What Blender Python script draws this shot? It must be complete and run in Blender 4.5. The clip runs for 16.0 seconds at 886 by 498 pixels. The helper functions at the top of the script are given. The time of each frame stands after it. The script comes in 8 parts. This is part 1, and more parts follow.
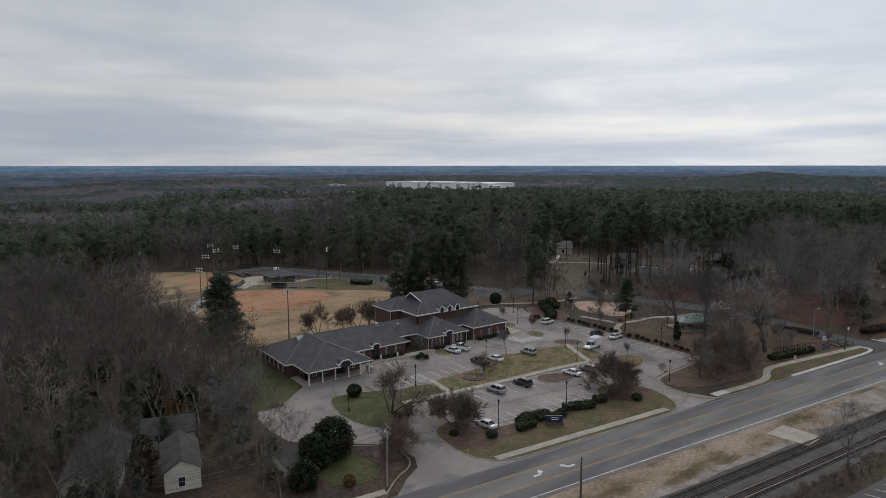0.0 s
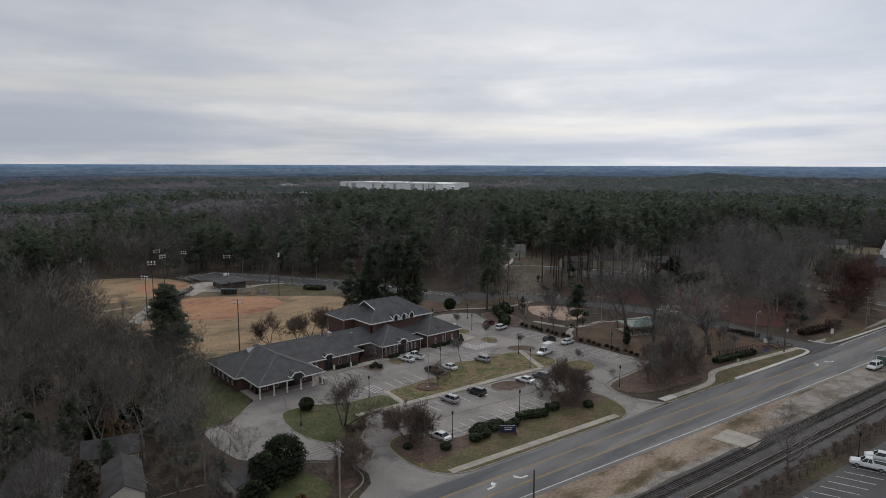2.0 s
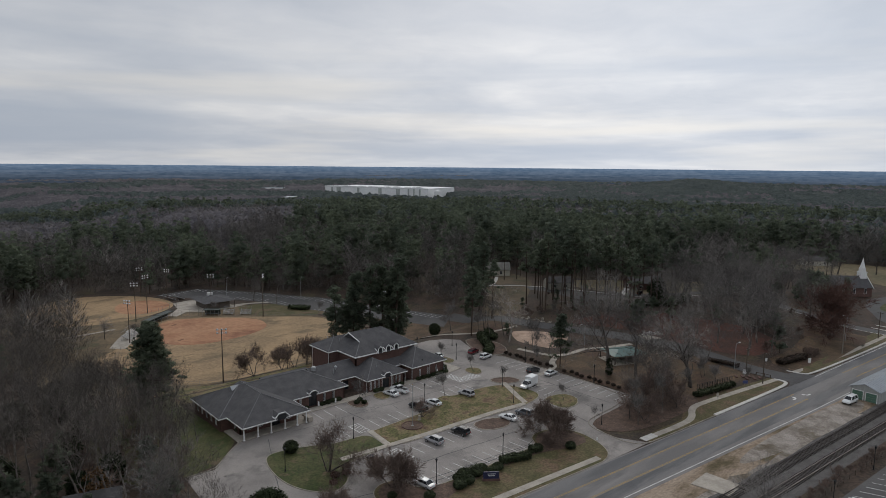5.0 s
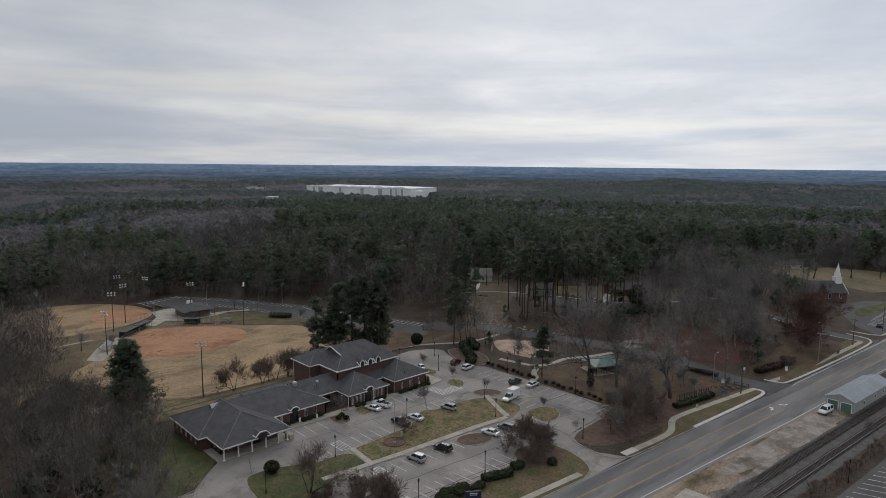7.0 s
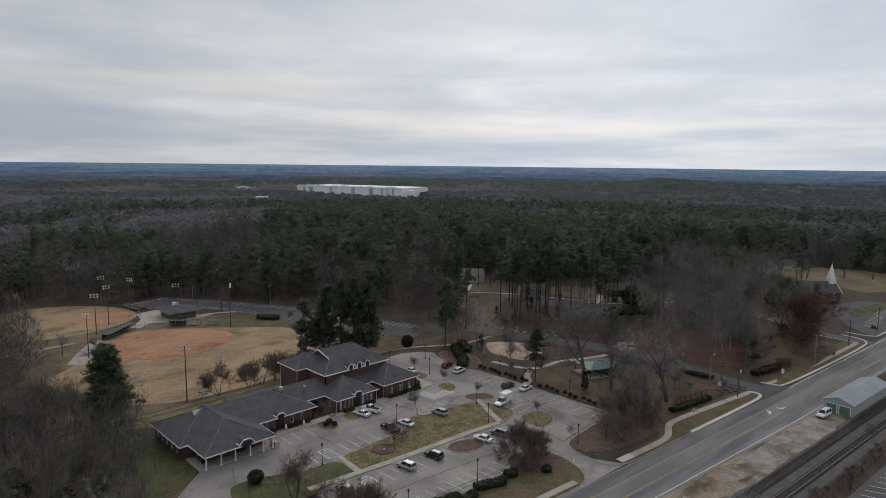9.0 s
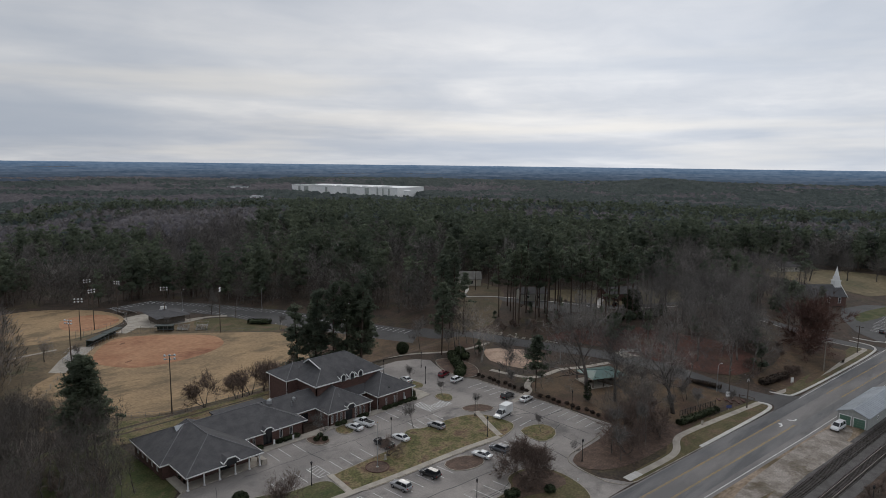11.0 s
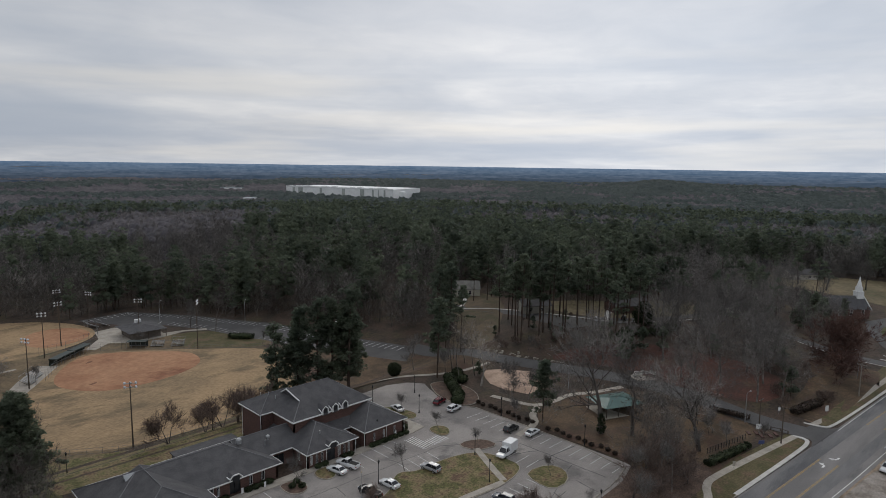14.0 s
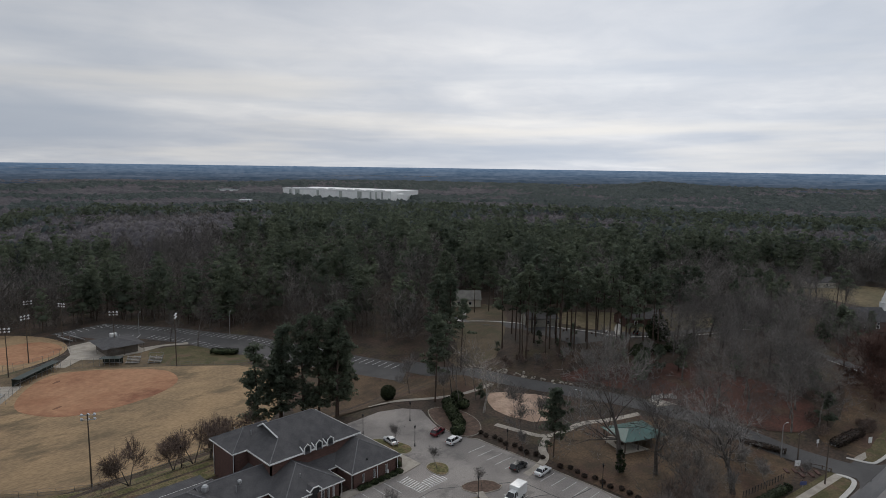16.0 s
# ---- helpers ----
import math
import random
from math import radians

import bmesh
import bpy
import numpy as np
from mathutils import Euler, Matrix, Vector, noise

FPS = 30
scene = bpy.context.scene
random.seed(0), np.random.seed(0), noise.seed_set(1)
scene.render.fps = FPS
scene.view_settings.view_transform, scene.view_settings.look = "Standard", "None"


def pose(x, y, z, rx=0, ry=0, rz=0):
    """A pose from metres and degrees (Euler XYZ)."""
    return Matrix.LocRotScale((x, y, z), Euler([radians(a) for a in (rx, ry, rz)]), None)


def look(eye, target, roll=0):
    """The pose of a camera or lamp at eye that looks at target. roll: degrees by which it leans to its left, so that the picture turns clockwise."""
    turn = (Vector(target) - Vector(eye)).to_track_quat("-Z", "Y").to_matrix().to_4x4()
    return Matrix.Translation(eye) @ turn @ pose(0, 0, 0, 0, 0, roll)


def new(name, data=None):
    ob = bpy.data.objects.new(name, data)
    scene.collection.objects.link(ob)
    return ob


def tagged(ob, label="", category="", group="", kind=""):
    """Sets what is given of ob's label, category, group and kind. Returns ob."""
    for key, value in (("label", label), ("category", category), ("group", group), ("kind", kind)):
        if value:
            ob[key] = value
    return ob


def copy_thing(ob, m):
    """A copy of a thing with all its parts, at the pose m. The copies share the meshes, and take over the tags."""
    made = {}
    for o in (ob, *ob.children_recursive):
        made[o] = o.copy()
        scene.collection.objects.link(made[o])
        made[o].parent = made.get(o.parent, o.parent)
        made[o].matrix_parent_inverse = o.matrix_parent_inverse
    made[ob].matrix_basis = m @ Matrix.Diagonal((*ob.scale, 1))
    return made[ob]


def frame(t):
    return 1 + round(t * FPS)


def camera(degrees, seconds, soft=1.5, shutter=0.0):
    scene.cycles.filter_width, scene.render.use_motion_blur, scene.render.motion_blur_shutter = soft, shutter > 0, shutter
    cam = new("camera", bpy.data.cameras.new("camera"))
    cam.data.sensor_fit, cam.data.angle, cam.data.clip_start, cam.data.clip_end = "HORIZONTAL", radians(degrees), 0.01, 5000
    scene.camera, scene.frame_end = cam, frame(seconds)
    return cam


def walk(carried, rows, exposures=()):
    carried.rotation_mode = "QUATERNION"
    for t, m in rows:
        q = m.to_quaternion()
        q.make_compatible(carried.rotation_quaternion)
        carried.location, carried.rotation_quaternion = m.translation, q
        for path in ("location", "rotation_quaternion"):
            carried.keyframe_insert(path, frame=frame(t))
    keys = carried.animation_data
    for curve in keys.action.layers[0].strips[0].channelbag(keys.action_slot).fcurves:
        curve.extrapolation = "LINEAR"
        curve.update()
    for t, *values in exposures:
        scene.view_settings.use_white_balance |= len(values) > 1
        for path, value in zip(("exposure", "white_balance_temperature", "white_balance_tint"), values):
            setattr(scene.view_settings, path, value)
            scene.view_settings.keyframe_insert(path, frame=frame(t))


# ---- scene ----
cam = camera(70.7, 16.0, soft=0.8)
PATH = [
    (0, (27.39, 19.68, 47.40), (86.25, 99.45, 34.27), -0.03),
    (0.5, (27.66, 19.74, 47.45), (88.37, 98.12, 34.30), -0.02),
    (1, (27.98, 19.82, 47.44), (90.80, 96.51, 34.29), 0.02),
    (1.5, (28.17, 20.02, 48.19), (92.04, 95.82, 34.95), 0.12),
    (2, (28.16, 20.00, 49.62), (92.62, 95.29, 36.38), 0.18),
    (2.5, (28.27, 19.92, 51.19), (93.08, 94.90, 37.94), 0.20),
    (3, (28.28, 20.00, 52.67), (93.39, 94.73, 39.41), 0.23),
    (3.5, (28.22, 20.03, 54.21), (93.51, 94.59, 40.87), 0.30),
    (4, (28.25, 19.98, 55.42), (93.67, 94.44, 42.21), 0.38),
    (6.5, (28.83, 20.54, 62.24), (96.76, 92.70, 48.87), 0.55),
    (7, (29.08, 20.58, 62.46), (97.35, 92.42, 49.05), 0.54),
    (7.5, (29.58, 21.12, 62.25), (98.17, 92.64, 48.88), 0.57),
    (8, (30.21, 21.77, 62.11), (99.10, 93.02, 48.78), 0.63),
    (8.5, (31.01, 22.69, 62.19), (100.11, 93.71, 48.73), 0.70),
    (9, (32.18, 23.68, 62.04), (101.44, 94.55, 48.64), 0.61),
    (11.5, (39.21, 31.20, 62.53), (108.99, 101.54, 49.05), 0.73),
    (12, (41.46, 33.27, 62.60), (111.29, 103.59, 49.18), 0.72),
    (12.5, (43.48, 35.34, 62.66), (113.41, 105.56, 49.29), 0.74),
    (13, (45.71, 37.72, 62.87), (115.76, 107.81, 49.46), 0.80),
    (13.5, (48.21, 40.21, 62.93), (118.32, 110.26, 49.59), 0.78),
    (14, (50.87, 42.79, 63.11), (121.00, 112.81, 49.75), 0.79),
    (14.5, (53.55, 45.58, 63.29), (123.76, 115.55, 50.00), 0.84),
    (15, (56.67, 48.61, 63.49), (126.90, 118.55, 50.18), 0.81),
    (15.5, (59.79, 51.80, 63.53), (130.11, 121.65, 50.33), 0.81),
    (16, (63.11, 55.14, 63.50), (133.44, 125.01, 50.39), 0.82),
]
walk(cam, [(t, look(eye, target, roll)) for t, eye, target, roll in PATH])

# ---- light: an overcast winter sky with a soft, veiled sun ahead of the camera
world = bpy.data.worlds.new("overcast_sky")
scene.world = world
world.use_nodes = True
wt = world.node_tree
wt.nodes.clear()


def wnode(kind, **values):
    n = wt.nodes.new(kind)
    for key, value in values.items():
        if key in n.inputs:
            n.inputs[key].default_value = value
    return n


def wmath(op, a, b=None, clamp=False):
    n = wt.nodes.new("ShaderNodeMath")
    n.operation, n.use_clamp = op, clamp
    for i, v in enumerate((a, b)):
        if v is None:
            continue
        if isinstance(v, (int, float)):
            n.inputs[i].default_value = v
        else:
            wt.links.new(v, n.inputs[i])
    return n.outputs[0]


SUN_EL, SUN_AZ = radians(38), radians(46)      # azimuth counted from +x towards +y
sky = wt.nodes.new("ShaderNodeTexSky")
sky.sky_type, sky.sun_disc = "NISHITA", False
sky.sun_elevation, sky.sun_rotation = SUN_EL, radians(90) - SUN_AZ
sky.dust_density, sky.air_density = 4.0, 1.0
coord = wt.nodes.new("ShaderNodeTexCoord")
sep = wt.nodes.new("ShaderNodeSeparateXYZ")
wt.links.new(coord.outputs["Generated"], sep.inputs[0])
up = wmath("MAXIMUM", sep.outputs[2], 0.0)
# a level sheet of cloud, seen in perspective towards the horizon
squash = wt.nodes.new("ShaderNodeCombineXYZ")
depth = wmath("ADD", up, 0.13)
wt.links.new(wmath("DIVIDE", sep.outputs[0], depth), squash.inputs[0])
wt.links.new(wmath("DIVIDE", sep.outputs[1], depth), squash.inputs[1])
streak = wnode("ShaderNodeTexNoise", Scale=0.75, Detail=4.0, Roughness=0.5, Distortion=0.4)
wt.links.new(squash.outputs[0], streak.inputs["Vector"])
fleck = wnode("ShaderNodeTexNoise", Scale=2.4, Detail=6.0, Roughness=0.58, Distortion=0.5)
wt.links.new(squash.outputs[0], fleck.inputs["Vector"])
cloud = wmath("ADD", wmath("MULTIPLY", streak.outputs[0], 0.72), wmath("MULTIPLY", fleck.outputs[0], 0.28))
ramp = wt.nodes.new("ShaderNodeValToRGB")
ramp.color_ramp.elements[0].position, ramp.color_ramp.elements[0].color = 0.32, (0.475, 0.52, 0.595, 1)
ramp.color_ramp.elements[1].position, ramp.color_ramp.elements[1].color = 0.68, (0.75, 0.762, 0.785, 1)
mid = ramp.color_ramp.elements.new(0.5)
mid.color = (0.595, 0.625, 0.68, 1)
wt.links.new(cloud, ramp.inputs[0])
# the veil is thinner, and brighter, round the sun's side
toward = wmath("ADD", wmath("MULTIPLY", sep.outputs[0], math.cos(SUN_AZ - 0.35)), wmath("MULTIPLY", sep.outputs[1], math.sin(SUN_AZ - 0.35)))
# long low bands of blue-grey and cream cloud towards the horizon
bands = wt.nodes.new("ShaderNodeCombineXYZ")
for i, k in ((0, 1.3), (1, 1.3), (2, 17.0)):
    wt.links.new(wmath("MULTIPLY", sep.outputs[i], k), bands.inputs[i])


def band(shift, lo, hi, low_z, high_z):
    move = wt.nodes.new("ShaderNodeVectorMath")
    move.operation = "ADD"
    move.inputs[1].default_value = (shift, 2 * shift, shift)
    wt.links.new(bands.outputs[0], move.inputs[0])
    n = wnode("ShaderNodeTexNoise", Scale=1.0, Detail=4.0, Roughness=0.5, Distortion=0.3)
    wt.links.new(move.outputs[0], n.inputs["Vector"])
    cut = wnode("ShaderNodeMapRange", **{"From Min": lo, "From Max": hi})
    wt.links.new(n.outputs[0], cut.inputs[0])
    fade = wnode("ShaderNodeMapRange", **{"From Min": high_z, "From Max": low_z})
    wt.links.new(up, fade.inputs[0])
    return wmath("MULTIPLY", cut.outputs[0], fade.outputs[0])


def tint(colour, amount, target):
    m = wt.nodes.new("ShaderNodeMix")
    m.data_type = "RGBA"
    wt.links.new(amount, m.inputs[0])
    wt.links.new(colour, m.inputs[6])
    m.inputs[7].default_value = (*target, 1)
    return m.outputs[2]


clouds = tint(ramp.outputs[0], wmath("MULTIPLY", band(3.1, 0.42, 0.66, 0.08, 0.26), 0.9), (0.43, 0.49, 0.585))
clouds = tint(clouds, wmath("MULTIPLY", band(8.7, 0.5, 0.68, 0.06, 0.22), 0.8), (0.8, 0.775, 0.735))
gain = wmath("ADD", 0.88, wmath("MULTIPLY", wmath("POWER", wmath("MAXIMUM", toward, 0.0), 6.0), 0.38))
bg_sky = wnode("ShaderNodeBackground", Strength=0.05)
wt.links.new(sky.outputs[0], bg_sky.inputs[0])
bg_cloud = wnode("ShaderNodeBackground")
wt.links.new(gain, bg_cloud.inputs[1])
wt.links.new(clouds, bg_cloud.inputs[0])
mix = wnode("ShaderNodeMixShader", Fac=0.9)
wt.links.new(bg_sky.outputs[0], mix.inputs[1])
wt.links.new(bg_cloud.outputs[0], mix.inputs[2])
wout = wt.nodes.new("ShaderNodeOutputWorld")
wt.links.new(mix.outputs[0], wout.inputs[0])

sun = new("sun", bpy.data.lights.new("sun", "SUN"))
sun.data.energy, sun.data.angle, sun.data.color = 0.6, radians(25), (1.0, 0.96, 0.9)
sun.matrix_world = look((0, 0, 100), (-math.cos(SUN_EL) * math.cos(SUN_AZ) * 50, -math.cos(SUN_EL) * math.sin(SUN_AZ) * 50, 100 - math.sin(SUN_EL) * 50))
scene.view_settings.exposure = 0.0

# ---- materials
def material(name, base, second=None, scale=1.0, rough=0.85, metal=0.0, bump=0.0, bump_scale=None, fine=0.25, vary=0.0, island=0.0, spec=0.3, third=None, third_scale=0.1, third_cut=0.55, stretch=(1, 1, 1), leafy=0.0):
    """A surface with broad patches between two colours, fine grain, optional relief and a difference from piece to piece."""
    m = bpy.data.materials.new(name)
    m.use_nodes = True
    nt = m.node_tree
    nodes, link = nt.nodes, nt.links.new
    b = nodes["Principled BSDF"]
    b.inputs["Roughness"].default_value, b.inputs["Metallic"].default_value = rough, metal
    b.inputs["Specular IOR Level"].default_value = spec
    tc = nodes.new("ShaderNodeTexCoord")
    geo = nodes.new("ShaderNodeNewGeometry")
    mp = nodes.new("ShaderNodeMapping")
    mp.inputs["Scale"].default_value = stretch
    link(geo.outputs["Position"], mp.inputs[0])
    n1 = nodes.new("ShaderNodeTexNoise")
    n1.inputs["Scale"].default_value, n1.inputs["Detail"].default_value = scale, 5.0
    n1.inputs["Roughness"].default_value = 0.6
    link(mp.outputs[0], n1.inputs["Vector"])
    r1 = nodes.new("ShaderNodeMapRange")
    r1.inputs[1].default_value, r1.inputs[2].default_value = 0.4, 0.6
    link(n1.outputs[0], r1.inputs[0])
    mx = nodes.new("ShaderNodeMix")
    mx.data_type = "RGBA"
    link(r1.outputs[0], mx.inputs[0])
    mx.inputs[6].default_value = (*base, 1)
    mx.inputs[7].default_value = (*(second or [c * 0.75 for c in base]), 1)
    colour = mx.outputs[2]
    if third:
        n3 = nodes.new("ShaderNodeTexNoise")
        n3.inputs["Scale"].default_value, n3.inputs["Detail"].default_value = third_scale, 6.0
        n3.inputs["Roughness"].default_value = 0.65
        link(mp.outputs[0], n3.inputs["Vector"])
        r3 = nodes.new("ShaderNodeMapRange")
        r3.inputs[1].default_value, r3.inputs[2].default_value = third_cut, third_cut + 0.12
        link(n3.outputs[0], r3.inputs[0])
        m3 = nodes.new("ShaderNodeMix")
        m3.data_type = "RGBA"
        link(r3.outputs[0], m3.inputs[0])
        link(colour, m3.inputs[6])
        m3.inputs[7].default_value = (*third, 1)
        colour = m3.outputs[2]
    n2 = nodes.new("ShaderNodeTexNoise")
    n2.inputs["Scale"].default_value, n2.inputs["Detail"].default_value = (bump_scale or scale * 12), 4.0
    link(mp.outputs[0], n2.inputs["Vector"])
    amount = nodes.new("ShaderNodeMapRange")
    amount.inputs[1].default_value, amount.inputs[2].default_value = 0.3, 0.7
    amount.inputs[3].default_value, amount.inputs[4].default_value = 1 - fine, 1 + fine
    link(n2.outputs[0], amount.inputs[0])
    value = amount.outputs[0]
    for span, source in ((vary, "object"), (island, "island")):
        if span:
            if source == "object":
                o = nodes.new("ShaderNodeObjectInfo").outputs["Random"]
            else:
                o = geo.outputs["Random Per Island"]
            rr = nodes.new("ShaderNodeMapRange")
            rr.inputs[3].default_value, rr.inputs[4].default_value = 1 - span, 1 + span
            link(o, rr.inputs[0])
            mu = nodes.new("ShaderNodeMath")
            mu.operation = "MULTIPLY"
            link(value, mu.inputs[0])
            link(rr.outputs[0], mu.inputs[1])
            value = mu.outputs[0]
    hs = nodes.new("ShaderNodeHueSaturation")
    link(value, hs.inputs["Value"])
    link(colour, hs.inputs["Color"])
    link(hs.outputs[0], b.inputs["Base Color"])
    if leafy:
        tr = nodes.new("ShaderNodeBsdfTranslucent")
        link(hs.outputs[0], tr.inputs[0])
        ms = nodes.new("ShaderNodeMixShader")
        ms.inputs[0].default_value = leafy
        link(b.outputs[0], ms.inputs[1])
        link(tr.outputs[0], ms.inputs[2])
        link(ms.outputs[0], nodes["Material Output"].inputs[0])
    if bump:
        bp = nodes.new("ShaderNodeBump")
        bp.inputs["Strength"].default_value, bp.inputs["Distance"].default_value = min(1.0, bump), 0.05
        link(n2.outputs[0], bp.inputs["Height"])
        link(bp.outputs[0], b.inputs["Normal"])
    return m


def plain(name, colour, rough=0.5, metal=0.0, spec=0.5, coat=0.0):
    m = material(name, colour, [c * 0.93 for c in colour], scale=2.0, rough=rough, metal=metal, fine=0.05, spec=spec)
    m.node_tree.nodes["Principled BSDF"].inputs["Coat Weight"].default_value = coat
    return m


ASPHALT = material("worn_asphalt", (0.345, 0.314, 0.29), (0.232, 0.213, 0.2), scale=0.07, fine=0.22, bump=0.25, bump_scale=5, third=(0.172, 0.16, 0.152), third_scale=0.13, third_cut=0.54)
ROAD = material("road_asphalt", (0.24, 0.227, 0.218), (0.172, 0.164, 0.16), scale=0.1, fine=0.14, bump=0.2, bump_scale=9, third=(0.115, 0.112, 0.113), third_scale=0.07, third_cut=0.55, stretch=(0.35, 1.6, 1))
LANE = material("patched_dark_lane", (0.195, 0.19, 0.188), (0.128, 0.127, 0.13), scale=0.12, fine=0.14, bump=0.2, bump_scale=9, third=(0.105, 0.106, 0.112), third_scale=0.09, third_cut=0.54, stretch=(0.3, 1.8, 1))
TAR = plain("crack_sealing_tar", (0.045, 0.045, 0.047), 0.6)
DARKROAD = material("older_dark_asphalt", (0.118, 0.113, 0.111), (0.09, 0.087, 0.086), scale=0.1, fine=0.15, bump=0.2, bump_scale=9)
LITTER = material("leaf_litter", (0.082, 0.055, 0.04), (0.048, 0.037, 0.028), scale=0.14, fine=0.45, bump=0.5, bump_scale=1.6, third=(0.082, 0.066, 0.036), third_scale=0.06, third_cut=0.54)
LAWN = material("winter_lawn", (0.1, 0.098, 0.036), (0.235, 0.178, 0.095), scale=0.3, fine=0.5, bump=0.4, bump_scale=2.5, third=(0.125, 0.078, 0.05), third_scale=0.3, third_cut=0.52)
GREEN = material("green_winter_lawn", (0.052, 0.068, 0.02), (0.1, 0.096, 0.04), scale=0.2, fine=0.35, bump=0.4, bump_scale=2.5, third=(0.155, 0.11, 0.068), third_scale=0.28, third_cut=0.57)
DULLGRASS = material("dull_rough_grass", (0.135, 0.088, 0.052), (0.07, 0.05, 0.031), scale=0.16, fine=0.35, bump=0.4, bump_scale=2.5, third=(0.09, 0.052, 0.037), third_scale=0.09, third_cut=0.5)
YARD = material("worn_yard", (0.14, 0.104, 0.064), (0.1, 0.076, 0.046), scale=0.15, fine=0.25, bump=0.3, bump_scale=2, third=(0.085, 0.076, 0.04), third_scale=0.12, third_cut=0.53)
BANK = material("bank_grass", (0.135, 0.108, 0.055), (0.085, 0.08, 0.034), scale=0.22, fine=0.35, bump=0.4, bump_scale=2.5, third=(0.15, 0.1, 0.062), third_scale=0.2, third_cut=0.52)
MEADOWDULL = material("worn_field_edge", (0.2, 0.145, 0.085), (0.12, 0.09, 0.055), scale=0.09, fine=0.25, third=(0.09, 0.085, 0.045), third_scale=0.1, third_cut=0.54)
MULCH = material("pine_straw_mulch", (0.142, 0.094, 0.07), (0.092, 0.062, 0.048), scale=0.5, fine=0.35, bump=0.5, bump_scale=3)
DORMANT = material("dormant_field_grass", (0.38, 0.26, 0.145), (0.285, 0.2, 0.115), scale=0.055, fine=0.2, bump=0.2, bump_scale=0.9, third=(0.178, 0.13, 0.076), third_scale=0.05, third_cut=0.5, stretch=(1, 1.8, 1))
CLAY = material("infield_clay", (0.43, 0.232, 0.13), (0.34, 0.165, 0.09), scale=0.06, fine=0.14, third=(0.25, 0.108, 0.06), third_scale=0.05, third_cut=0.54)
PINKSAND = material("play_surface", (0.5, 0.36, 0.27), (0.36, 0.25, 0.185), scale=0.2, fine=0.2, third=(0.13, 0.08, 0.056), third_scale=0.25, third_cut=0.58)
DIRT = material("bare_roadside_dirt", (0.35, 0.275, 0.208), (0.17, 0.12, 0.075), scale=0.09, fine=0.28, bump=0.3, bump_scale=2, third=(0.095, 0.077, 0.038), third_scale=0.09, third_cut=0.5, stretch=(0.6, 1.3, 1))
REDMULCH = material("red_mulch", (0.115, 0.05, 0.037), (0.07, 0.038, 0.03), scale=0.16, fine=0.35, bump=0.5, bump_scale=2, third=(0.11, 0.075, 0.05), third_scale=0.1, third_cut=0.58)
PALEGRAVEL = material("pale_gravel", (0.34, 0.3, 0.265), (0.2, 0.172, 0.145), scale=0.25, fine=0.3, bump=0.4, bump_scale=3, third=(0.12, 0.095, 0.065), third_scale=0.12, third_cut=0.53)
BALLAST = material("rail_ballast", (0.12, 0.112, 0.108), (0.085, 0.078, 0.074), scale=0.4, fine=0.35, bump=0.6, bump_scale=6)
CONCRETE = material("weathered_concrete", (0.45, 0.405, 0.345), (0.35, 0.315, 0.27), scale=0.4, fine=0.12)
KERB = material("kerb_concrete", (0.4, 0.36, 0.3), (0.26, 0.235, 0.2), scale=0.5, fine=0.15)
NEWKERB = material("new_kerb_concrete", (0.62, 0.60, 0.56), (0.52, 0.5, 0.47), scale=0.5, fine=0.1)
PAINT = material("white_road_paint", (0.8, 0.8, 0.78), (0.55, 0.55, 0.53), scale=1.5, fine=0.25, bump_scale=12)
YELLOW = material("yellow_road_paint", (0.46, 0.3, 0.1), (0.3, 0.23, 0.12), scale=1.0, fine=0.25)
SHINGLE = material("grey_asphalt_shingle", (0.102, 0.1, 0.103), (0.08, 0.078, 0.082), scale=0.5, fine=0.18, bump=0.35, bump_scale=5, spec=0.25)
RIDGE = material("ridge_shingle", (0.19, 0.19, 0.195), (0.15, 0.15, 0.155), scale=1.0, fine=0.15)
BRICK = material("red_brown_brick", (0.14, 0.08, 0.067), (0.1, 0.059, 0.05), scale=1.5, fine=0.25, bump=0.4, bump_scale=14, stretch=(1, 1, 3))
TRIM = plain("white_trim_paint", (0.78, 0.78, 0.77), 0.5)
GLASS = plain("dark_window_glass", (0.02, 0.022, 0.026), 0.08, 0.0, 0.6)
DARKMETAL = plain("black_painted_metal", (0.012, 0.012, 0.013), 0.4)
GALV = plain("galvanised_steel", (0.42, 0.43, 0.44), 0.45, 0.6)
LAMPGLASS = plain("lamp_lens", (0.75, 0.76, 0.78), 0.2)
STEEL = plain("worn_rail_steel", (0.30, 0.25, 0.22), 0.35, 0.8)
TIE = material("creosoted_sleeper", (0.1, 0.088, 0.079), (0.06, 0.052, 0.047), scale=1.2, fine=0.3)
WOODPOLE = material("weathered_pole_wood", (0.115, 0.09, 0.07), (0.085, 0.068, 0.055), scale=1.2, fine=0.2, stretch=(1, 1, 0.2))
GREYPOLE = material("sun_bleached_pole_wood", (0.3, 0.27, 0.23), (0.24, 0.21, 0.18), scale=1.2, fine=0.15, stretch=(1, 1, 0.2))
BARK = material("hardwood_bark", (0.215, 0.19, 0.17), (0.11, 0.097, 0.087), scale=0.7, fine=0.25, bump=0.4, bump_scale=8, vary=0.25)
DARKBARK = material("dark_oak_bark", (0.12, 0.104, 0.092), (0.07, 0.061, 0.054), scale=0.7, fine=0.25, bump=0.4, bump_scale=8, vary=0.2)
PALEBARK = material("pale_sycamore_bark", (0.42, 0.38, 0.34), (0.26, 0.23, 0.2), scale=0.9, fine=0.2, vary=0.1)
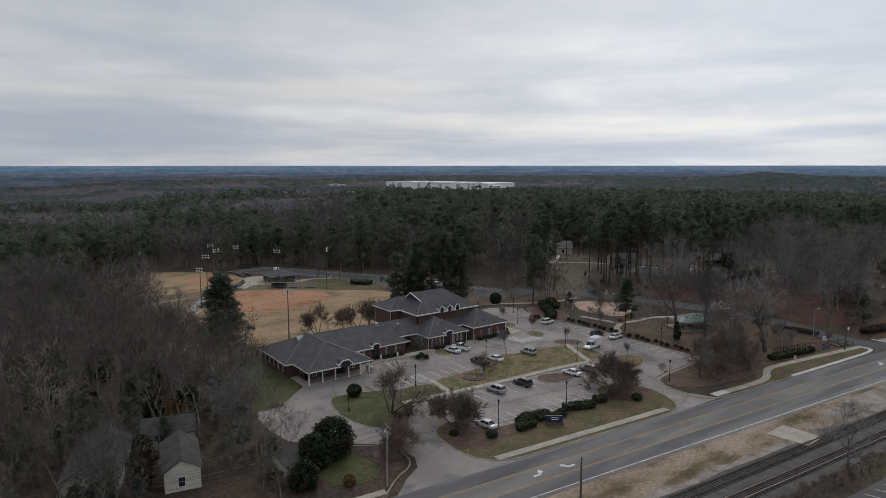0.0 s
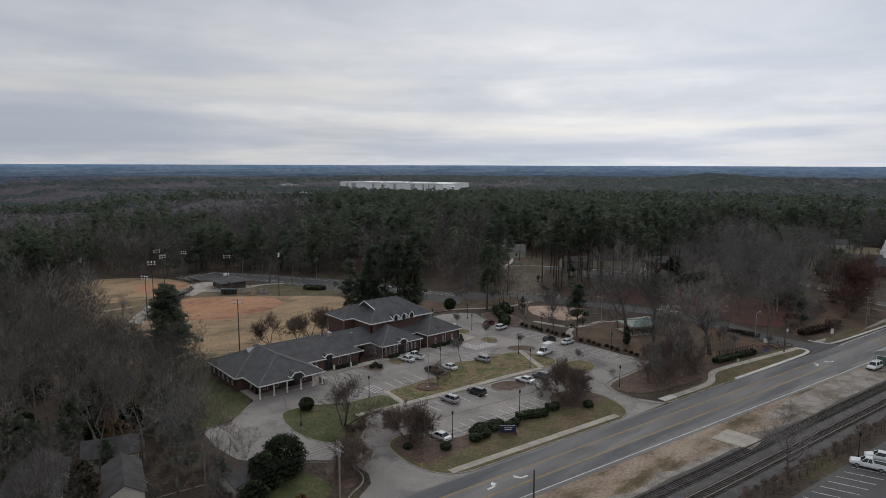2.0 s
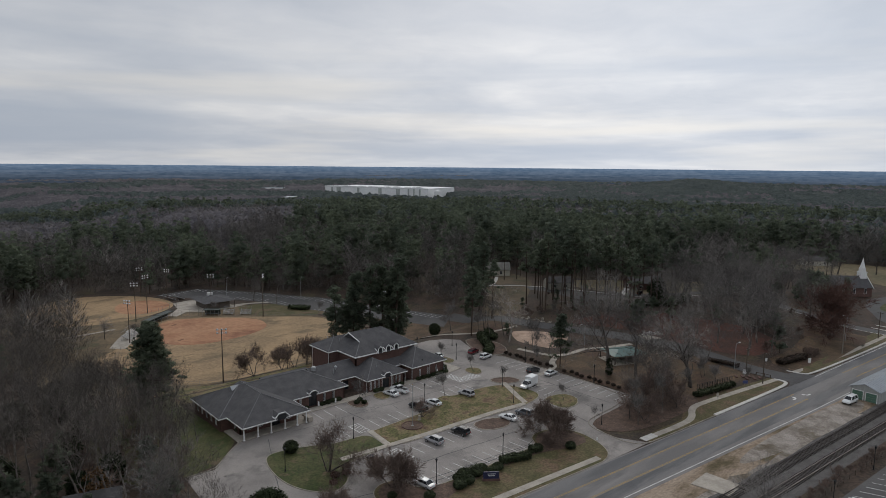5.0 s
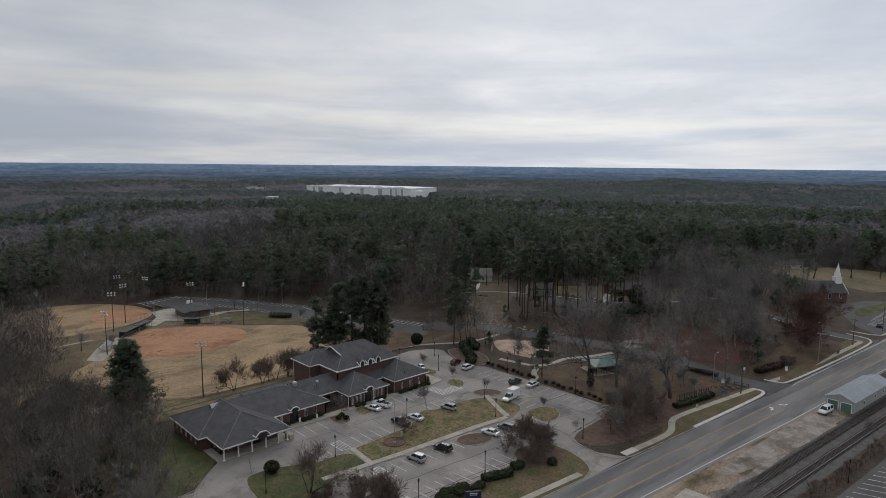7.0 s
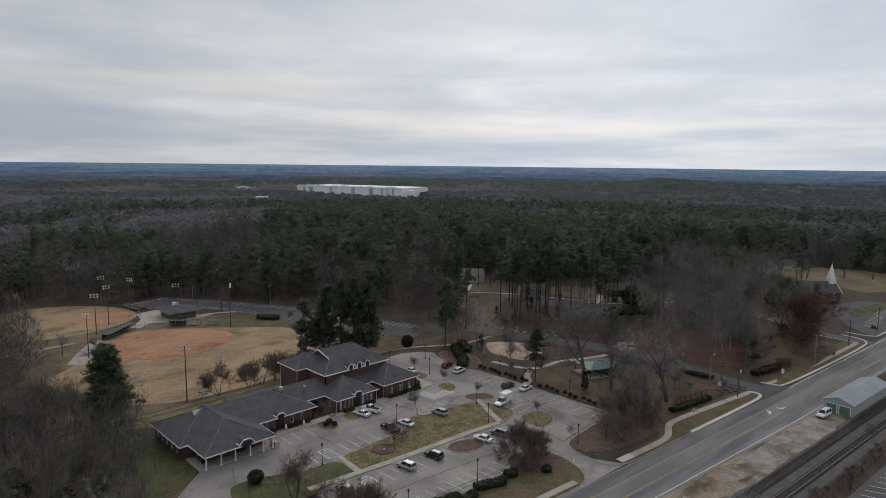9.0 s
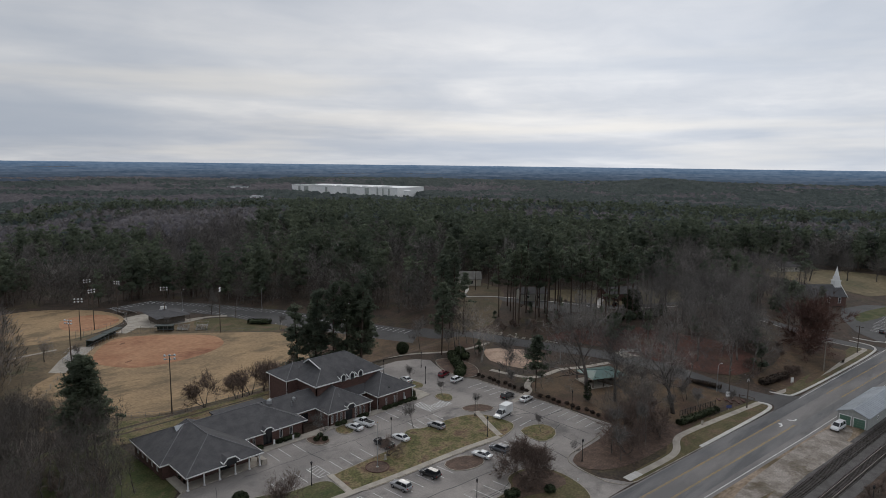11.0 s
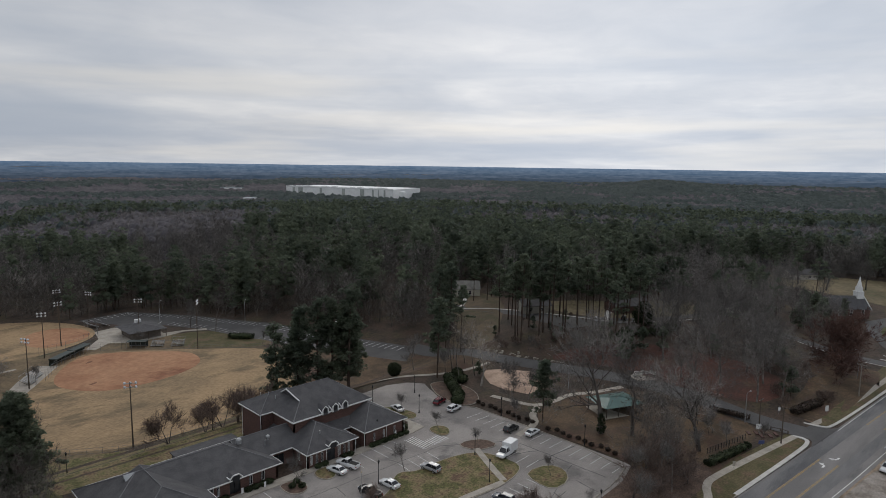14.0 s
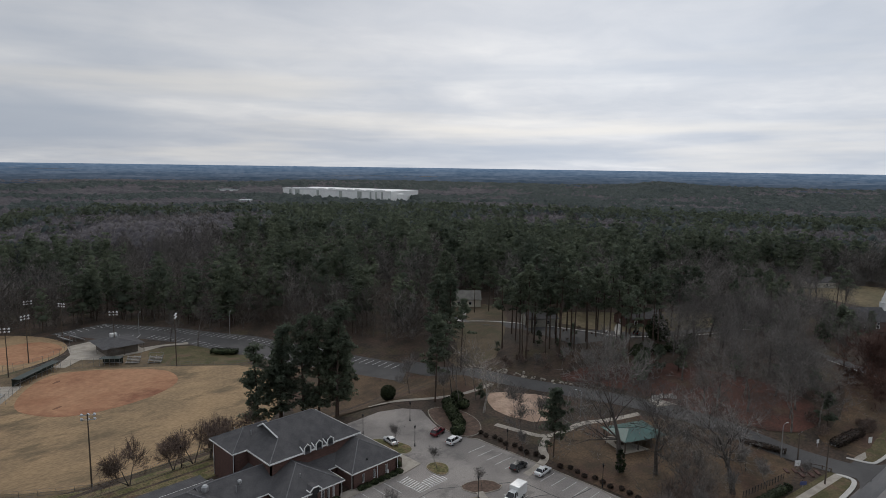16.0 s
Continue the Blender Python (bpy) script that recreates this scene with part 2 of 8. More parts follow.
TWIG = material("grey_twigs", (0.205, 0.19, 0.177), (0.128, 0.119, 0.111), scale=0.12, fine=0.2, vary=0.3, island=0.25)
WOODTWIG = material("dull_brown_grey_twigs", (0.152, 0.133, 0.117), (0.09, 0.079, 0.07), scale=0.12, fine=0.2, vary=0.35, island=0.3)
TANTWIG = material("tan_grey_twigs", (0.185, 0.136, 0.113), (0.125, 0.092, 0.077), scale=0.15, fine=0.2, vary=0.2, island=0.25)
REDTWIG = material("red_brown_twigs", (0.115, 0.064, 0.05), (0.085, 0.05, 0.042), scale=0.15, fine=0.2, vary=0.2, island=0.25)
PINEBARK = material("pine_bark", (0.095, 0.066, 0.05), (0.06, 0.045, 0.037), scale=0.8, fine=0.25, bump=0.4, bump_scale=6, vary=0.15)
NEEDLE = material("pine_needles", (0.18, 0.211, 0.145), (0.122, 0.149, 0.111), scale=0.05, fine=0.25, vary=0.2, island=0.22, spec=0.15, leafy=0.55)
# the blue-grey of distance haze is put into these two far-wood colours
FARNEEDLE = material("hazed_far_conifers", (0.069, 0.084, 0.078), (0.047, 0.06, 0.06), scale=0.03, fine=0.5, bump=1.0, bump_scale=0.45, island=0.0, spec=0.1)
FARTWIG = material("hazed_leafless_crowns", (0.118, 0.108, 0.115), (0.078, 0.074, 0.083), scale=0.02, fine=0.4, bump=0.8, bump_scale=0.45, island=0.0, spec=0.1)
EVERGREEN = material("broadleaf_evergreen", (0.032, 0.044, 0.019), (0.022, 0.031, 0.014), scale=0.6, fine=0.3, vary=0.15, island=0.4, spec=0.15)
BUSH = material("clipped_evergreen_shrub", (0.045, 0.056, 0.025), (0.03, 0.04, 0.018), scale=0.8, fine=0.3, vary=0.15, island=0.4)
OAKLEAF = material("dry_oak_leaves", (0.16, 0.085, 0.03), (0.11, 0.06, 0.028), scale=0.8, fine=0.25, island=0.35)

# ---- building helpers
def smooth(a, b, x):
    t = np.clip((np.asarray(x, float) - a) / (b - a), 0, 1)
    return t * t * (3 - 2 * t)


def terrain(x, y):
    """Height of the ground: a level car park, a ball field below it, a park that rises behind, hills far off."""
    x, y = np.asarray(x, float), np.asarray(y, float)
    z = -6.5 * smooth(178, 197, y) * (1 - smooth(165, 235, x)) * smooth(-60, 20, x)
    z = z + 4.0 * smooth(185, 265, x) * smooth(78, 112, y)
    z = z - 2.0 * smooth(78, 50, x) * smooth(135, 160, y) * (1 - smooth(178, 197, y))
    d = np.hypot(x - 40, y - 40)
    roll = 3.0 * np.sin(x / 190 + 1.3) * np.cos(y / 230) + 2.5 * np.sin((x + y) / 310)
    az = np.degrees(np.arctan2(y - 40, x - 40))
    z = z - 1.9 * smooth(295, 345, x) * smooth(78, 112, y) * (1 - smooth(450, 600, x))
    z = z + roll * smooth(380, 800, d) - 11 * smooth(420, 950, d) - 9 * smooth(700, 1100, d) + 13 * smooth(1450, 2000, d)
    z = z - 7 * smooth(820, 1000, d) * (1 - smooth(1250, 1450, d)) * np.exp(-((az - 53) / 10) ** 2)
    z = z + 19 * np.exp(-((az - 25.8) / 3.4) ** 2 - ((d - 1750) / 160) ** 2)
    z = z + 34 * smooth(2000, 4700, d) + smooth(1700, 3000, d) * (4 * np.sin(x / 420) * np.sin(y / 510 + 0.6) + 3 * np.sin(x / 173 + y / 260))
    return z


def ground_z(x, y):
    return float(terrain(x, y))


def link_mesh(name, me, mat, parent=None, label=""):
    if mat is not None and not me.materials:
        me.materials.append(mat)
    ob = new(name, me)
    if parent is not None:
        ob.parent = parent
    if label:
        ob["label"] = label
    return ob


def part(name, bm, mat, parent=None, label="", smooth_shade=False):
    me = bpy.data.meshes.new(name)
    bmesh.ops.recalc_face_normals(bm, faces=bm.faces)
    if smooth_shade:
        for f in bm.faces:
            f.smooth = True
    bm.to_mesh(me)
    bm.free()
    return link_mesh(name, me, mat, parent, label)


def mesh_np(name, v, f, normals=None, mat=None):
    """A mesh from arrays of places and of triangles."""
    me = bpy.data.meshes.new(name)
    v, f = np.asarray(v, np.float32), np.asarray(f, np.int32)
    me.vertices.add(len(v))
    me.vertices.foreach_set("co", v.ravel())
    me.loops.add(f.size)
    me.loops.foreach_set("vertex_index", f.ravel())
    me.polygons.add(len(f))
    me.polygons.foreach_set("loop_start", np.arange(0, f.size, f.shape[1], dtype=np.int32))
    me.update(calc_edges=True)
    if normals is not None:
        me.polygons.foreach_set("use_smooth", np.ones(len(f), bool))
        me.normals_split_custom_set_from_vertices(np.asarray(normals, np.float32).reshape(-1, 3))
    if mat is not None:
        me.materials.append(mat)
    return me


def thing(name, label, category, at=(0, 0, 0), turn=0.0, group="", kind=""):
    ob = new(name)
    ob.empty_display_size = 0.3
    ob.matrix_basis = pose(*at, 0, 0, turn)
    return tagged(ob, label, category, group, kind)


def box(bm, x0, x1, y0, y1, z0, z1):
    vs = [bm.verts.new((x, y, z)) for z in (z0, z1) for x, y in ((x0, y0), (x1, y0), (x1, y1), (x0, y1))]
    for q in ((0, 3, 2, 1), (4, 5, 6, 7), (0, 1, 5, 4), (1, 2, 6, 5), (2, 3, 7, 6), (3, 0, 4, 7)):
        bm.faces.new([vs[i] for i in q])
    return vs


def tube(bm, points, radii, n=6, caps=True):
    """A round bar along points, with a radius at each."""
    rings = []
    pts = [Vector(p) for p in points]
    for i, p in enumerate(pts):
        way = (pts[min(i + 1, len(pts) - 1)] - pts[max(i - 1, 0)]).normalized()
        side = way.cross(Vector((0, 0, 1)) if abs(way.z) < 0.9 else Vector((1, 0, 0))).normalized()
        over = way.cross(side)
        r = radii[i] if isinstance(radii, (list, tuple)) else radii
        rings.append([bm.verts.new(p + (side * math.cos(a) + over * math.sin(a)) * r) for a in (2 * math.pi * k / n for k in range(n))])
    for a, b in zip(rings, rings[1:]):
        for k in range(n):
            bm.faces.new((a[k], a[(k + 1) % n], b[(k + 1) % n], b[k]))
    if caps:
        bm.faces.new(rings[0][::-1])
        bm.faces.new(rings[-1])


def slab(outline, z0, z1):
    """An upright prism over an outline."""
    bm = bmesh.new()
    low = [bm.verts.new((x, y, z0)) for x, y in outline]
    top = [bm.verts.new((x, y, z1)) for x, y in outline]
    bm.faces.new(top)
    bm.faces.new(low[::-1])
    for i in range(len(low)):
        j = (i + 1) % len(low)
        bm.faces.new((low[i], low[j], top[j], top[i]))
    return bm


def rounded(outline, times=2):
    """Cuts the corners of a closed outline, so that it runs in curves."""
    pts = [Vector(p) for p in outline]
    for _ in range(times):
        out = []
        for i, p in enumerate(pts):
            q = pts[(i + 1) % len(pts)]
            out += [p.lerp(q, 0.25), p.lerp(q, 0.75)]
        pts = out
    return [(p.x, p.y) for p in pts]


def rounded_line(line, times=2):
    pts = [Vector(p) for p in line]
    for _ in range(times):
        out = [pts[0]]
        for p, q in zip(pts, pts[1:]):
            out += [p.lerp(q, 0.25), p.lerp(q, 0.75)]
        pts = out + [pts[-1]]
    return [(p.x, p.y) for p in pts]


def offset(outline, d, closed=True):
    """The outline moved d to its left."""
    n, out = len(outline), []
    for i in range(n):
        p = Vector(outline[i])
        a = Vector(outline[i - 1]) if (closed or i) else None
        b = Vector(outline[(i + 1) % n]) if (closed or i < n - 1) else None
        ways = [w.normalized() for w in ((p - a) if a is not None else None, (b - p) if b is not None else None) if w is not None and w.length > 1e-6]
        way = sum(ways, Vector((0, 0))).normalized()
        nrm = Vector((-way.y, way.x))
        c = max(0.5, nrm.dot(Vector((-ways[0].y, ways[0].x))))
        out.append(tuple(p + nrm * d / c))
    return out


def area(outline):
    return sum(a[0] * b[1] - b[0] * a[1] for a, b in zip(outline, outline[1:] + outline[:1])) / 2


def drape(name, outline, lift, mat, step=6.0, parent=None, label="", depth=0.0):
    """A sheet over the ground within an outline, cut finely enough to follow it."""
    bm = bmesh.new()
    bm.faces.new([bm.verts.new((x, y, 0)) for x, y in outline])
    xs, ys = [p[0] for p in outline], [p[1] for p in outline]
    for lo, hi, axis in ((min(xs), max(xs), 0), (min(ys), max(ys), 1)):
        k = math.ceil(lo / step) * step
        while k < hi:
            co, no = ((k, 0, 0), (1, 0, 0)) if axis == 0 else ((0, k, 0), (0, 1, 0))
            bmesh.ops.bisect_plane(bm, geom=bm.verts[:] + bm.edges[:] + bm.faces[:], plane_co=co, plane_no=no, dist=1e-4)
            k += step
    bmesh.ops.triangulate(bm, faces=bm.faces)
    for v in bm.verts:
        v.co.z = ground_z(v.co.x, v.co.y) + lift
    bm.normal_update()
    if sum(f.normal.z for f in bm.faces) < 0:
        bmesh.ops.reverse_faces(bm, faces=bm.faces)
    me = bpy.data.meshes.new(name)
    bm.to_mesh(me)
    bm.free()
    return link_mesh(name, me, mat, parent, label)


def ribbon(name, line, width, lift, mat, parent=None, step=3.0, follow=True, left=None):
    """A flat strip along a line, that follows the ground."""
    pts = []
    for p, q in zip(line, line[1:]):
        p, q = Vector(p), Vector(q)
        k = max(1, int((q - p).length / step))
        pts += [tuple(p.lerp(q, i / k)) for i in range(k)]
    pts.append(tuple(line[-1]))
    a, b = (offset(pts, width / 2, False), offset(pts, -width / 2, False)) if left is None else (offset(pts, left, False), offset(pts, left - width, False))
    v = [(x, y, (ground_z(x, y) if follow else 0) + lift) for x, y in a + b]
    n = len(pts)
    f = [(n + i, n + i + 1, i + 1) for i in range(n - 1)] + [(n + i, i + 1, i) for i in range(n - 1)]
    return link_mesh(name, mesh_np(name, v, f), mat, parent)


def kerb_ring(name, line, width, z0, z1, mat, parent=None, closed=True):
    """A kerb of real height along a line; its outer face stands on the line."""
    inner = offset(line, width, closed)
    bm = bmesh.new()
    rows = [[bm.verts.new((x, y, z)) for x, y in ring] for ring, z in ((line, z0), (line, z1 - 0.03), (offset(line, 0.03, closed), z1), (inner, z1), (inner, z0))]
    n = len(line)
    for a, b in zip(rows, rows[1:]):
        for i in range(n if closed else n - 1):
            j = (i + 1) % n
            bm.faces.new((a[i], a[j], b[j], b[i]))
    return part(name, bm, mat, parent)

# ---- the ground: one sheet to the horizon
def spread(lo, hi, near_lo, near_hi, step, grow=1.16):
    near = list(np.arange(near_lo, near_hi + 0.1, step))
    out, k, s = [], near_hi, step
    while k < hi:
        s *= grow
        k += s
        out.append(min(k, hi))
    back, k, s = [], near_lo, step
    while k > lo:
        s *= grow
        k -= s
        back.append(max(k, lo))
    return np.array(back[::-1] + near + out)


gx, gy = spread(-3000, 4990, -20, 330, 4.0, 1.09), spread(-3000, 4990, 30, 370, 4.0, 1.09)
GX, GY = np.meshgrid(gx, gy)
GZ = terrain(GX, GY) - 0.03
nx, ny = len(gx), len(gy)
idx = np.arange(nx * ny).reshape(ny, nx)
quads = np.stack([idx[:-1, :-1], idx[:-1, 1:], idx[1:, 1:], idx[1:, :-1]], -1).reshape(-1, 4)
ground = link_mesh("ground", mesh_np("ground", np.stack([GX, GY, GZ], -1).reshape(-1, 3), quads), LITTER)
tagged(ground, "brown leaf litter and winter grass under the trees", "ground", kind="structure")
ground.data.polygons.foreach_set("use_smooth", np.ones(len(quads), bool))


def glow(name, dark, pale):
    """Self-lit far hills, haze put into their colours: dark pine woods broken by paler leafless ones, in long low
    bands.
    """
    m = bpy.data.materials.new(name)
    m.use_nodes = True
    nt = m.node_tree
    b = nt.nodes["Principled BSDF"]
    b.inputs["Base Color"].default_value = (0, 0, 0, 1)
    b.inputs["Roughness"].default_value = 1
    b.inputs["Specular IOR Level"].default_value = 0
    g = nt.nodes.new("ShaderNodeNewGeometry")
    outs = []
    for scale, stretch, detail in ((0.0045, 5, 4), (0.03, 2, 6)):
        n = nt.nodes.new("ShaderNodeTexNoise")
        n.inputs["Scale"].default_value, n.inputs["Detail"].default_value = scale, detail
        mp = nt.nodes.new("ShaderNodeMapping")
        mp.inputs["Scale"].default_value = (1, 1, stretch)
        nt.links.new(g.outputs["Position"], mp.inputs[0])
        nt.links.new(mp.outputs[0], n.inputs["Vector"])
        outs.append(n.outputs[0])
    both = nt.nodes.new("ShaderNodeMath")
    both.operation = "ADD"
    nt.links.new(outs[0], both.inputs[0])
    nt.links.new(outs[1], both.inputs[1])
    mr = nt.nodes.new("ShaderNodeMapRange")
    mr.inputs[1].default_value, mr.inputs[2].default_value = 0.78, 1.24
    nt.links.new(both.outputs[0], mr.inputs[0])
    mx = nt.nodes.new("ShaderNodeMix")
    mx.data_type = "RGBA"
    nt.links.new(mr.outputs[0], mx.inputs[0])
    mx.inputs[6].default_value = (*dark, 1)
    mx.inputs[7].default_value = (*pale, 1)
    # the hills give off their hazy colour themselves; no light falls on it
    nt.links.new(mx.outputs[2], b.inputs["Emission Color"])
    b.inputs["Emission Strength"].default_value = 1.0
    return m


# distant self-lit wooded ridges; painted haze makes them bluer and paler as they stand farther off
RIDGES = 13
for k in range(RIDGES):
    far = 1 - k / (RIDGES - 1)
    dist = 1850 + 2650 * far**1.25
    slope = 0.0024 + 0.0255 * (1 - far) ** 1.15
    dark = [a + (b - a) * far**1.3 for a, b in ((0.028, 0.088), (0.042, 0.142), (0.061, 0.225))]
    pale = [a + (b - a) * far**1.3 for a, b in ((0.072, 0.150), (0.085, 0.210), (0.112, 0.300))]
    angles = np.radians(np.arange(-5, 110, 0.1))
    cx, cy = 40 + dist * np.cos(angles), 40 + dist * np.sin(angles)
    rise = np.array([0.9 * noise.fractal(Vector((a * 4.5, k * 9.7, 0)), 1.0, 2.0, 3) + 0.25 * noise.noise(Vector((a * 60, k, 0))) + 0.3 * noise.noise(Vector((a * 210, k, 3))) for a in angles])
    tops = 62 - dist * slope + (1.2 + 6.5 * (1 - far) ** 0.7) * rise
    n = len(angles)
    deep = 130
    v = np.concatenate([np.stack([cx, cy, np.full(n, -60.0)], -1), np.stack([cx, cy, tops], -1),
                        np.stack([cx + deep * np.cos(angles), cy + deep * np.sin(angles), tops - 1], -1)])
    f = [(i, i + 1, n + i + 1, n + i) for i in range(n - 1)] + [(n + i, n + i + 1, 2 * n + i + 1, 2 * n + i) for i in range(n - 1)]
    ob = link_mesh("backdrop_ridge", mesh_np("backdrop_ridge", v, f), glow("self_lit_hazy_hills", dark, pale))
    tagged(ob, "self-lit wooded ridge on the horizon, blue haze painted in", "hills", kind="structure")

# ---- the main road and its kerbs
RD = math.radians(-5.6)


def rd(a, b):
    """A place by metres along the road and metres north of its north kerb."""
    return (95 + a * math.cos(RD) - b * math.sin(RD), 89.9 + a * math.sin(RD) + b * math.cos(RD))


road = thing("road", "two-lane grey asphalt road with a turning lane", "road", kind="structure")
part("road_surface", slab([rd(-400, 0), rd(-400, -11.2), rd(-20, -11.2), rd(110, -12.6), rd(230, -12.2), rd(600, -14), rd(600, 3), rd(210, 1.4), rd(165, 0.4), rd(120, 0)], -0.3, 0.02), ROAD, road)
for b, w in ((-0.35, 3.1), (-7.75, 2.55)):
    ribbon("driving_lane", [rd(-200, b), rd(240, b)], w, 0.025, LANE, road, 40, False, 0.0)
for b, mat in ((-3.6, YELLOW), (-3.85, YELLOW), (-7.55, YELLOW), (-7.3, YELLOW)):
    for a0, a1 in ((-120, 108), (138, 240)):
        ribbon("lane_line", [rd(a0, b), rd(a1, b)], 0.12, 0.032, mat, road, 40, False)
ribbon("edge_line", [rd(-120, -10.3), rd(-10, -10.4), rd(103, -11.8), rd(240, -11.4)], 0.16, 0.032, PAINT, road, 40, False)
ribbon("edge_line", [rd(128, -0.55), rd(200, 0.3), rd(240, 1.0)], 0.15, 0.032, PAINT, road, 40, False)

def arrow(a, b, flip):
    bm = bmesh.new()
    s = -1 if flip else 1
    for shape in (((0, -0.2), (1.3, -0.2), (1.3, 0.2), (0, 0.2)), ((1.3, -0.2), (1.95, -0.02), (1.6, 0.36), (1.3, 0.2)), ((1.95, -0.02), (2.4, 0.5), (1.85, 0.58), (1.6, 0.36)), ((1.5, 0.62), (2.85, 0.42), (2.4, 1.35))):
        bm.faces.new([bm.verts.new((x, y * s, 0)) for x, y in shape])
    for f in bm.faces:
        f.normal_update()
        if f.normal.z < 0:
            f.normal_flip()
    me = bpy.data.meshes.new("turn_arrow")
    bm.to_mesh(me)
    bm.free()
    ob = link_mesh("turn_arrow", me, PAINT, road)
    x, y = rd(a, b)
    ob.matrix_basis = pose(x, y, 0.033, 0, 0, math.degrees(RD) + (180 if flip else 0)) @ Matrix.Diagonal((0.85, 1.05, 1, 1))


arrow(-2, -5.7, False)
arrow(6.2, -6.0, True)
arrow(104, -5.6, False)
arrow(112, -6.2, True)

# roadside dirt and grass south of the road, rails on their ballast
drape("roadside_verge", [rd(-150, -11.1), rd(-150, -19), rd(110, -19.5), rd(150, -19.5), rd(150, -12.3), rd(110, -12.5), rd(-20, -11.1)], 0.0, DIRT, 12)
tagged(bpy.data.objects["roadside_verge"], "bare sandy roadside verge with dry grass", "verge", kind="structure")
drape("rail_bed", [rd(-150, -19), rd(-150, -29), rd(320, -29), rd(320, -19.5)], 0.02, BALLAST, 12)
tagged(bpy.data.objects["rail_bed"], "grey crushed stone railway bed", "rail bed", kind="structure")
part("concrete_pad", slab([(136.6, 70.8), (143.1, 70.9), (143.2, 64.2), (137.6, 64.0)], -0.1, 0.12), CONCRETE)
tagged(bpy.data.objects["concrete_pad"], "pale square concrete slab beside the rails", "slab", kind="structure")

grit = random.Random(8)
edge = [rd(a, -18.2 + grit.uniform(-0.9, 0.9)) for a in range(0, 112, 4)]
drape("gravel_strip", edge + [rd(a, -19.9 + grit.uniform(-0.3, 0.4)) for a in range(108, -2, -6)], 0.035, PALEGRAVEL, 12)
drape("gravel_yard", rounded([rd(56, -16.5), rd(66, -13.6), rd(92, -12.9), rd(116, -13), rd(117.5, -18.4), rd(96, -18.9), rd(74, -18.8)], 3), 0.03, PALEGRAVEL, 12)
for n in ("gravel_strip", "gravel_yard"):
    tagged(bpy.data.objects[n], "pale gravel between road and railway", "gravel", kind="structure")
bm = bmesh.new()
box(bm, -1.25, 1.25, -0.11, 0.11, 0, 0.16)
me_tie = bpy.data.meshes.new("sleeper")
bm.to_mesh(me_tie)
bm.free()
me_tie.materials.append(TIE)
for b, n, dull in ((-25.8, 290, False), (-21.6, 280, True)):
    track = thing("railway_track", "overgrown rusty siding track" if dull else "railway track with worn steel rails", "railway track", kind="structure")
    for off in (-0.75, 0.75):
        bm = bmesh.new()
        p, q = Vector((*rd(-120, b + off), 0.2)), Vector((*rd(300, b + off), 0.2))
        d = (q - p).normalized()
        nrm = Vector((-d.y, d.x, 0)) * 0.05
        vs = [bm.verts.new(w) for w in (p - nrm, p + nrm, q + nrm, q - nrm)]
        us = [bm.verts.new(w.co + Vector((0, 0, 0.15))) for w in vs]
        bm.faces.new(us)
        for i in range(4):
            bm.faces.new((vs[i], vs[(i + 1) % 4], us[(i + 1) % 4], us[i]))
        part("rail", bm, TIE if dull else STEEL, track)
    for i in range(n):
        ob = link_mesh("sleeper", me_tie, None, track)
        x, y = rd(-2 + i * 0.62, b)
        ob.matrix_basis = pose(x, y, random.uniform(-0.06, 0.03), 0, 0, 90 + math.degrees(RD) + random.uniform(-3, 3))

# ---- the car park: one asphalt surface under raised islands
lot = thing("parking_lot", "worn grey asphalt car park with white stall lines", "parking lot", kind="structure")
part("lot_surface", slab([(66, 126), (66.5, 134.2), (72, 134), (74, 136), (78.2, 140.3), (81, 142.6), (98, 142.8), (98.4, 147), (146, 147), (149.3, 150), (149.6, 175.4), (162, 176), (168, 173.6), (171, 169.6), (169.2, 165.6), (166.5, 159), (166.4, 151), (168.8, 147.5),
          (169.2, 103), (160, 100.5), (148.5, 99.5), (144.6, 97.0), (143.4, 92), rd(52, 0.5), rd(40, 0.0), rd(35, 0.0), rd(-4, 0.0), rd(-22.5, 0.0), (76.5, 95.5), (79.8, 97.5), (81.3, 100.5), (81.2, 106), (78, 109.3), (74, 112.6), (70, 115), (67, 119)], -0.3, 0.035), ASPHALT, lot)

bm = bmesh.new()
bm.faces.new([bm.verts.new(c) for c in ((-0.06, 0, 0), (0.06, 0, 0), (0.06, 1, 0), (-0.06, 1, 0))])
me_line = bpy.data.meshes.new("stall_line")
bm.to_mesh(me_line)
bm.free()
me_line.materials.append(PAINT)


def line(x0, y0, x1, y1, wide=1.0):
    ob = link_mesh("stall_line", me_line, None, lot)
    d = Vector((x1 - x0, y1 - y0))
    ob.matrix_basis = pose(x0, y0, 0.041, 0, 0, math.degrees(math.atan2(d.y, d.x)) - 90) @ Matrix.Diagonal((wide, d.length, 1, 1))


for k in range(9):                                   # upper lot, south row
    if k != 4:
        line(94.6 + 2.72 * k, 129.6, 94.6 + 2.72 * k, 134.2)
for k in range(4):
    line(133.0 + 2.7 * k, 133.2, 133.4 + 2.7 * k, 137.6)
for x in (100.6, 103.4, 106.9, 127.0, 130.4, 133.6, 136.6, 139.4):      # along the front walk
    line(x, 141.3, x, 146.7)
for k in range(9):                                   # lower lot, north row
    line(101.8 + 2.72 * k, 113.0 - 0.06 * k, 101.4 + 2.72 * k, 118.0 - 0.12 * k)
for k in range(12):                                  # lower lot, south row
    line(98.6 + 2.62 * k, 101.7 - 0.1 * k, 98.2 + 2.62 * k, 106.6 - 0.14 * k)
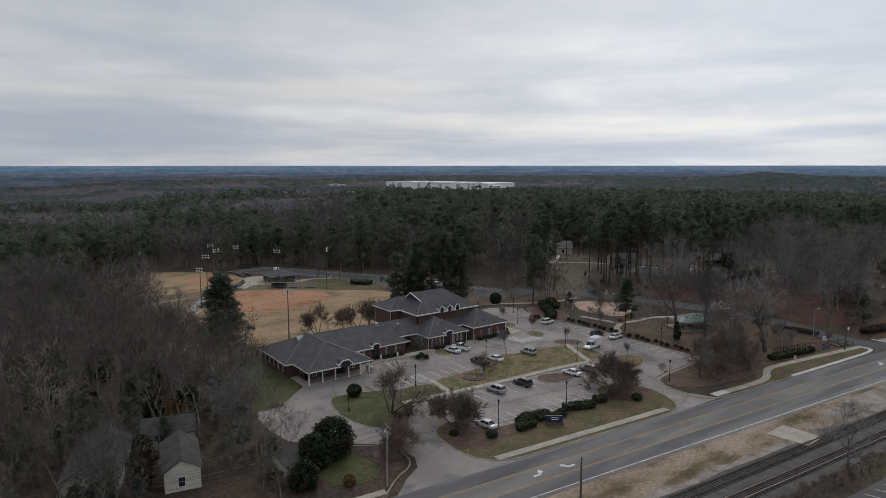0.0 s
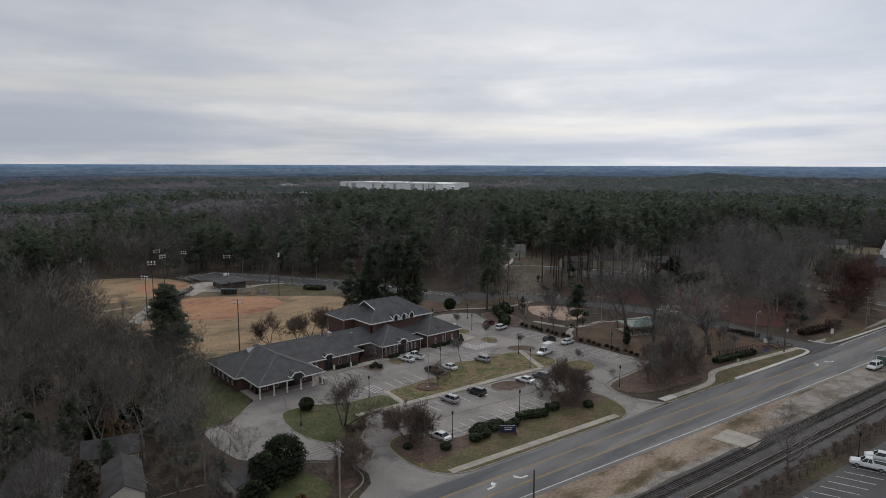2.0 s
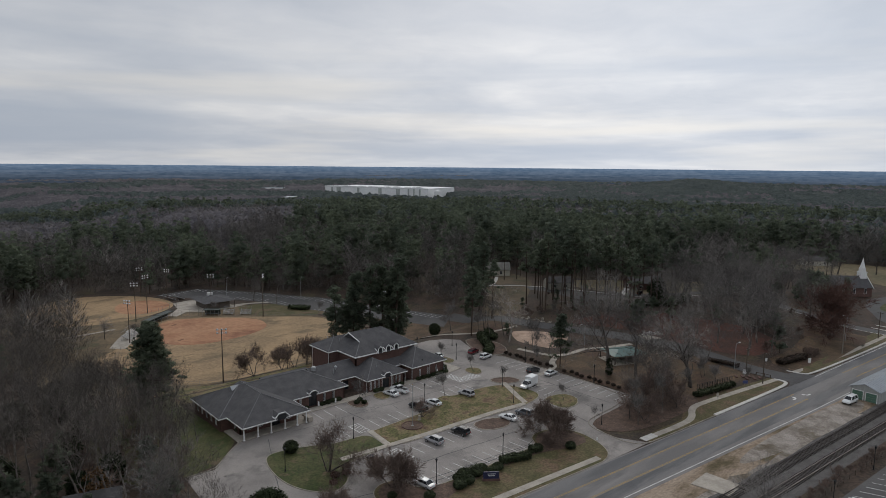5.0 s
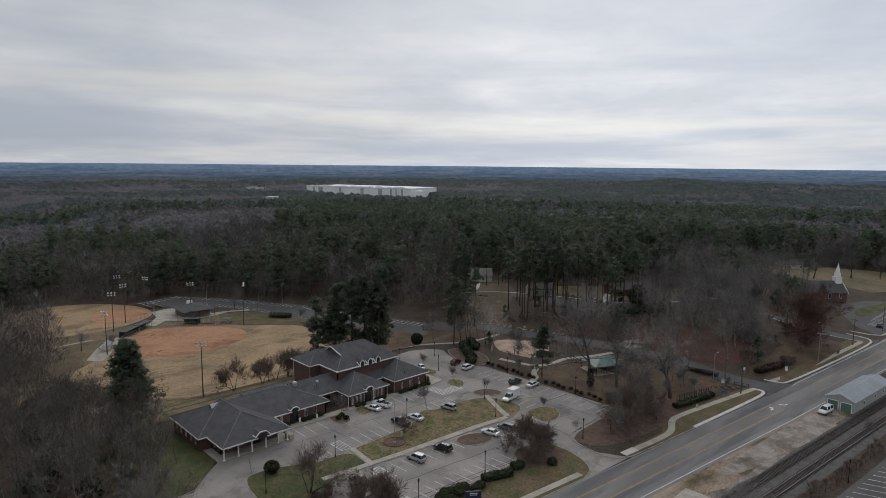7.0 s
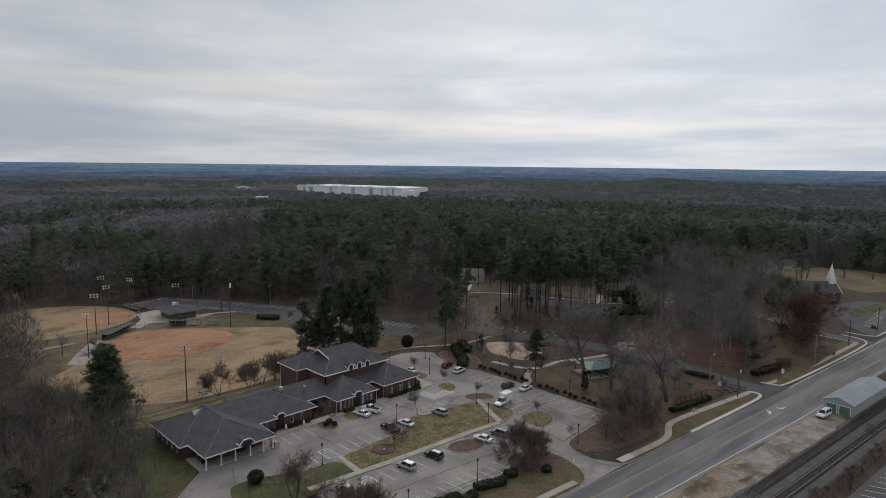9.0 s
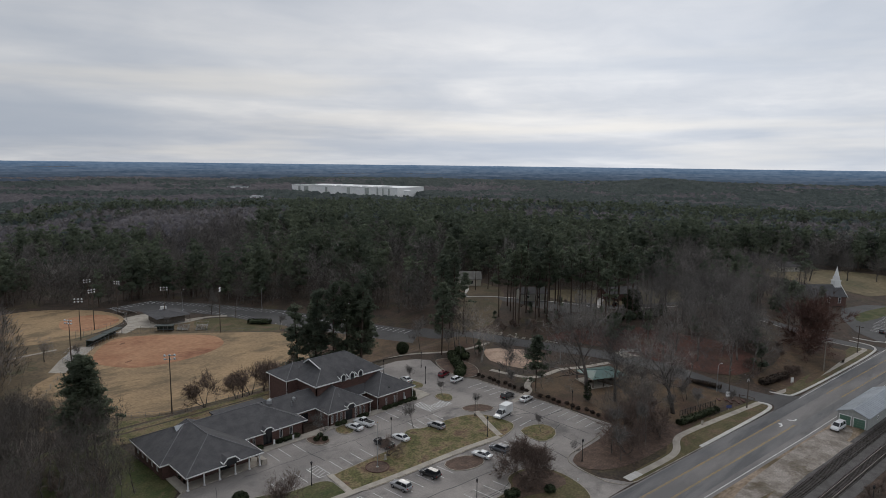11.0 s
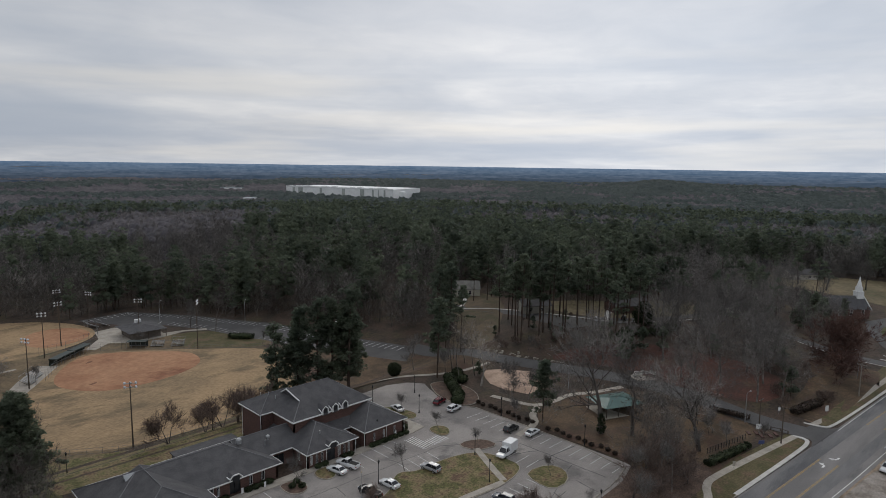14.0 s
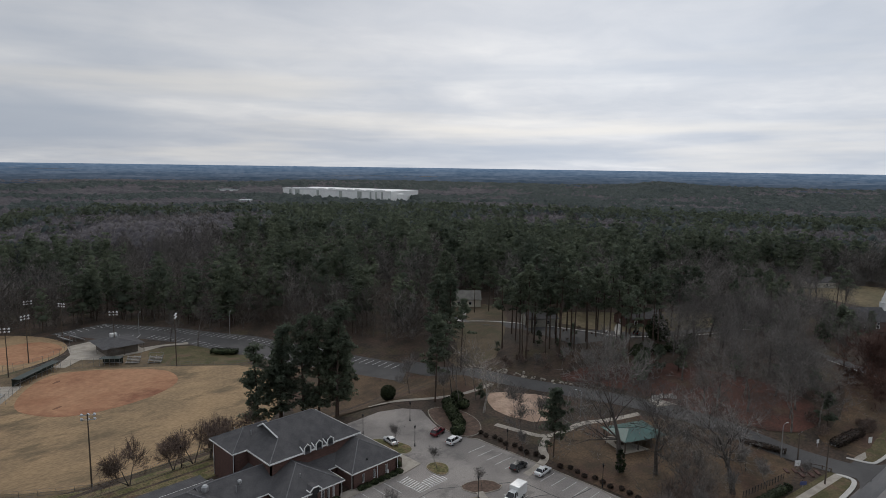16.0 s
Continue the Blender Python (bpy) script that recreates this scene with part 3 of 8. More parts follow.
for k in range(5):                                   # beside the park
    line(161.8, 144.2 - 2.62 * k, 167.0, 144.0 - 2.62 * k)
for k in range(9):
    line(163.0, 125.3 - 2.65 * k, 168.0, 125.3 - 2.65 * k)
for k in range(4):
    line(151.8, 117.9 + 2.8 * k, 156.6, 118.1 + 2.8 * k)
for k in range(6):
    line(134.6 + 2.7 * k, 110.4, 134.5 + 2.7 * k, 115.0)


def hatch(x0, y0, x1, y1, n, lean):
    for p, q in (((x0, y0), (x1, y0)), ((x1, y0), (x1, y1)), ((x1, y1), (x0, y1)), ((x0, y1), (x0, y0))):
        line(*p, *q)
    for i in range(n):
        t = (i + 0.5) / n
        y = y0 + t * (y1 - y0)
        line(x0, y, x1, min(max(y + lean, y0), y1))


seal_rng = random.Random(4)
for p, q in (((84, 108.6), (99.4, 104.4)), ((99.4, 104.4), (126, 101.6)), ((99.6, 102.9), (127, 100.9)), ((126, 101.4), (142, 106)), ((128, 104.8), (150, 106.6)), ((104, 110.2), (146, 106.2)), ((92, 140), (146, 137.6)), ((146, 137.6), (160, 128)), ((160, 128), (160.5, 104)),
             ((142, 106), (160, 112)), ((107, 141.2), (107.6, 134.8)), ((118, 139), (117.5, 134.6)), ((133, 140.5), (133.6, 137.8)), ((86, 140), (78, 120)), ((150, 126), (160, 121)), ((155, 118), (168, 116.5)), ((146, 100.5), (147.5, 108)), ((154, 102), (155, 107.5))):
    p, q = Vector(p), Vector(q)
    n = max(3, int((q - p).length / 2.2))
    side = Vector((-(q - p).y, (q - p).x)).normalized()
    ribbon("crack_seal", [tuple(p.lerp(q, i / n) + side * seal_rng.uniform(-0.16, 0.16)) for i in range(n + 1)], seal_rng.uniform(0.1, 0.2), 0.0395, TAR, lot, 3, False)
hatch(102.7, 129.6, 105.2, 134.3, 5, 0.9)
hatch(101.8, 113.2, 104.4, 118.4, 6, 0.9)
for i in range(9):                                   # hatched crossing in two wings
    line(142.0, 144.9 - 0.68 * i, 144.7, 145.3 - 0.68 * i, 2.2)
for i in range(8):
    line(145.1 + 0.68 * i, 139.2, 145.2 + 0.66 * i, 141.9 + 0.1 * i, 2.2)
line(141.8, 145.4, 142.2, 139.0)
line(142.2, 139.0, 150.0, 139.0)


def island(name, label, outline, fill, top=0.17, curve=2, kerb=KERB):
    pts = rounded(outline, curve) if curve else list(outline)
    if area(pts) < 0:
        pts = pts[::-1]
    isle = thing(name, label, "planting island", kind="structure")
    kerb_ring("kerb", pts, 0.18, -0.05, top, kerb, isle)
    part("bed", slab(offset(pts, 0.15), -0.05, top - 0.02), fill, isle)
    return isle


island("entrance_island", "kerbed grass island beside the porch drive", [(82, 133), (80.2, 129), (79.4, 122), (80.6, 116), (84.7, 111), (89.6, 113.5), (92.4, 120.2), (103.0, 119.6), (103.4, 122.4), (103.8, 128.4), (95, 128.6), (92, 130.8), (86, 132.9)], GREEN)
island("median_island", "long kerbed median of patchy winter grass", [(103.8, 119.4), (112, 118.6), (124, 118.1), (134, 117.4), (143, 116.2), (151.6, 118.2), (152, 123.5), (150.2, 130.0), (142.6, 132.6), (134.0, 132.4), (131.5, 134.6), (129, 134.2), (124, 129.6), (115.8, 129.2), (105, 128.7), (104.0, 128.4)], LAWN)
island("shrub_island", "small kerbed shrub bed before the building", [(109.8, 145.2), (110.2, 141.6), (113.7, 141.2), (115, 145), (112.7, 146.9), (110.4, 146.9)], MULCH)
island("grass_island", "small kerbed grass bed before the building", [(118.2, 147.2), (117.3, 144.2), (118.5, 142.0), (121.0, 142.2), (123.0, 146.9)], LAWN)
island("walk_island", "kerbed dry grass bed beside the hatched crossing", [(149.5, 146.0), (149.2, 140.9), (151.7, 140.2), (154.6, 143.4), (153, 146.6)], LAWN)
island("lamp_island", "kerbed brown mulch bed round a lamp", [(148.6, 135.0), (149.8, 130.2), (155.8, 128.4), (156.0, 133.0), (152, 135.4)], MULCH, curve=1)
island("tree_island", "kerbed bed of dry grass with a small tree", [(150.0, 116.9), (148.0, 113.0), (148.2, 108.4), (153.4, 108.2), (157.2, 111.5), (156.5, 115.6)], LAWN, curve=1)
island("mulch_island", "kerbed brown mulch bed between parked cars", [(124.6, 117.2), (123.8, 113.2), (127.4, 110.9), (132.0, 111.0), (133.2, 114.2), (130, 117.0)], MULCH, curve=1)
island("back_island", "kerbed bed of grass beside the back drive", [(148.6, 157), (150.0, 153.5), (153.0, 152.8), (155.0, 156), (152.2, 163), (149.5, 165)], LAWN)
island("north_island", "kerbed pine-straw bed beside the back drive", [(166.5, 149.5), (166.6, 158.6), (169.4, 165), (172.6, 169), (178, 166), (178, 156), (172.4, 149)], MULCH)
front = [(93.2, 108.9), (90.0, 107.4), (88.6, 104.0), (88.3, 100.0), (88.4, 96.4), rd(-5.2, 2.0), rd(-1.5, 0.15), rd(5, 0.15), rd(20, 0.15), rd(33, 0.15), rd(38.5, 0.3), rd(42.4, 3.4), (139.8, 96), (139.2, 101), (135.0, 104.4), (129.5, 104.0), (127.8, 100.6), (123, 100.2), (110, 100.8), (97.4, 101.4), (96.6, 107.6)]
island("front_bed", "kerbed roadside bank of grass and pine straw", front, BANK)
part("mulch_bed", slab(rounded([(93, 108), (90, 106), (89.2, 100), (90, 96.5), (96, 96), (104, 98), (112, 98.4), (122, 97.8), (126, 97.2), (132, 94.5), (138, 94), (139, 100), (135, 103.6), (130, 103), (128, 100), (122, 99.6), (98, 100.6), (96, 107)], 1), 0.0, 0.165), MULCH, bpy.data.objects["front_bed"])
corner = [rd(-120, 0.15), rd(-24.5, 0.15), (75.4, 96.6), (79.0, 98.2), (80.6, 101), (80.4, 105.6), (77.6, 108.6), (73.6, 111.8), (66, 113.2), (40, 116), (10, 118), (-30, 116)]
isle = island("corner_lawn", "kerbed corner lawn between road and drive", corner, LITTER, curve=1)
part("grass_patch", slab(rounded([(66, 99.5), (72, 97.5), (75, 100.5), (74, 107), (70, 111), (64, 112)], 2), 0, 0.175), GREEN, isle)
part("mulch_bed", slab(rounded([(75.6, 97.6), (79.4, 99.6), (79.8, 105), (77, 107.6), (75.4, 103)], 2), 0, 0.178), MULCH, isle)

# pavements
ribbon("pavement_south", [rd(-3.5, 1.9), rd(37.5, 1.9)], 1.5, 0.19, CONCRETE)
ribbon("pavement_west", [rd(-90, 1.7), rd(-23.5, 1.7)], 1.4, 0.19, CONCRETE)
part("storm_drain", slab([rd(-25.2, 0.1), rd(-23.6, 0.1), rd(-23.6, 1.0), rd(-25.2, 1.0)], 0.0, 0.2), plain("rusty_drain_iron", (0.1, 0.06, 0.04), 0.7))
tagged(bpy.data.objects["storm_drain"], "rusty iron storm drain in the kerb", "drain")
ribbon("pavement_east", rounded_line([rd(52.5, 2.1), rd(66, 1.9), rd(72, 2.6), rd(77, 6.2), rd(82, 6.9), rd(116, 4.6)], 2), 1.6, 0.06, CONCRETE)
part("ramp_slab", slab([rd(52.2, 1.2), rd(56.5, 1.2), rd(56.5, 3.0), rd(52.2, 3.0)], 0, 0.1), NEWKERB)
for n in ("pavement_south", "pavement_west", "pavement_east", "ramp_slab"):
    tagged(bpy.data.objects[n], "pale concrete pavement along the road", "pavement", kind="structure")
kerb_ring("kerb_east", [rd(48, 4), rd(49.5, 1.2), rd(53, 0.2), rd(62, 0.15), rd(84, 0.15)], 0.2, 0, 0.15, KERB, closed=False)
kerb_ring("kerb_new", rounded_line([rd(78, 0.1), rd(110, 0.25), rd(115.5, 0.9), rd(117, 2.4), rd(116.5, 5.2)], 2), 0.9, 0, 0.16, NEWKERB, closed=False)
kerb_ring("kerb_far", rounded_line([rd(126, 6.5), rd(127.2, 2.2), rd(129, 0.9), rd(150, 0.6), rd(195, 1.2), rd(203, 3.2), rd(205, 8), rd(205, 14)], 2), 0.7, 0, 0.16, NEWKERB, closed=False)
ribbon("pavement_far", [rd(127, 4.6), rd(160, 3.8), rd(196, 4.8), rd(202, 8)], 1.6, 0.06, CONCRETE)
kerb_ring("kerb_north", [rd(210, 14), rd(210.5, 6), rd(213, 3.2), rd(260, 3.5)], 0.6, 0, 0.16, NEWKERB, closed=False)
for n in ("kerb_east", "kerb_new", "kerb_far", "kerb_north", "pavement_far"):
    tagged(bpy.data.objects[n], "pale new concrete kerb along the road", "kerb", kind="structure")
kerb_ring("kerb_lot", rounded_line([rd(48, 4), (143.6, 96.5), (145.4, 100.2), (149, 101.3), (160, 101.6), (168.9, 104), (168.6, 147.0), (167, 149)], 1)[::-1], 0.18, -0.02, 0.17, KERB, closed=False)
tagged(bpy.data.objects["kerb_lot"], "worn concrete kerb round the car park", "kerb", kind="structure")
kerb_ring("kerb_drive", rounded_line([(66.5, 134.4), (72, 134), (74, 136), (78.2, 140.3), (81, 142.6)], 1), 0.18, -0.02, 0.17, KERB, closed=False)
tagged(bpy.data.objects["kerb_drive"], "concrete kerb of the porch drive", "kerb", kind="structure")
part("pavement_front", slab([(97.6, 146.9), (97.6, 149.2), (146.5, 149.2), (149.2, 152.5), (149.2, 168), (150.2, 168), (150.3, 147.6), (146, 146.9)], 0, 0.18), CONCRETE)
tagged(bpy.data.objects["pavement_front"], "tan concrete walk along the building front", "pavement", kind="structure")
part("pavement_porch", slab([(80.4, 142.4), (80.4, 150), (97.8, 150), (97.8, 142.4)], 0, 0.16), CONCRETE)
tagged(bpy.data.objects["pavement_porch"], "concrete floor of the columned porch", "pavement", kind="structure")
ribbon("pavement_median", [(92.6, 121.6), (104, 120.4), (113, 119.6), (124, 119.0), (134, 118.4), (143.5, 117.2)], 1.5, 0.19, CONCRETE)
ribbon("pavement_link", [(104.8, 129.0), (103.9, 121)], 1.3, 0.194, CONCRETE)
ribbon("pavement_island", [(150.6, 131), (146, 122), (144, 117.5)], 1.5, 0.192, CONCRETE)
for n in ("pavement_median", "pavement_link", "pavement_island"):
    tagged(bpy.data.objects[n], "tan concrete path across the median", "pavement", kind="structure")

# ---- lawns, park and ball fields
drape("lawn_west", rounded([(56, 135.4), (72, 134.4), (78, 140.8), (80.6, 144), (80, 152), (79, 168), (78, 182), (70, 186), (56, 170)], 1), 0.03, GREEN)
drape("lawn_back", [(78, 172), (94, 169.5), (112, 172.5), (136, 174.5), (149, 178), (149, 195), (130, 197.6), (100, 197.3), (84, 203), (76, 200)], 0.04, LAWN, 4)
drape("park_slope", rounded([(170, 100), (170, 128), (180, 136), (205, 132), (211, 122), (212, 96), (205, 88), (160, 90)], 1), 0.05, DULLGRASS, 3)
for n, l in (("lawn_west", "shady green lawn beside the building"), ("lawn_back", "rough grass bank above the ball field"), ("park_slope", "rough brown grass under park trees")):
    tagged(bpy.data.objects[n], l, "lawn", kind="structure")
drape("field_surround", rounded([(54, 236), (70, 206), (88, 199), (150, 197), (172, 250), (150, 300), (128, 300), (112, 296), (62, 318), (48, 300)], 1), 0.02, MEADOWDULL)
tagged(bpy.data.objects["field_surround"], "worn tan grass round the ball fields", "grass", kind="structure")
drape("ball_field", rounded([(74, 244), (76, 226), (84, 208), (100, 198), (130, 199), (150, 204), (161, 228), (168, 250), (147, 267.5), (140, 273), (117, 289), (103, 283), (92, 262)], 1), 0.05, DORMANT)
tagged(bpy.data.objects["ball_field"], "tan dormant grass of a baseball outfield", "ball field", kind="structure")
drape("infield", rounded([(97, 262), (100.5, 250.5), (109, 242), (126, 242.2), (140.5, 249.5), (144, 262), (139, 271.5), (116, 288), (106, 280)], 2), 0.09, CLAY)
tagged(bpy.data.objects["infield"], "orange clay baseball infield with a worn mound", "infield", kind="structure")
drape("second_field", rounded([(70, 306), (88, 296), (104, 296), (124, 309), (128, 326), (120, 346), (98, 362), (76, 354), (66, 330)], 2), 0.05, DORMANT)
tagged(bpy.data.objects["second_field"], "tan dormant grass of a second ball field", "ball field", kind="structure")
drape("second_infield", rounded([(100, 316), (106, 304), (120, 308), (126, 320), (120, 334), (106, 334)], 2), 0.09, CLAY)
tagged(bpy.data.objects["second_infield"], "orange clay infield of the second ball field", "infield", kind="structure")
drape("plaza", [(118.5, 291), (125, 297.2), (131, 292), (135, 292), (143, 292), (153, 295), (161, 291), (162, 294), (152, 297.5), (146, 298), (146, 312), (134, 320), (126, 318), (124, 306), (116, 294)], 0.07, CONCRETE)
tagged(bpy.data.objects["plaza"], "pale concrete forecourt between the ball fields", "pavement", kind="structure")
ribbon("field_path", rounded_line([(60, 281.5), (72, 282.5), (80, 283.2), (92.7, 284.9)], 2), 1.6, 0.06, CONCRETE)
tagged(bpy.data.objects["field_path"], "pale concrete path to the bleachers", "path", kind="structure")
drape("bleacher_slab", [(88, 254), (93, 262), (104, 280), (99, 284), (90, 270), (84, 258)], 0.07, CONCRETE)
tagged(bpy.data.objects["bleacher_slab"], "concrete slab beside the ball field", "pavement", kind="structure")
drape("bank_lawn", rounded([(143, 272), (147.5, 269), (168.5, 252.5), (174, 262), (168, 280), (160, 290), (152, 293.5), (144, 290)], 1), 0.05, BANK)
tagged(bpy.data.objects["bank_lawn"], "dull rough grass bank beside the ball field", "lawn", kind="structure")
far_lot = [(126, 342), (148, 346), (168, 318), (184, 280), (192, 240), (200, 206), (190, 199), (180, 232), (168, 268), (160, 294), (150, 312), (138, 322)]
drape("far_parking_lot", far_lot, 0.06, DARKROAD)
tagged(bpy.data.objects["far_parking_lot"], "dark asphalt car park behind the ball field", "parking lot", kind="structure")
for row, length, inset in ((far_lot[:6], 5.0, 1.2), (far_lot[7:], 4.6, 1.0)):
    for p, q in zip(row, row[1:]):
        p, q = Vector(p), Vector(q)
        side = Vector(((q - p).y, -(q - p).x)).normalized()
        for k in range(int((q - p).length / 2.75)):
            c = p.lerp(q, (k + 0.5) * 2.75 / (q - p).length) + side * inset
            ob = link_mesh("stall_line", me_line, None, bpy.data.objects["far_parking_lot"])
            ob.matrix_basis = pose(c.x, c.y, ground_z(c.x, c.y) + 0.12, 0, 0, math.degrees(math.atan2(side.y, side.x)) - 90) @ Matrix.Diagonal((1.9, length, 1, 1))
park_road = rounded_line([(199, 206), (201, 192), (202.6, 178), (204.6, 166), (208, 154), (211.5, 143), (214.5, 131), (216, 118), (214.8, 104), (213.2, 92), rd(121.5, 0.3)], 2)
ribbon("park_road", park_road, 7.2, 0.1, DARKROAD)
part("road_mouth", slab([rd(112.5, -0.3), rd(130.5, -0.3), rd(128.2, 0.9), rd(126.6, 3.4), (218.2, 92.6), (217.6, 95.5), (209.8, 96), (209.4, 92.8), rd(118.2, 2.6), rd(116.2, 0.9)], -0.2, 0.06), DARKROAD)
tagged(bpy.data.objects["road_mouth"], "dark asphalt mouth of the park road", "road", kind="structure")
drape("verge_east", [rd(52.5, 0.4), rd(84, 0.4), rd(110, 0.5), rd(115.2, 1.4), rd(116.2, 6.4), rd(100, 7.8), rd(82, 8.6), rd(74, 6.4), rd(69, 3.6), rd(53, 3.2)], 0.025, BANK, 6)
drape("verge_far", [rd(128.4, 1.4), rd(150, 1.0), rd(194, 1.6), rd(202, 4), rd(201, 9.5), rd(180, 8), rd(128, 7.2)], 0.025, BANK, 6)
for n in ("verge_east", "verge_far"):
    tagged(bpy.data.objects[n], "tan and olive grass verge along the pavement", "verge", kind="structure")
tagged(bpy.data.objects["park_road"], "narrow asphalt road that curves through the park", "road", kind="structure")
drape("back_lawn", rounded([(150, 182), (163, 181), (172, 177), (182, 170), (200, 166), (198, 196), (184, 226), (172, 244), (164, 226), (152, 200)], 1), 0.05, DULLGRASS, 3)
tagged(bpy.data.objects["back_lawn"], "dull brown grass between drive and far car park", "lawn", kind="structure")
ribbon("back_path", rounded_line([(163, 181.5), (171, 178.4), (178, 173.5), (187, 169.6), (199, 169)], 2), 1.5, 0.1, CONCRETE)
tagged(bpy.data.objects["back_path"], "pale concrete path behind the building", "path", kind="structure")
drape("play_court", rounded([(183.5, 154), (189, 163), (194.5, 166), (203.5, 151.5), (199, 145), (187, 141)], 1), 0.08, PINKSAND, 4)
tagged(bpy.data.objects["play_court"], "pinkish sand court in the park", "sand court", kind="structure")
for n, l in (("park_path", [(178, 150), (179.5, 142), (181, 137), (187.5, 135.6), (194, 135.8), (200, 131.5), (209, 127.5)]), ("lot_path", [(163, 129), (168.5, 129.4), (173, 131), (175, 134), (181, 136.6)])):
    ribbon(n, rounded_line(l, 2), 1.8, 0.07, CONCRETE)
    tagged(bpy.data.objects[n], "pale concrete path through the park", "path", kind="structure")
drape("roadside_bed", rounded([(144.6, 98.4), (145.4, 93.2), (152, 89.6), (164, 88.4), (176, 88.4), (182, 92), (176, 99), (168, 101.4), (158, 100.6), (149.5, 100.4)], 1), 0.055, MULCH, 4)
tagged(bpy.data.objects["roadside_bed"], "pine-straw bed under the roadside trees", "bed", kind="structure")
drape("church_lot", [(306, 74), (316, 84), (334, 93), (352, 97), (372, 92), (384, 82), (380, 70), (330, 68)], 0.12, DARKROAD, 3)
tagged(bpy.data.objects["church_lot"], "dark asphalt car park of the church", "parking lot", kind="structure")
for k in range(18):
    ob = link_mesh("stall_line", me_line, None, bpy.data.objects["church_lot"])
    x, y = 322 + 2.8 * k, 75.5 + 0.25 * k
    ob.matrix_basis = pose(x, y, ground_z(x, y) + 0.2, 0, 0, -8) @ Matrix.Diagonal((2.0, 5, 1, 1))
drape("lot_strip", rounded([(334, 84.5), (384, 78), (386, 83), (352, 90.5), (336, 89)], 1), 0.17, GREEN, 3)
tagged(bpy.data.objects["lot_strip"], "strip of winter grass in the church car park", "grass", kind="structure")
drape("church_street", [(292.5, 71), (298.5, 70.6), (297.5, 82), (293.5, 95), (294.5, 108), (304, 124), (300, 126), (289, 110), (288, 94), (292, 82)], 0.09, DARKROAD, 3)
ribbon("street_kerb", rounded_line([(291.5, 76), (291, 83), (287.4, 93), (288, 104), (291, 113)], 2), 0.45, 0.2, NEWKERB)
tagged(bpy.data.objects["street_kerb"], "pale concrete kerb of the side street", "kerb", kind="structure")
tagged(bpy.data.objects["church_street"], "asphalt side street to the church", "road", kind="structure")
drape("church_lawn", rounded([(224, 79.5), (284, 76), (283, 90), (276, 98), (262, 93), (240, 90), (224, 92)], 1), 0.06, DULLGRASS, 3)
tagged(bpy.data.objects["church_lawn"], "dull winter lawn beside the road", "lawn", kind="structure")
MEADOW = material("tan_winter_meadow", (0.2, 0.158, 0.092), (0.135, 0.112, 0.064), scale=0.04, fine=0.25, third=(0.12, 0.115, 0.06), third_scale=0.05, third_cut=0.55)
drape("far_meadow", rounded([(392, 90), (470, 84), (462, 130), (446, 176), (416, 176), (410, 140), (398, 112)], 1), 0.08, MEADOW, 6)
tagged(bpy.data.objects["far_meadow"], "tan meadow behind the church", "meadow", kind="structure")
drape("house_street", [(244, 170), (280, 150), (330, 128), (332, 133), (284, 157), (262, 175), (252, 200), (242, 226), (237, 224), (246, 194)], 0.06, DARKROAD, 8)
tagged(bpy.data.objects["house_street"], "asphalt street behind the pines", "road", kind="structure")
drape("pine_yard", rounded([(203, 192), (212, 180), (232, 192), (262, 214), (268, 236), (250, 236), (228, 212)], 1), 0.06, YARD, 4)
drape("house_lawn", rounded([(262, 200), (264, 168), (292, 148), (334, 138), (336, 160), (300, 178), (280, 200)], 1), 0.07, MEADOW, 4)
tagged(bpy.data.objects["house_lawn"], "tan winter lawns behind the pine stand", "lawn", kind="structure")
drape("mulch_ground", rounded([(213, 158), (219, 146), (221, 132), (219, 112), (222, 96), (238, 92), (250, 100), (250, 122), (247, 142), (230, 156)], 1), 0.07, REDMULCH, 4)
tagged(bpy.data.objects["mulch_ground"], "red-brown mulch under the park trees", "mulch", kind="structure")
for n, l, w in (("house_kerb", [(230, 226), (238, 220), (246, 211), (252, 199), (258.5, 180), (263, 162)], 0.9), ("street_edge", [(264, 160.5), (276, 150.5), (291, 141.5), (330, 129)], 0.8), ("house_drive", [(238, 220), (246, 224), (254, 231)], 1.6), ("car_drive", [(262, 163), (272, 170), (284, 174)], 2.4)):
    ribbon(n, rounded_line(l, 2), w, 0.2, NEWKERB)
    tagged(bpy.data.objects[n], "pale concrete edge of the street behind the pines", "kerb", kind="structure")
tagged(bpy.data.objects["pine_yard"], "worn tan and olive yard below the pines", "yard", kind="structure")
drape("rail_lot", [rd(-20, -34), rd(200, -33), rd(200, -70), rd(-20, -70)], 0.05, DARKROAD, 20)
tagged(bpy.data.objects["rail_lot"], "asphalt car park beyond the railway", "parking lot", kind="structure")
for k in range(34):
    a = 25 + k * 2.75
    ob = link_mesh("stall_line", me_line, None, bpy.data.objects["rail_lot"])
    x, y = rd(a, -34.6)
    ob.matrix_basis = pose(x, y, 0.07, 0, 0, 205 + math.degrees(RD)) @ Matrix.Diagonal((1.2, 5.4, 1, 1))

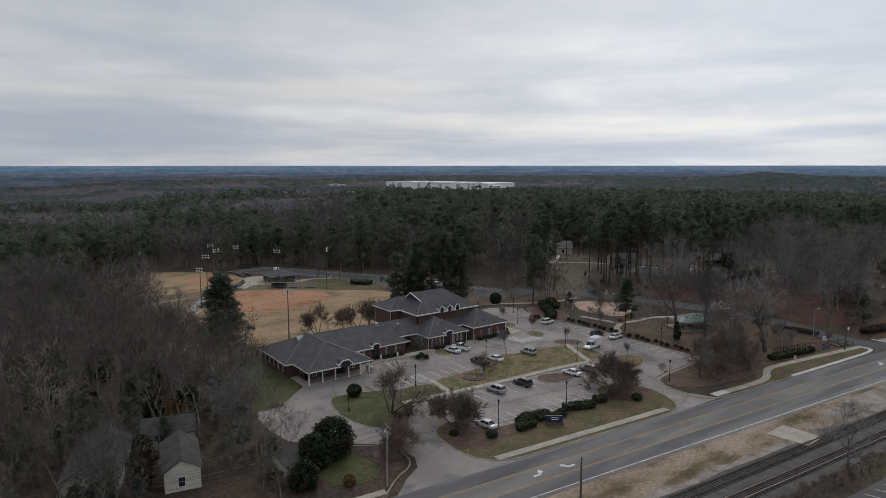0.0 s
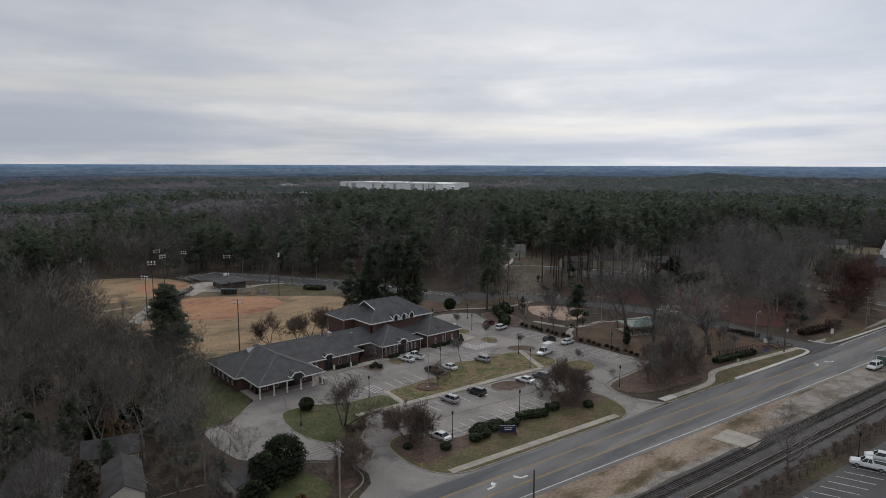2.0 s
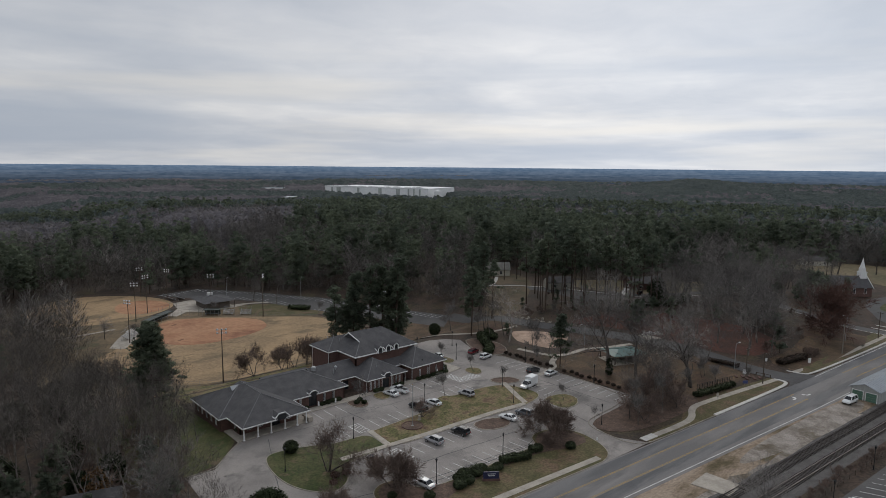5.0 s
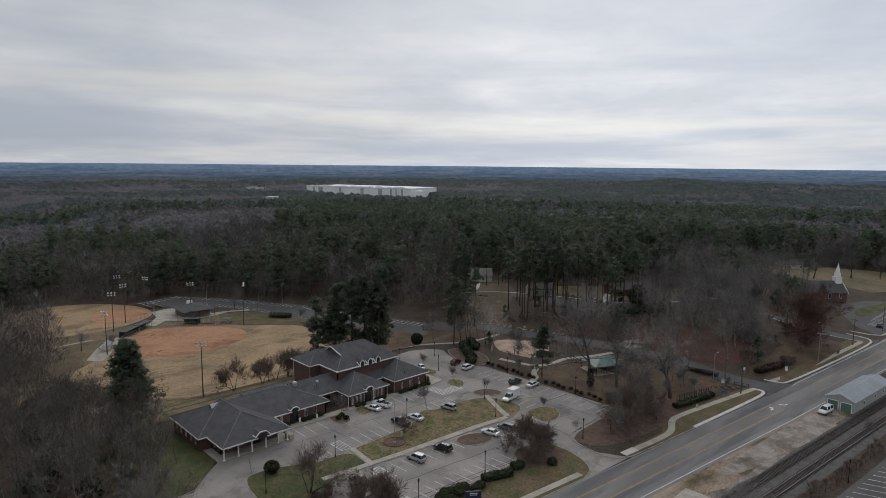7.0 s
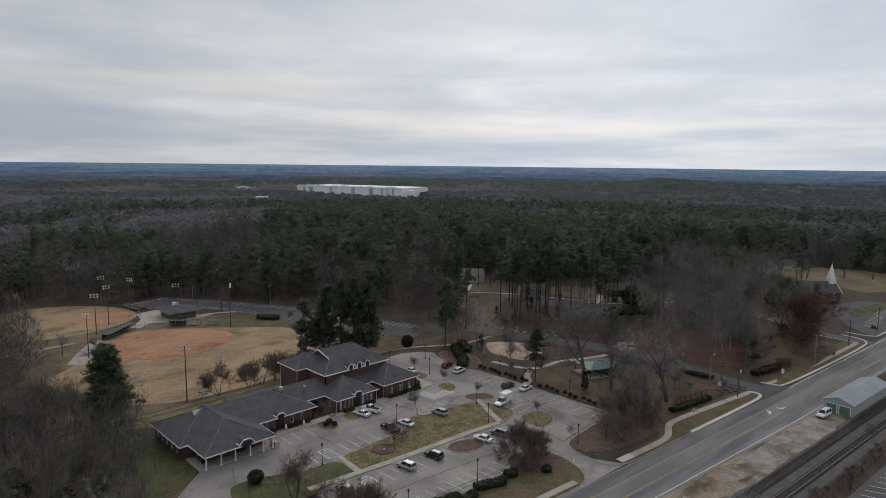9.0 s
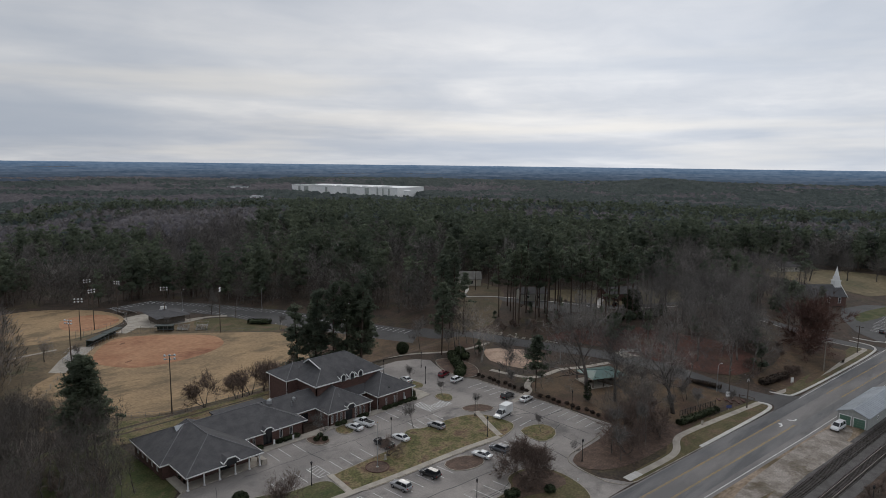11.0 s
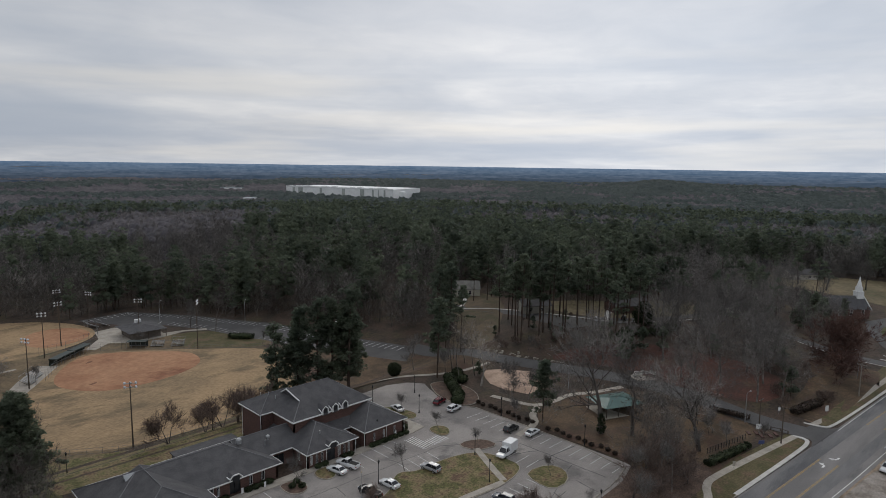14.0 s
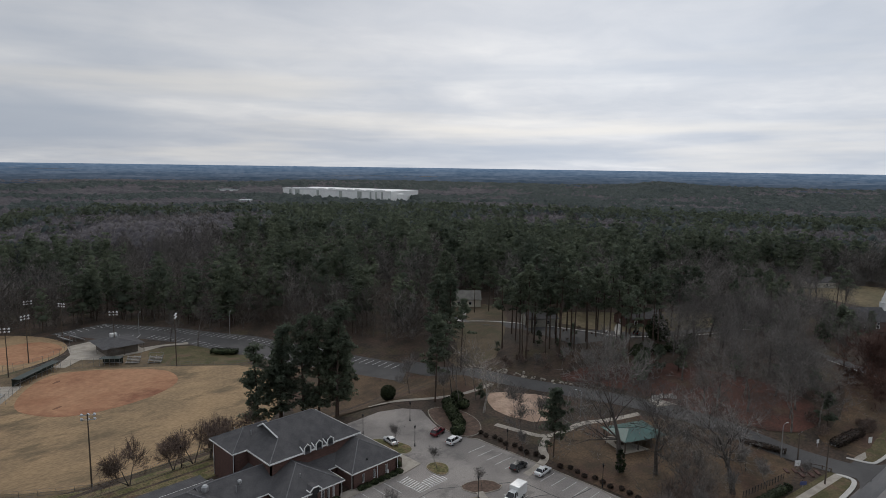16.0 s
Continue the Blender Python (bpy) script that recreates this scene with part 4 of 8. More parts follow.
# ---- the brick community building
def hip_roof(x0, x1, y0, y1, z, slope, axis, hip0=True, hip1=True, drop=0.0):
    """A closed hip roof over an eaves rectangle; the ridge runs along axis. hip0, hip1: hipped or gabled at either end."""
    bm = bmesh.new()
    half = (y1 - y0) / 2 if axis == "x" else (x1 - x0) / 2
    rise = half * slope
    e = [bm.verts.new(c) for c in ((x0, y0, z), (x1, y0, z), (x1, y1, z), (x0, y1, z))]
    if axis == "x":
        my = (y0 + y1) / 2
        a, b = bm.verts.new((x0 + (half if hip0 else 0), my, z + rise)), bm.verts.new((x1 - (half if hip1 else 0), my, z + rise))
        faces = ((e[0], e[1], b, a), (e[2], e[3], a, b), (e[3], e[0], a), (e[1], e[2], b))
        hips = [(e[0], a), (e[3], a), (e[1], b), (e[2], b), (a, b)]
    else:
        mx = (x0 + x1) / 2
        a, b = bm.verts.new((mx, y0 + (half if hip0 else 0), z + rise)), bm.verts.new((mx, y1 - (half if hip1 else 0), z + rise))
        faces = ((e[3], e[0], a, b), (e[1], e[2], b, a), (e[0], e[1], a), (e[2], e[3], b))
        hips = [(e[0], a), (e[1], a), (e[3], b), (e[2], b), (a, b)]
    for f in faces:
        bm.faces.new(f)
    bm.faces.new((e[3], e[2], e[1], e[0]))
    lines = [(p.co.copy(), q.co.copy()) for p, q in hips]
    return bm, lines


def board(c, owner):
    bm = bmesh.new()
    box(bm, *c)
    return part("fascia", bm, TRIM, owner, "white painted fascia board")


def roof_part(house, name, x0, x1, y0, y1, z, slope, axis, hip0=True, hip1=True, sides="wesn"):
    bm, lines = hip_roof(x0, x1, y0, y1, z, slope, axis, hip0, hip1)
    r = part(name, bm, SHINGLE, house)
    bm = bmesh.new()
    for p, q in lines:
        if (q - p).length > 0.1:
            tube(bm, [p + Vector((0, 0, 0.015)), q + Vector((0, 0, 0.015))], 0.11, 5)
    part("ridge_cap", bm, RIDGE, r, "pale ridge shingles")
    t, h = 0.06, 0.22
    for side, c in (("s", (x0 - t, x1 + t, y0 - t, y0 + 0.02, z - h, z + 0.03)), ("n", (x0 - t, x1 + t, y1 - 0.02, y1 + t, z - h, z + 0.03)),
                    ("w", (x0 - t, x0 + 0.02, y0 + 0.025, y1 - 0.025, z - h, z + 0.028)), ("e", (x1 - 0.02, x1 + t, y0 + 0.025, y1 - 0.025, z - h, z + 0.028))):
        if side in sides:
            board(c, r)
    return r


def wall_run(house, p, q, z0, z1, openings=(), thick=0.3, mat=None, trim=True):
    """A straight wall from p to q (outside on its right) with openings (from, to, sill, head) that go through, and windows in them."""
    p, q = Vector(p), Vector(q)
    length = (q - p).length
    ang = math.degrees(math.atan2(q.y - p.y, q.x - p.x))
    m = pose(p.x, p.y, 0, 0, 0, ang)
    bm = bmesh.new()
    k = 0.0
    for a, b, lo, hi in sorted(openings):
        if a > k:
            box(bm, k, a, 0, thick, z0, z1)
        if lo > z0:
            box(bm, a, b, 0, thick, z0, lo)
        box(bm, a, b, 0, thick, hi, z1)
        k = b
    box(bm, k, length, 0, thick, z0, z1)
    w = part("wall", bm, mat or BRICK, house)
    w.matrix_basis = m
    for a, b, lo, hi in openings:
        door = lo <= z0 + 0.25
        bm = bmesh.new()
        box(bm, a, b, 0.12, 0.16, lo, hi)
        pane = part("door" if door else "window", bm, GLASS, w, "dark glazed double door" if door else "dark window pane")
        bm = bmesh.new()
        f = 0.07
        box(bm, a, a + f, 0.05, 0.2, lo, hi)
        box(bm, b - f, b, 0.05, 0.2, lo, hi)
        box(bm, a + f, b - f, 0.05, 0.2, hi - f, hi)
        box(bm, a + f, b - f, 0.05, 0.2, lo, lo + f)
        box(bm, (a + b) / 2 - 0.03, (a + b) / 2 + 0.03, 0.06, 0.19, lo + f, hi - f)
        part("frame", bm, TRIM if not door else DARKMETAL, pane)
    return w


def windows(n, start, gap, wide=1.0, lo=0.9, hi=2.5):
    return [(start + i * gap, start + i * gap + wide, lo, hi) for i in range(n)]


hall = thing("community_building", "low red-brown brick building with dark grey hipped roofs", "building")
EA, EM, ED, EC = 3.3, 3.5, 3.8, 7.7
# long west wing and its columned porch
roof_part(hall, "roof", 79.1, 112.5, 149.2, 165.9, EA, 0.445, "x")
roof_part(hall, "porch_roof", 80.9, 97.0, 141.2, 160.0, EA, 0.452, "y", True, False, "s")
board((80.84, 80.92, 141.22, 149.2, EA - 0.22, EA + 0.028), hall)
board((96.98, 97.06, 141.22, 149.2, EA - 0.22, EA + 0.028), hall)
bm = bmesh.new()
box(bm, 98, 111.6, 160, 169.2, EA - 0.3, EA - 0.05)
box(bm, 98.3, 111.3, 160.3, 168.9, 0, EA - 0.3)
part("rear_wing", bm, SHINGLE, hall, "flat-roofed rear wing")
wall_run(hall, (79.8, 165.2), (79.8, 150), 0, EA, windows(5, 1.4, 2.7, 1.1))
wall_run(hall, (79.8, 149.9), (82.2, 149.9), 0, EA)
wall_run(hall, (82.2, 149.9), (82.2, 145.4), 0, EA, [(1.4, 2.6, 0.3, 2.4)])
wall_run(hall, (82.2, 145.4), (96.2, 145.4), 0, EA, [(1.6, 2.7, 0.8, 2.5), (4.2, 5.3, 0.8, 2.5), (7.2, 9.4, 0.2, 2.6), (11.2, 12.3, 0.8, 2.5)])
wall_run(hall, (96.2, 145.4), (96.2, 149.9), 0, EA)
wall_run(hall, (96.2, 149.9), (111.8, 149.9), 0, EA, [(0.5, 1.1, 0.7, 2.7), (1.7, 2.3, 0.7, 2.7), (2.9, 3.5, 0.7, 2.7), (5.4, 7.6, 0.2, 2.7), (9.4, 10.2, 0.7, 2.6), (12.0, 12.8, 0.7, 2.6)])
wall_run(hall, (111.8, 149.9), (111.8, 165.2), 0, EA, windows(3, 3.0, 4.0))
wall_run(hall, (111.8, 165.2), (79.8, 165.2), 0, EA, windows(8, 2.0, 3.6))
for x in (81.6, 84.8, 87.9, 91.2, 94.2, 96.5):
    bm = bmesh.new()
    box(bm, x - 0.22, x + 0.22, 141.9, 142.34, 0.16, 0.36)
    tube(bm, [(x, 142.12, 0.34), (x, 142.12, EA - 0.4)], [0.17, 0.14], 12)
    box(bm, x - 0.2, x + 0.2, 141.92, 142.32, EA - 0.42, EA - 0.24)
    part("column", bm, TRIM, hall, "white porch column")
bm = bmesh.new()
box(bm, 97.0, 98.1, 142.0, 144.2, 0.1, 1.15)
part("low_wall", bm, CONCRETE, hall, "tan low masonry wall")


def porch_gable(x, y, z, wide, deep, high, back):
    """A small gabled and arched hood that breaks the eaves over a door."""
    bm = bmesh.new()
    h = wide / 2
    prof = [(-h, 0), (h, 0), (h, 0.35), (0.45 * h, high), (-0.45 * h, high), (-h, 0.35)]
    fr = [bm.verts.new((x + a, y - deep, z + b)) for a, b in prof]
    bk = [bm.verts.new((x + a, y + back * (0.35 if b < high else 1), z + b)) for a, b in prof]
    for i in range(1, 5):
        bm.faces.new((fr[i], fr[(i + 1) % 6], bk[(i + 1) % 6], bk[i]))
    bm.faces.new((fr[5], fr[0], bk[0], bk[5]))
    bm.faces.new(fr)
    bm.faces.new((fr[0], fr[1], bk[1], bk[0]))
    r = part("porch_hood", bm, SHINGLE, hall, "small gabled hood over the door")
    bm = bmesh.new()
    line3 = [(x - h, y - deep - 0.05, z - 0.1), (x - h, y - deep - 0.05, z + 0.35), (x - 0.45 * h, y - deep - 0.05, z + high), (x + 0.45 * h, y - deep - 0.05, z + high), (x + h, y - deep - 0.05, z + 0.35), (x + h, y - deep - 0.05, z - 0.1)]
    tube(bm, line3, 0.13, 6)
    tube(bm, [(x - h, y - deep - 0.02, z + 0.3), (x - h - 0.1, y + back * 0.3, z + 0.42)], 0.12, 5)
    part("hood_trim", bm, TRIM, r, "white hood trim")
    # the hood is solid: a flat dark panel stands for its opening's shade
    bm = bmesh.new()
    box(bm, x - h * 0.62, x + h * 0.62, y - deep - 0.02, y - deep + 0.04, z - 0.3, z + high * 0.72)
    part("hood_dark_panel", bm, GLASS, r, "flat dark panel for the shaded opening")


porch_gable(90.0, 141.4, EA, 3.3, 0.3, 1.25, 4.2)
porch_gable(102.6, 149.4, EA, 2.4, 0.25, 0.95, 3.0)

# middle wing
roof_part(hall, "roof", 117.4, 130.6, 147.9, 166.0, EM, 0.5, "y", True, False, "s")
roof_part(hall, "link_roof", 106.5, 136.0, 153.4, 165.0, EM, 0.5, "x", False, False, "s")
for x in (117.34, 130.58):
    board((x, x + 0.08, 147.92, 153.4, EM - 0.22, EM + 0.028), hall)
wall_run(hall, (118.0, 153.6), (118.0, 148.6), 0, EM, [(1.2, 2.2, 0.8, 2.5)])
wall_run(hall, (118.0, 148.6), (130.0, 148.6), 0, EM, [(0.7, 1.3, 0.6, 2.7), (2.0, 2.6, 0.6, 2.7), (3.3, 3.9, 0.6, 2.7), (4.9, 6.9, 0.2, 2.7), (7.8, 8.4, 0.6, 2.7), (9.0, 9.6, 0.6, 2.7), (10.2, 10.8, 0.6, 2.7)])
wall_run(hall, (130.0, 148.6), (130.0, 153.8), 0, EM)
wall_run(hall, (111.8, 154.1), (118.0, 154.1), 0, EM, [(1.5, 4.0, 0.2, 2.6)])
wall_run(hall, (130.0, 154.1), (133.0, 154.1), 0, EM, [(0.8, 2.2, 0.2, 2.5)])
porch_gable(124.0, 148.1, EM, 2.5, 0.25, 1.0, 3.0)
for x in (117.7, 122.6, 125.6, 130.3):
    bm = bmesh.new()
    tube(bm, [(x, 148.5, 0.2), (x, 148.5, EM - 0.2)], 0.06, 6)
    part("downpipe", bm, TRIM, hall, "white downpipe")

# east wing
roof_part(hall, "roof", 132.4, 145.1, 148.0, 168.0, ED, 0.52, "y", True, True, "sen")
board((132.34, 132.42, 148.02, 153.6, ED - 0.22, ED + 0.028), hall)
wall_run(hall, (133.0, 153.8), (133.0, 148.7), 0, ED)
wall_run(hall, (133.0, 148.7), (144.4, 148.7), 0, ED, [(2.4, 3.0, 0.7, 2.6), (5.2, 5.8, 0.7, 2.6), (8.4, 9.0, 0.7, 2.6)])
wall_run(hall, (144.4, 148.7), (144.4, 167.3), 0, ED, windows(4, 2.4, 4.0))
wall_run(hall, (144.4, 167.3), (133.0, 167.3), 0, ED)
for x in (132.8, 139.2, 144.6):
    bm = bmesh.new()
    tube(bm, [(x, 148.6, 0.2), (x, 148.6, ED - 0.2)], 0.06, 6)
    part("downpipe", bm, TRIM, hall, "white downpipe")

# tall hall behind, with a gablet and three dormers
X0, X1, Y0, Y1 = 119.0, 140.3, 155.6, 172.6
bm = bmesh.new()
half = (Y1 - Y0) / 2
S = 0.515
my, zr = (Y0 + Y1) / 2, EC + half * S
e = [bm.verts.new(c) for c in ((X0, Y0, EC), (X1, Y0, EC), (X1, Y1, EC), (X0, Y1, EC))]
zg = EC + 4.6 * S                                   # the hip stops here and a gablet stands on it
ga, gb = bm.verts.new((X0 + 4.6, Y0 + 4.6, zg)), bm.verts.new((X0 + 4.6, Y1 - 4.6, zg))
gt = bm.verts.new((X0 + 3.6, my, zr))
rr = bm.verts.new((X1 - 6.6, my, zr))
bm.faces.new((e[0], e[1], rr, gt, ga))
bm.faces.new((e[2], e[3], gb, gt, rr))
bm.faces.new((e[3], e[0], ga, gb))
bm.faces.new((e[1], e[2], rr))
bm.faces.new((ga, gt, gb))
bm.faces.new((e[3], e[2], e[1], e[0]))
hips = [(e[0].co.copy(), ga.co.copy()), (e[1].co.copy(), rr.co.copy()), (e[2].co.copy(), rr.co.copy()), (gt.co.copy(), rr.co.copy())]
gab = (ga.co.copy(), gt.co.copy(), gb.co.copy())
bmesh.ops.triangulate(bm, faces=bm.faces)
tall = part("tall_roof", bm, SHINGLE, hall)
bm = bmesh.new()
for p, q in hips:
    tube(bm, [p, q], 0.11, 5)
part("ridge_cap", bm, RIDGE, tall, "pale ridge shingles")
bm = bmesh.new()
for p, q in ((gab[0], gab[1]), (gab[1], gab[2])):
    tube(bm, [p + Vector((-0.1, 0, 0.03)), q + Vector((-0.1, 0, 0.03))], 0.16, 5)
part("gablet_trim", bm, TRIM, tall, "white gablet trim")
board((X0 - 0.08, X1 + 0.08, Y0 - 0.08, Y0 + 0.02, EC - 0.28, EC + 0.04), tall)
board((X1 - 0.02, X1 + 0.08, Y0 + 0.03, Y1, EC - 0.28, EC + 0.038), tall)
board((X0 - 0.08, X0 + 0.02, Y0 + 0.03, 164.3, EC - 0.28, EC + 0.038), tall)
roof_part(hall, "ear_roof", 115.9, 126.0, 164.2, 174.2, EC, 0.5, "x", True, False, "wsn")
wall_run(hall, (119.6, 165), (119.6, 156.3), 0, EC)
wall_run(hall, (119.6, 156.3), (139.7, 156.3), 0, EC)
wall_run(hall, (139.7, 156.3), (139.7, 172.0), 0, EC, windows(3, 3, 4, 1.0, 4.6, 6.2))
wall_run(hall, (116.5, 173.6), (116.5, 164.9), 0, EC)
wall_run(hall, (116.5, 164.9), (119.7, 164.9), 0, EC)
wall_run(hall, (139.7, 172.0), (126, 172.0), 0, EC)
wall_run(hall, (126, 173.6), (116.5, 173.6), 0, EC)
for x, y in ((116.4, 164.8), (116.4, 173.4)):
    bm = bmesh.new()
    tube(bm, [(x, y, 0.2), (x, y, EC - 0.3)], 0.06, 6)
    part("downpipe", bm, TRIM, hall, "white downpipe")
for x in (127.2, 129.9, 132.6):                      # dormers that break the eaves
    w, y0, z0 = 0.72, Y0 - 0.12, EC - 0.35
    bm = bmesh.new()
    prof = [(-w, 0), (w, 0), (w, 1.25), (0, 1.85), (-w, 1.25)]
    fr = [bm.verts.new((x + a, y0, z0 + b)) for a, b in prof]
    bk = [bm.verts.new((x + a, Y0 + (b - 0.3) / S + 0.2, z0 + b)) for a, b in prof]
    bm.faces.new(fr)
    for i in range(5):
        bm.faces.new((fr[i], fr[(i + 1) % 5], bk[(i + 1) % 5], bk[i]))
    dorm = part("dormer", bm, SHINGLE, hall, "small gabled dormer")
    bm = bmesh.new()
    tube(bm, [(x - w, y0 - 0.05, z0), (x - w, y0 - 0.05, z0 + 1.25), (x, y0 - 0.05, z0 + 1.85), (x + w, y0 - 0.05, z0 + 1.25), (x + w, y0 - 0.05, z0)], 0.14, 5)
    tube(bm, [(x - w - 0.02, y0, z0 + 0.3), (x - w - 0.02, Y0 + 1.4, z0 + 1.0)], 0.2, 5)
    part("dormer_trim", bm, TRIM, dorm, "white dormer trim")
    bm = bmesh.new()
    box(bm, x - w * 0.62, x + w * 0.62, y0 - 0.04, y0 + 0.02, z0 + 0.35, z0 + 1.3)
    part("window", bm, GLASS, dorm, "dark arched dormer window")

# roof fittings
bm = bmesh.new()
tube(bm, [(107.4, 157.4, 6.2), (107.4, 157.4, 7.0), (107.4, 157.4, 7.3)], [0.6, 0.6, 0.35], 12)
part("roof_ventilator", bm, GALV, hall, "round pale metal roof ventilator")
bm = bmesh.new()
tube(bm, [(113.6, 156.8, 5.0), (113.6, 156.8, 5.9)], [0.12, 0.12], 8)
tube(bm, [(113.6, 156.8, 5.7), (113.6, 156.8, 6.1), (113.6, 156.8, 6.3)], [0.42, 0.42, 0.2], 10)
part("roof_ventilator", bm, GALV, hall, "round pale metal roof ventilator")
for x, y, z, h in ((112.4, 155.8, 4.6, 1.3), (119.8, 170.8, 9.2, 0.9), (120.6, 168.8, 9.8, 0.9), (121.4, 167.0, 9.2, 0.9), (123, 151.5, 5.4, 0.7)):
    bm = bmesh.new()
    tube(bm, [(x, y, z), (x, y, z + h)], 0.09, 8)
    part("vent_pipe", bm, GALV, hall, "grey roof vent pipe")
bm = bmesh.new()                                     # gablet on the west hip
a = Vector((84.6, 157.5, 5.6))
vs = [bm.verts.new(a + Vector(c)) for c in ((0.9, -0.85, 0.5), (0.9, 0.85, 0.5), (0.75, 0, 1.55), (2.9, 0, 1.55))]
for f in ((0, 1, 2), (0, 2, 3), (2, 1, 3), (1, 0, 3)):
    bm.faces.new([vs[i] for i in f])
part("gablet", bm, GALV, hall, "pale metal gablet vent")

# ---- trees: grown once for each kind, then set out
def rng(seed):
    return np.random.default_rng(seed)


def limb_mesh(segments, sides):
    """Tapered bars: rows of start, end, start radius, end radius."""
    s = np.asarray(segments, float)
    p, q, r0, r1 = s[:, 0:3], s[:, 3:6], s[:, 6:7], s[:, 7:8]
    way = q - p
    way /= np.linalg.norm(way, axis=1, keepdims=True) + 1e-9
    ref = np.where(np.abs(way[:, 2:3]) > 0.9, [[1.0, 0, 0]], [[0, 0, 1.0]])
    a = np.cross(way, ref)
    a /= np.linalg.norm(a, axis=1, keepdims=True)
    b = np.cross(way, a)
    verts, n = [], len(s)
    for k in range(sides):
        t = 2 * math.pi * k / sides
        d = a * math.cos(t) + b * math.sin(t)
        verts += [p + d * r0, q + d * r1]
    v = np.stack(verts, 1).reshape(-1, 3)
    base = np.arange(n)[:, None] * 2 * sides
    f = []
    for k in range(sides):
        j = (k + 1) % sides
        f += [np.concatenate([base + 2 * k, base + 2 * j, base + 2 * j + 1], 1), np.concatenate([base + 2 * k, base + 2 * j + 1, base + 2 * k + 1], 1)]
    return v, np.concatenate(f)


def slivers(start, way, length, width, r):
    """Fine twigs as thin three-cornered blades."""
    n = len(start)
    side = np.cross(way, r.normal(size=(n, 3)))
    side /= np.linalg.norm(side, axis=1, keepdims=True) + 1e-9
    side *= np.asarray(width).reshape(-1, 1) / 2
    v = np.stack([start - side, start + side, start + way * np.asarray(length).reshape(-1, 1)], 1).reshape(-1, 3)
    return v, np.arange(3 * n).reshape(-1, 3)


def grow(seed, height, trunk_r, forks, spread, twigs, twig_len, twig_w, clear=0.25, stems=1, levels=3, upward=0.35, splay=0.38):
    """A leafless tree: a forking skeleton of limbs, and fine twigs from its ends. Returns both meshes' arrays."""
    r = rng(seed)
    segs, tips = [], []

    def branch(p, d, length, radius, level):
        steps = 4 if level == 0 else 3 if level == 1 else 2
        for i in range(steps):
            d = d + r.normal(size=3) * (0.10 if level == 0 else 0.2)
            d[2] += upward * (0.1 if level == 0 else 0.35) * r.random()
            d = d / np.linalg.norm(d)
            q = p + d * length / steps
            k0, k1 = 1 - 0.75 * i / steps, 1 - 0.75 * (i + 1) / steps
            segs.append((*p, *q, radius * k0, radius * k1))
            p = q
            tips.append((*p, *d, level))
            if level < levels and (level > 0 or i >= steps * clear):
                for _ in range(forks if i < steps - 1 else forks + 1):
                    out = d + r.normal(size=3) * spread
                    out[2] += upward
                    out /= np.linalg.norm(out)
                    branch(p.copy(), out, length * r.uniform(0.45, 0.68), radius * k1 * r.uniform(0.4, 0.62), level + 1)

    for s in range(stems):
        lean = r.normal(size=3) * (0.05 if stems == 1 else splay)
        lean[2] = 1
        off = np.array([*(r.normal(size=2) * (0 if stems == 1 else 0.15)), -0.3])
        branch(off, lean / np.linalg.norm(lean), height * (0.62 if stems == 1 else r.uniform(0.4, 0.55)), trunk_r, 0)
    s = np.array(segs)
    fine_r = 0.011 * height / 5
    thick, thin = s[:, 6] > 0.05, s[:, 6] < min(0.035, fine_r)
    wood = [limb_mesh(s[thick], 5)] if thick.any() else []
    if (~thick & ~thin).any():
        wood.append(limb_mesh(s[~thick & ~thin], 3))
    if thin.any():
        run = s[thin, 3:6] - s[thin, 0:3]
        size = np.linalg.norm(run, axis=1)
        wood.append(slivers(s[thin, 0:3], run / size[:, None], size * 1.15, s[thin, 6] * 2.2, r))
    t = np.array([x for x in tips if x[6] >= 1])
    pick = t[r.integers(0, len(t), twigs)]
    way = pick[:, 3:6] + r.normal(size=(twigs, 3)) * 0.55
    way[:, 2] += 0.25
    way /= np.linalg.norm(way, axis=1, keepdims=True)
    tw = slivers(pick[:, :3] + r.normal(size=(twigs, 3)) * 0.12, way, r.uniform(0.5, 1.2, twigs) * twig_len, r.uniform(0.7, 1.3, twigs) * twig_w, r)
    return join(wood), tw


def join(meshes):
    vs, fs, k = [], [], 0
    for v, f in meshes:
        vs.append(v)
        fs.append(f + k)
        k += len(v)
    return np.concatenate(vs), np.concatenate(fs)


def facing(v, normal):
    """Loose triangles turned to face along their tuft's outward way, with that way as their shading."""
    turned = np.einsum("ij,ij->i", np.cross(v[:, 1] - v[:, 0], v[:, 2] - v[:, 0]), normal) < 0
    v[turned] = v[turned][:, ::-1]
    nr = normal / np.linalg.norm(normal, axis=1, keepdims=True)
    return v.reshape(-1, 3), np.arange(3 * len(v)).reshape(-1, 3), np.repeat(nr, 3, 0)


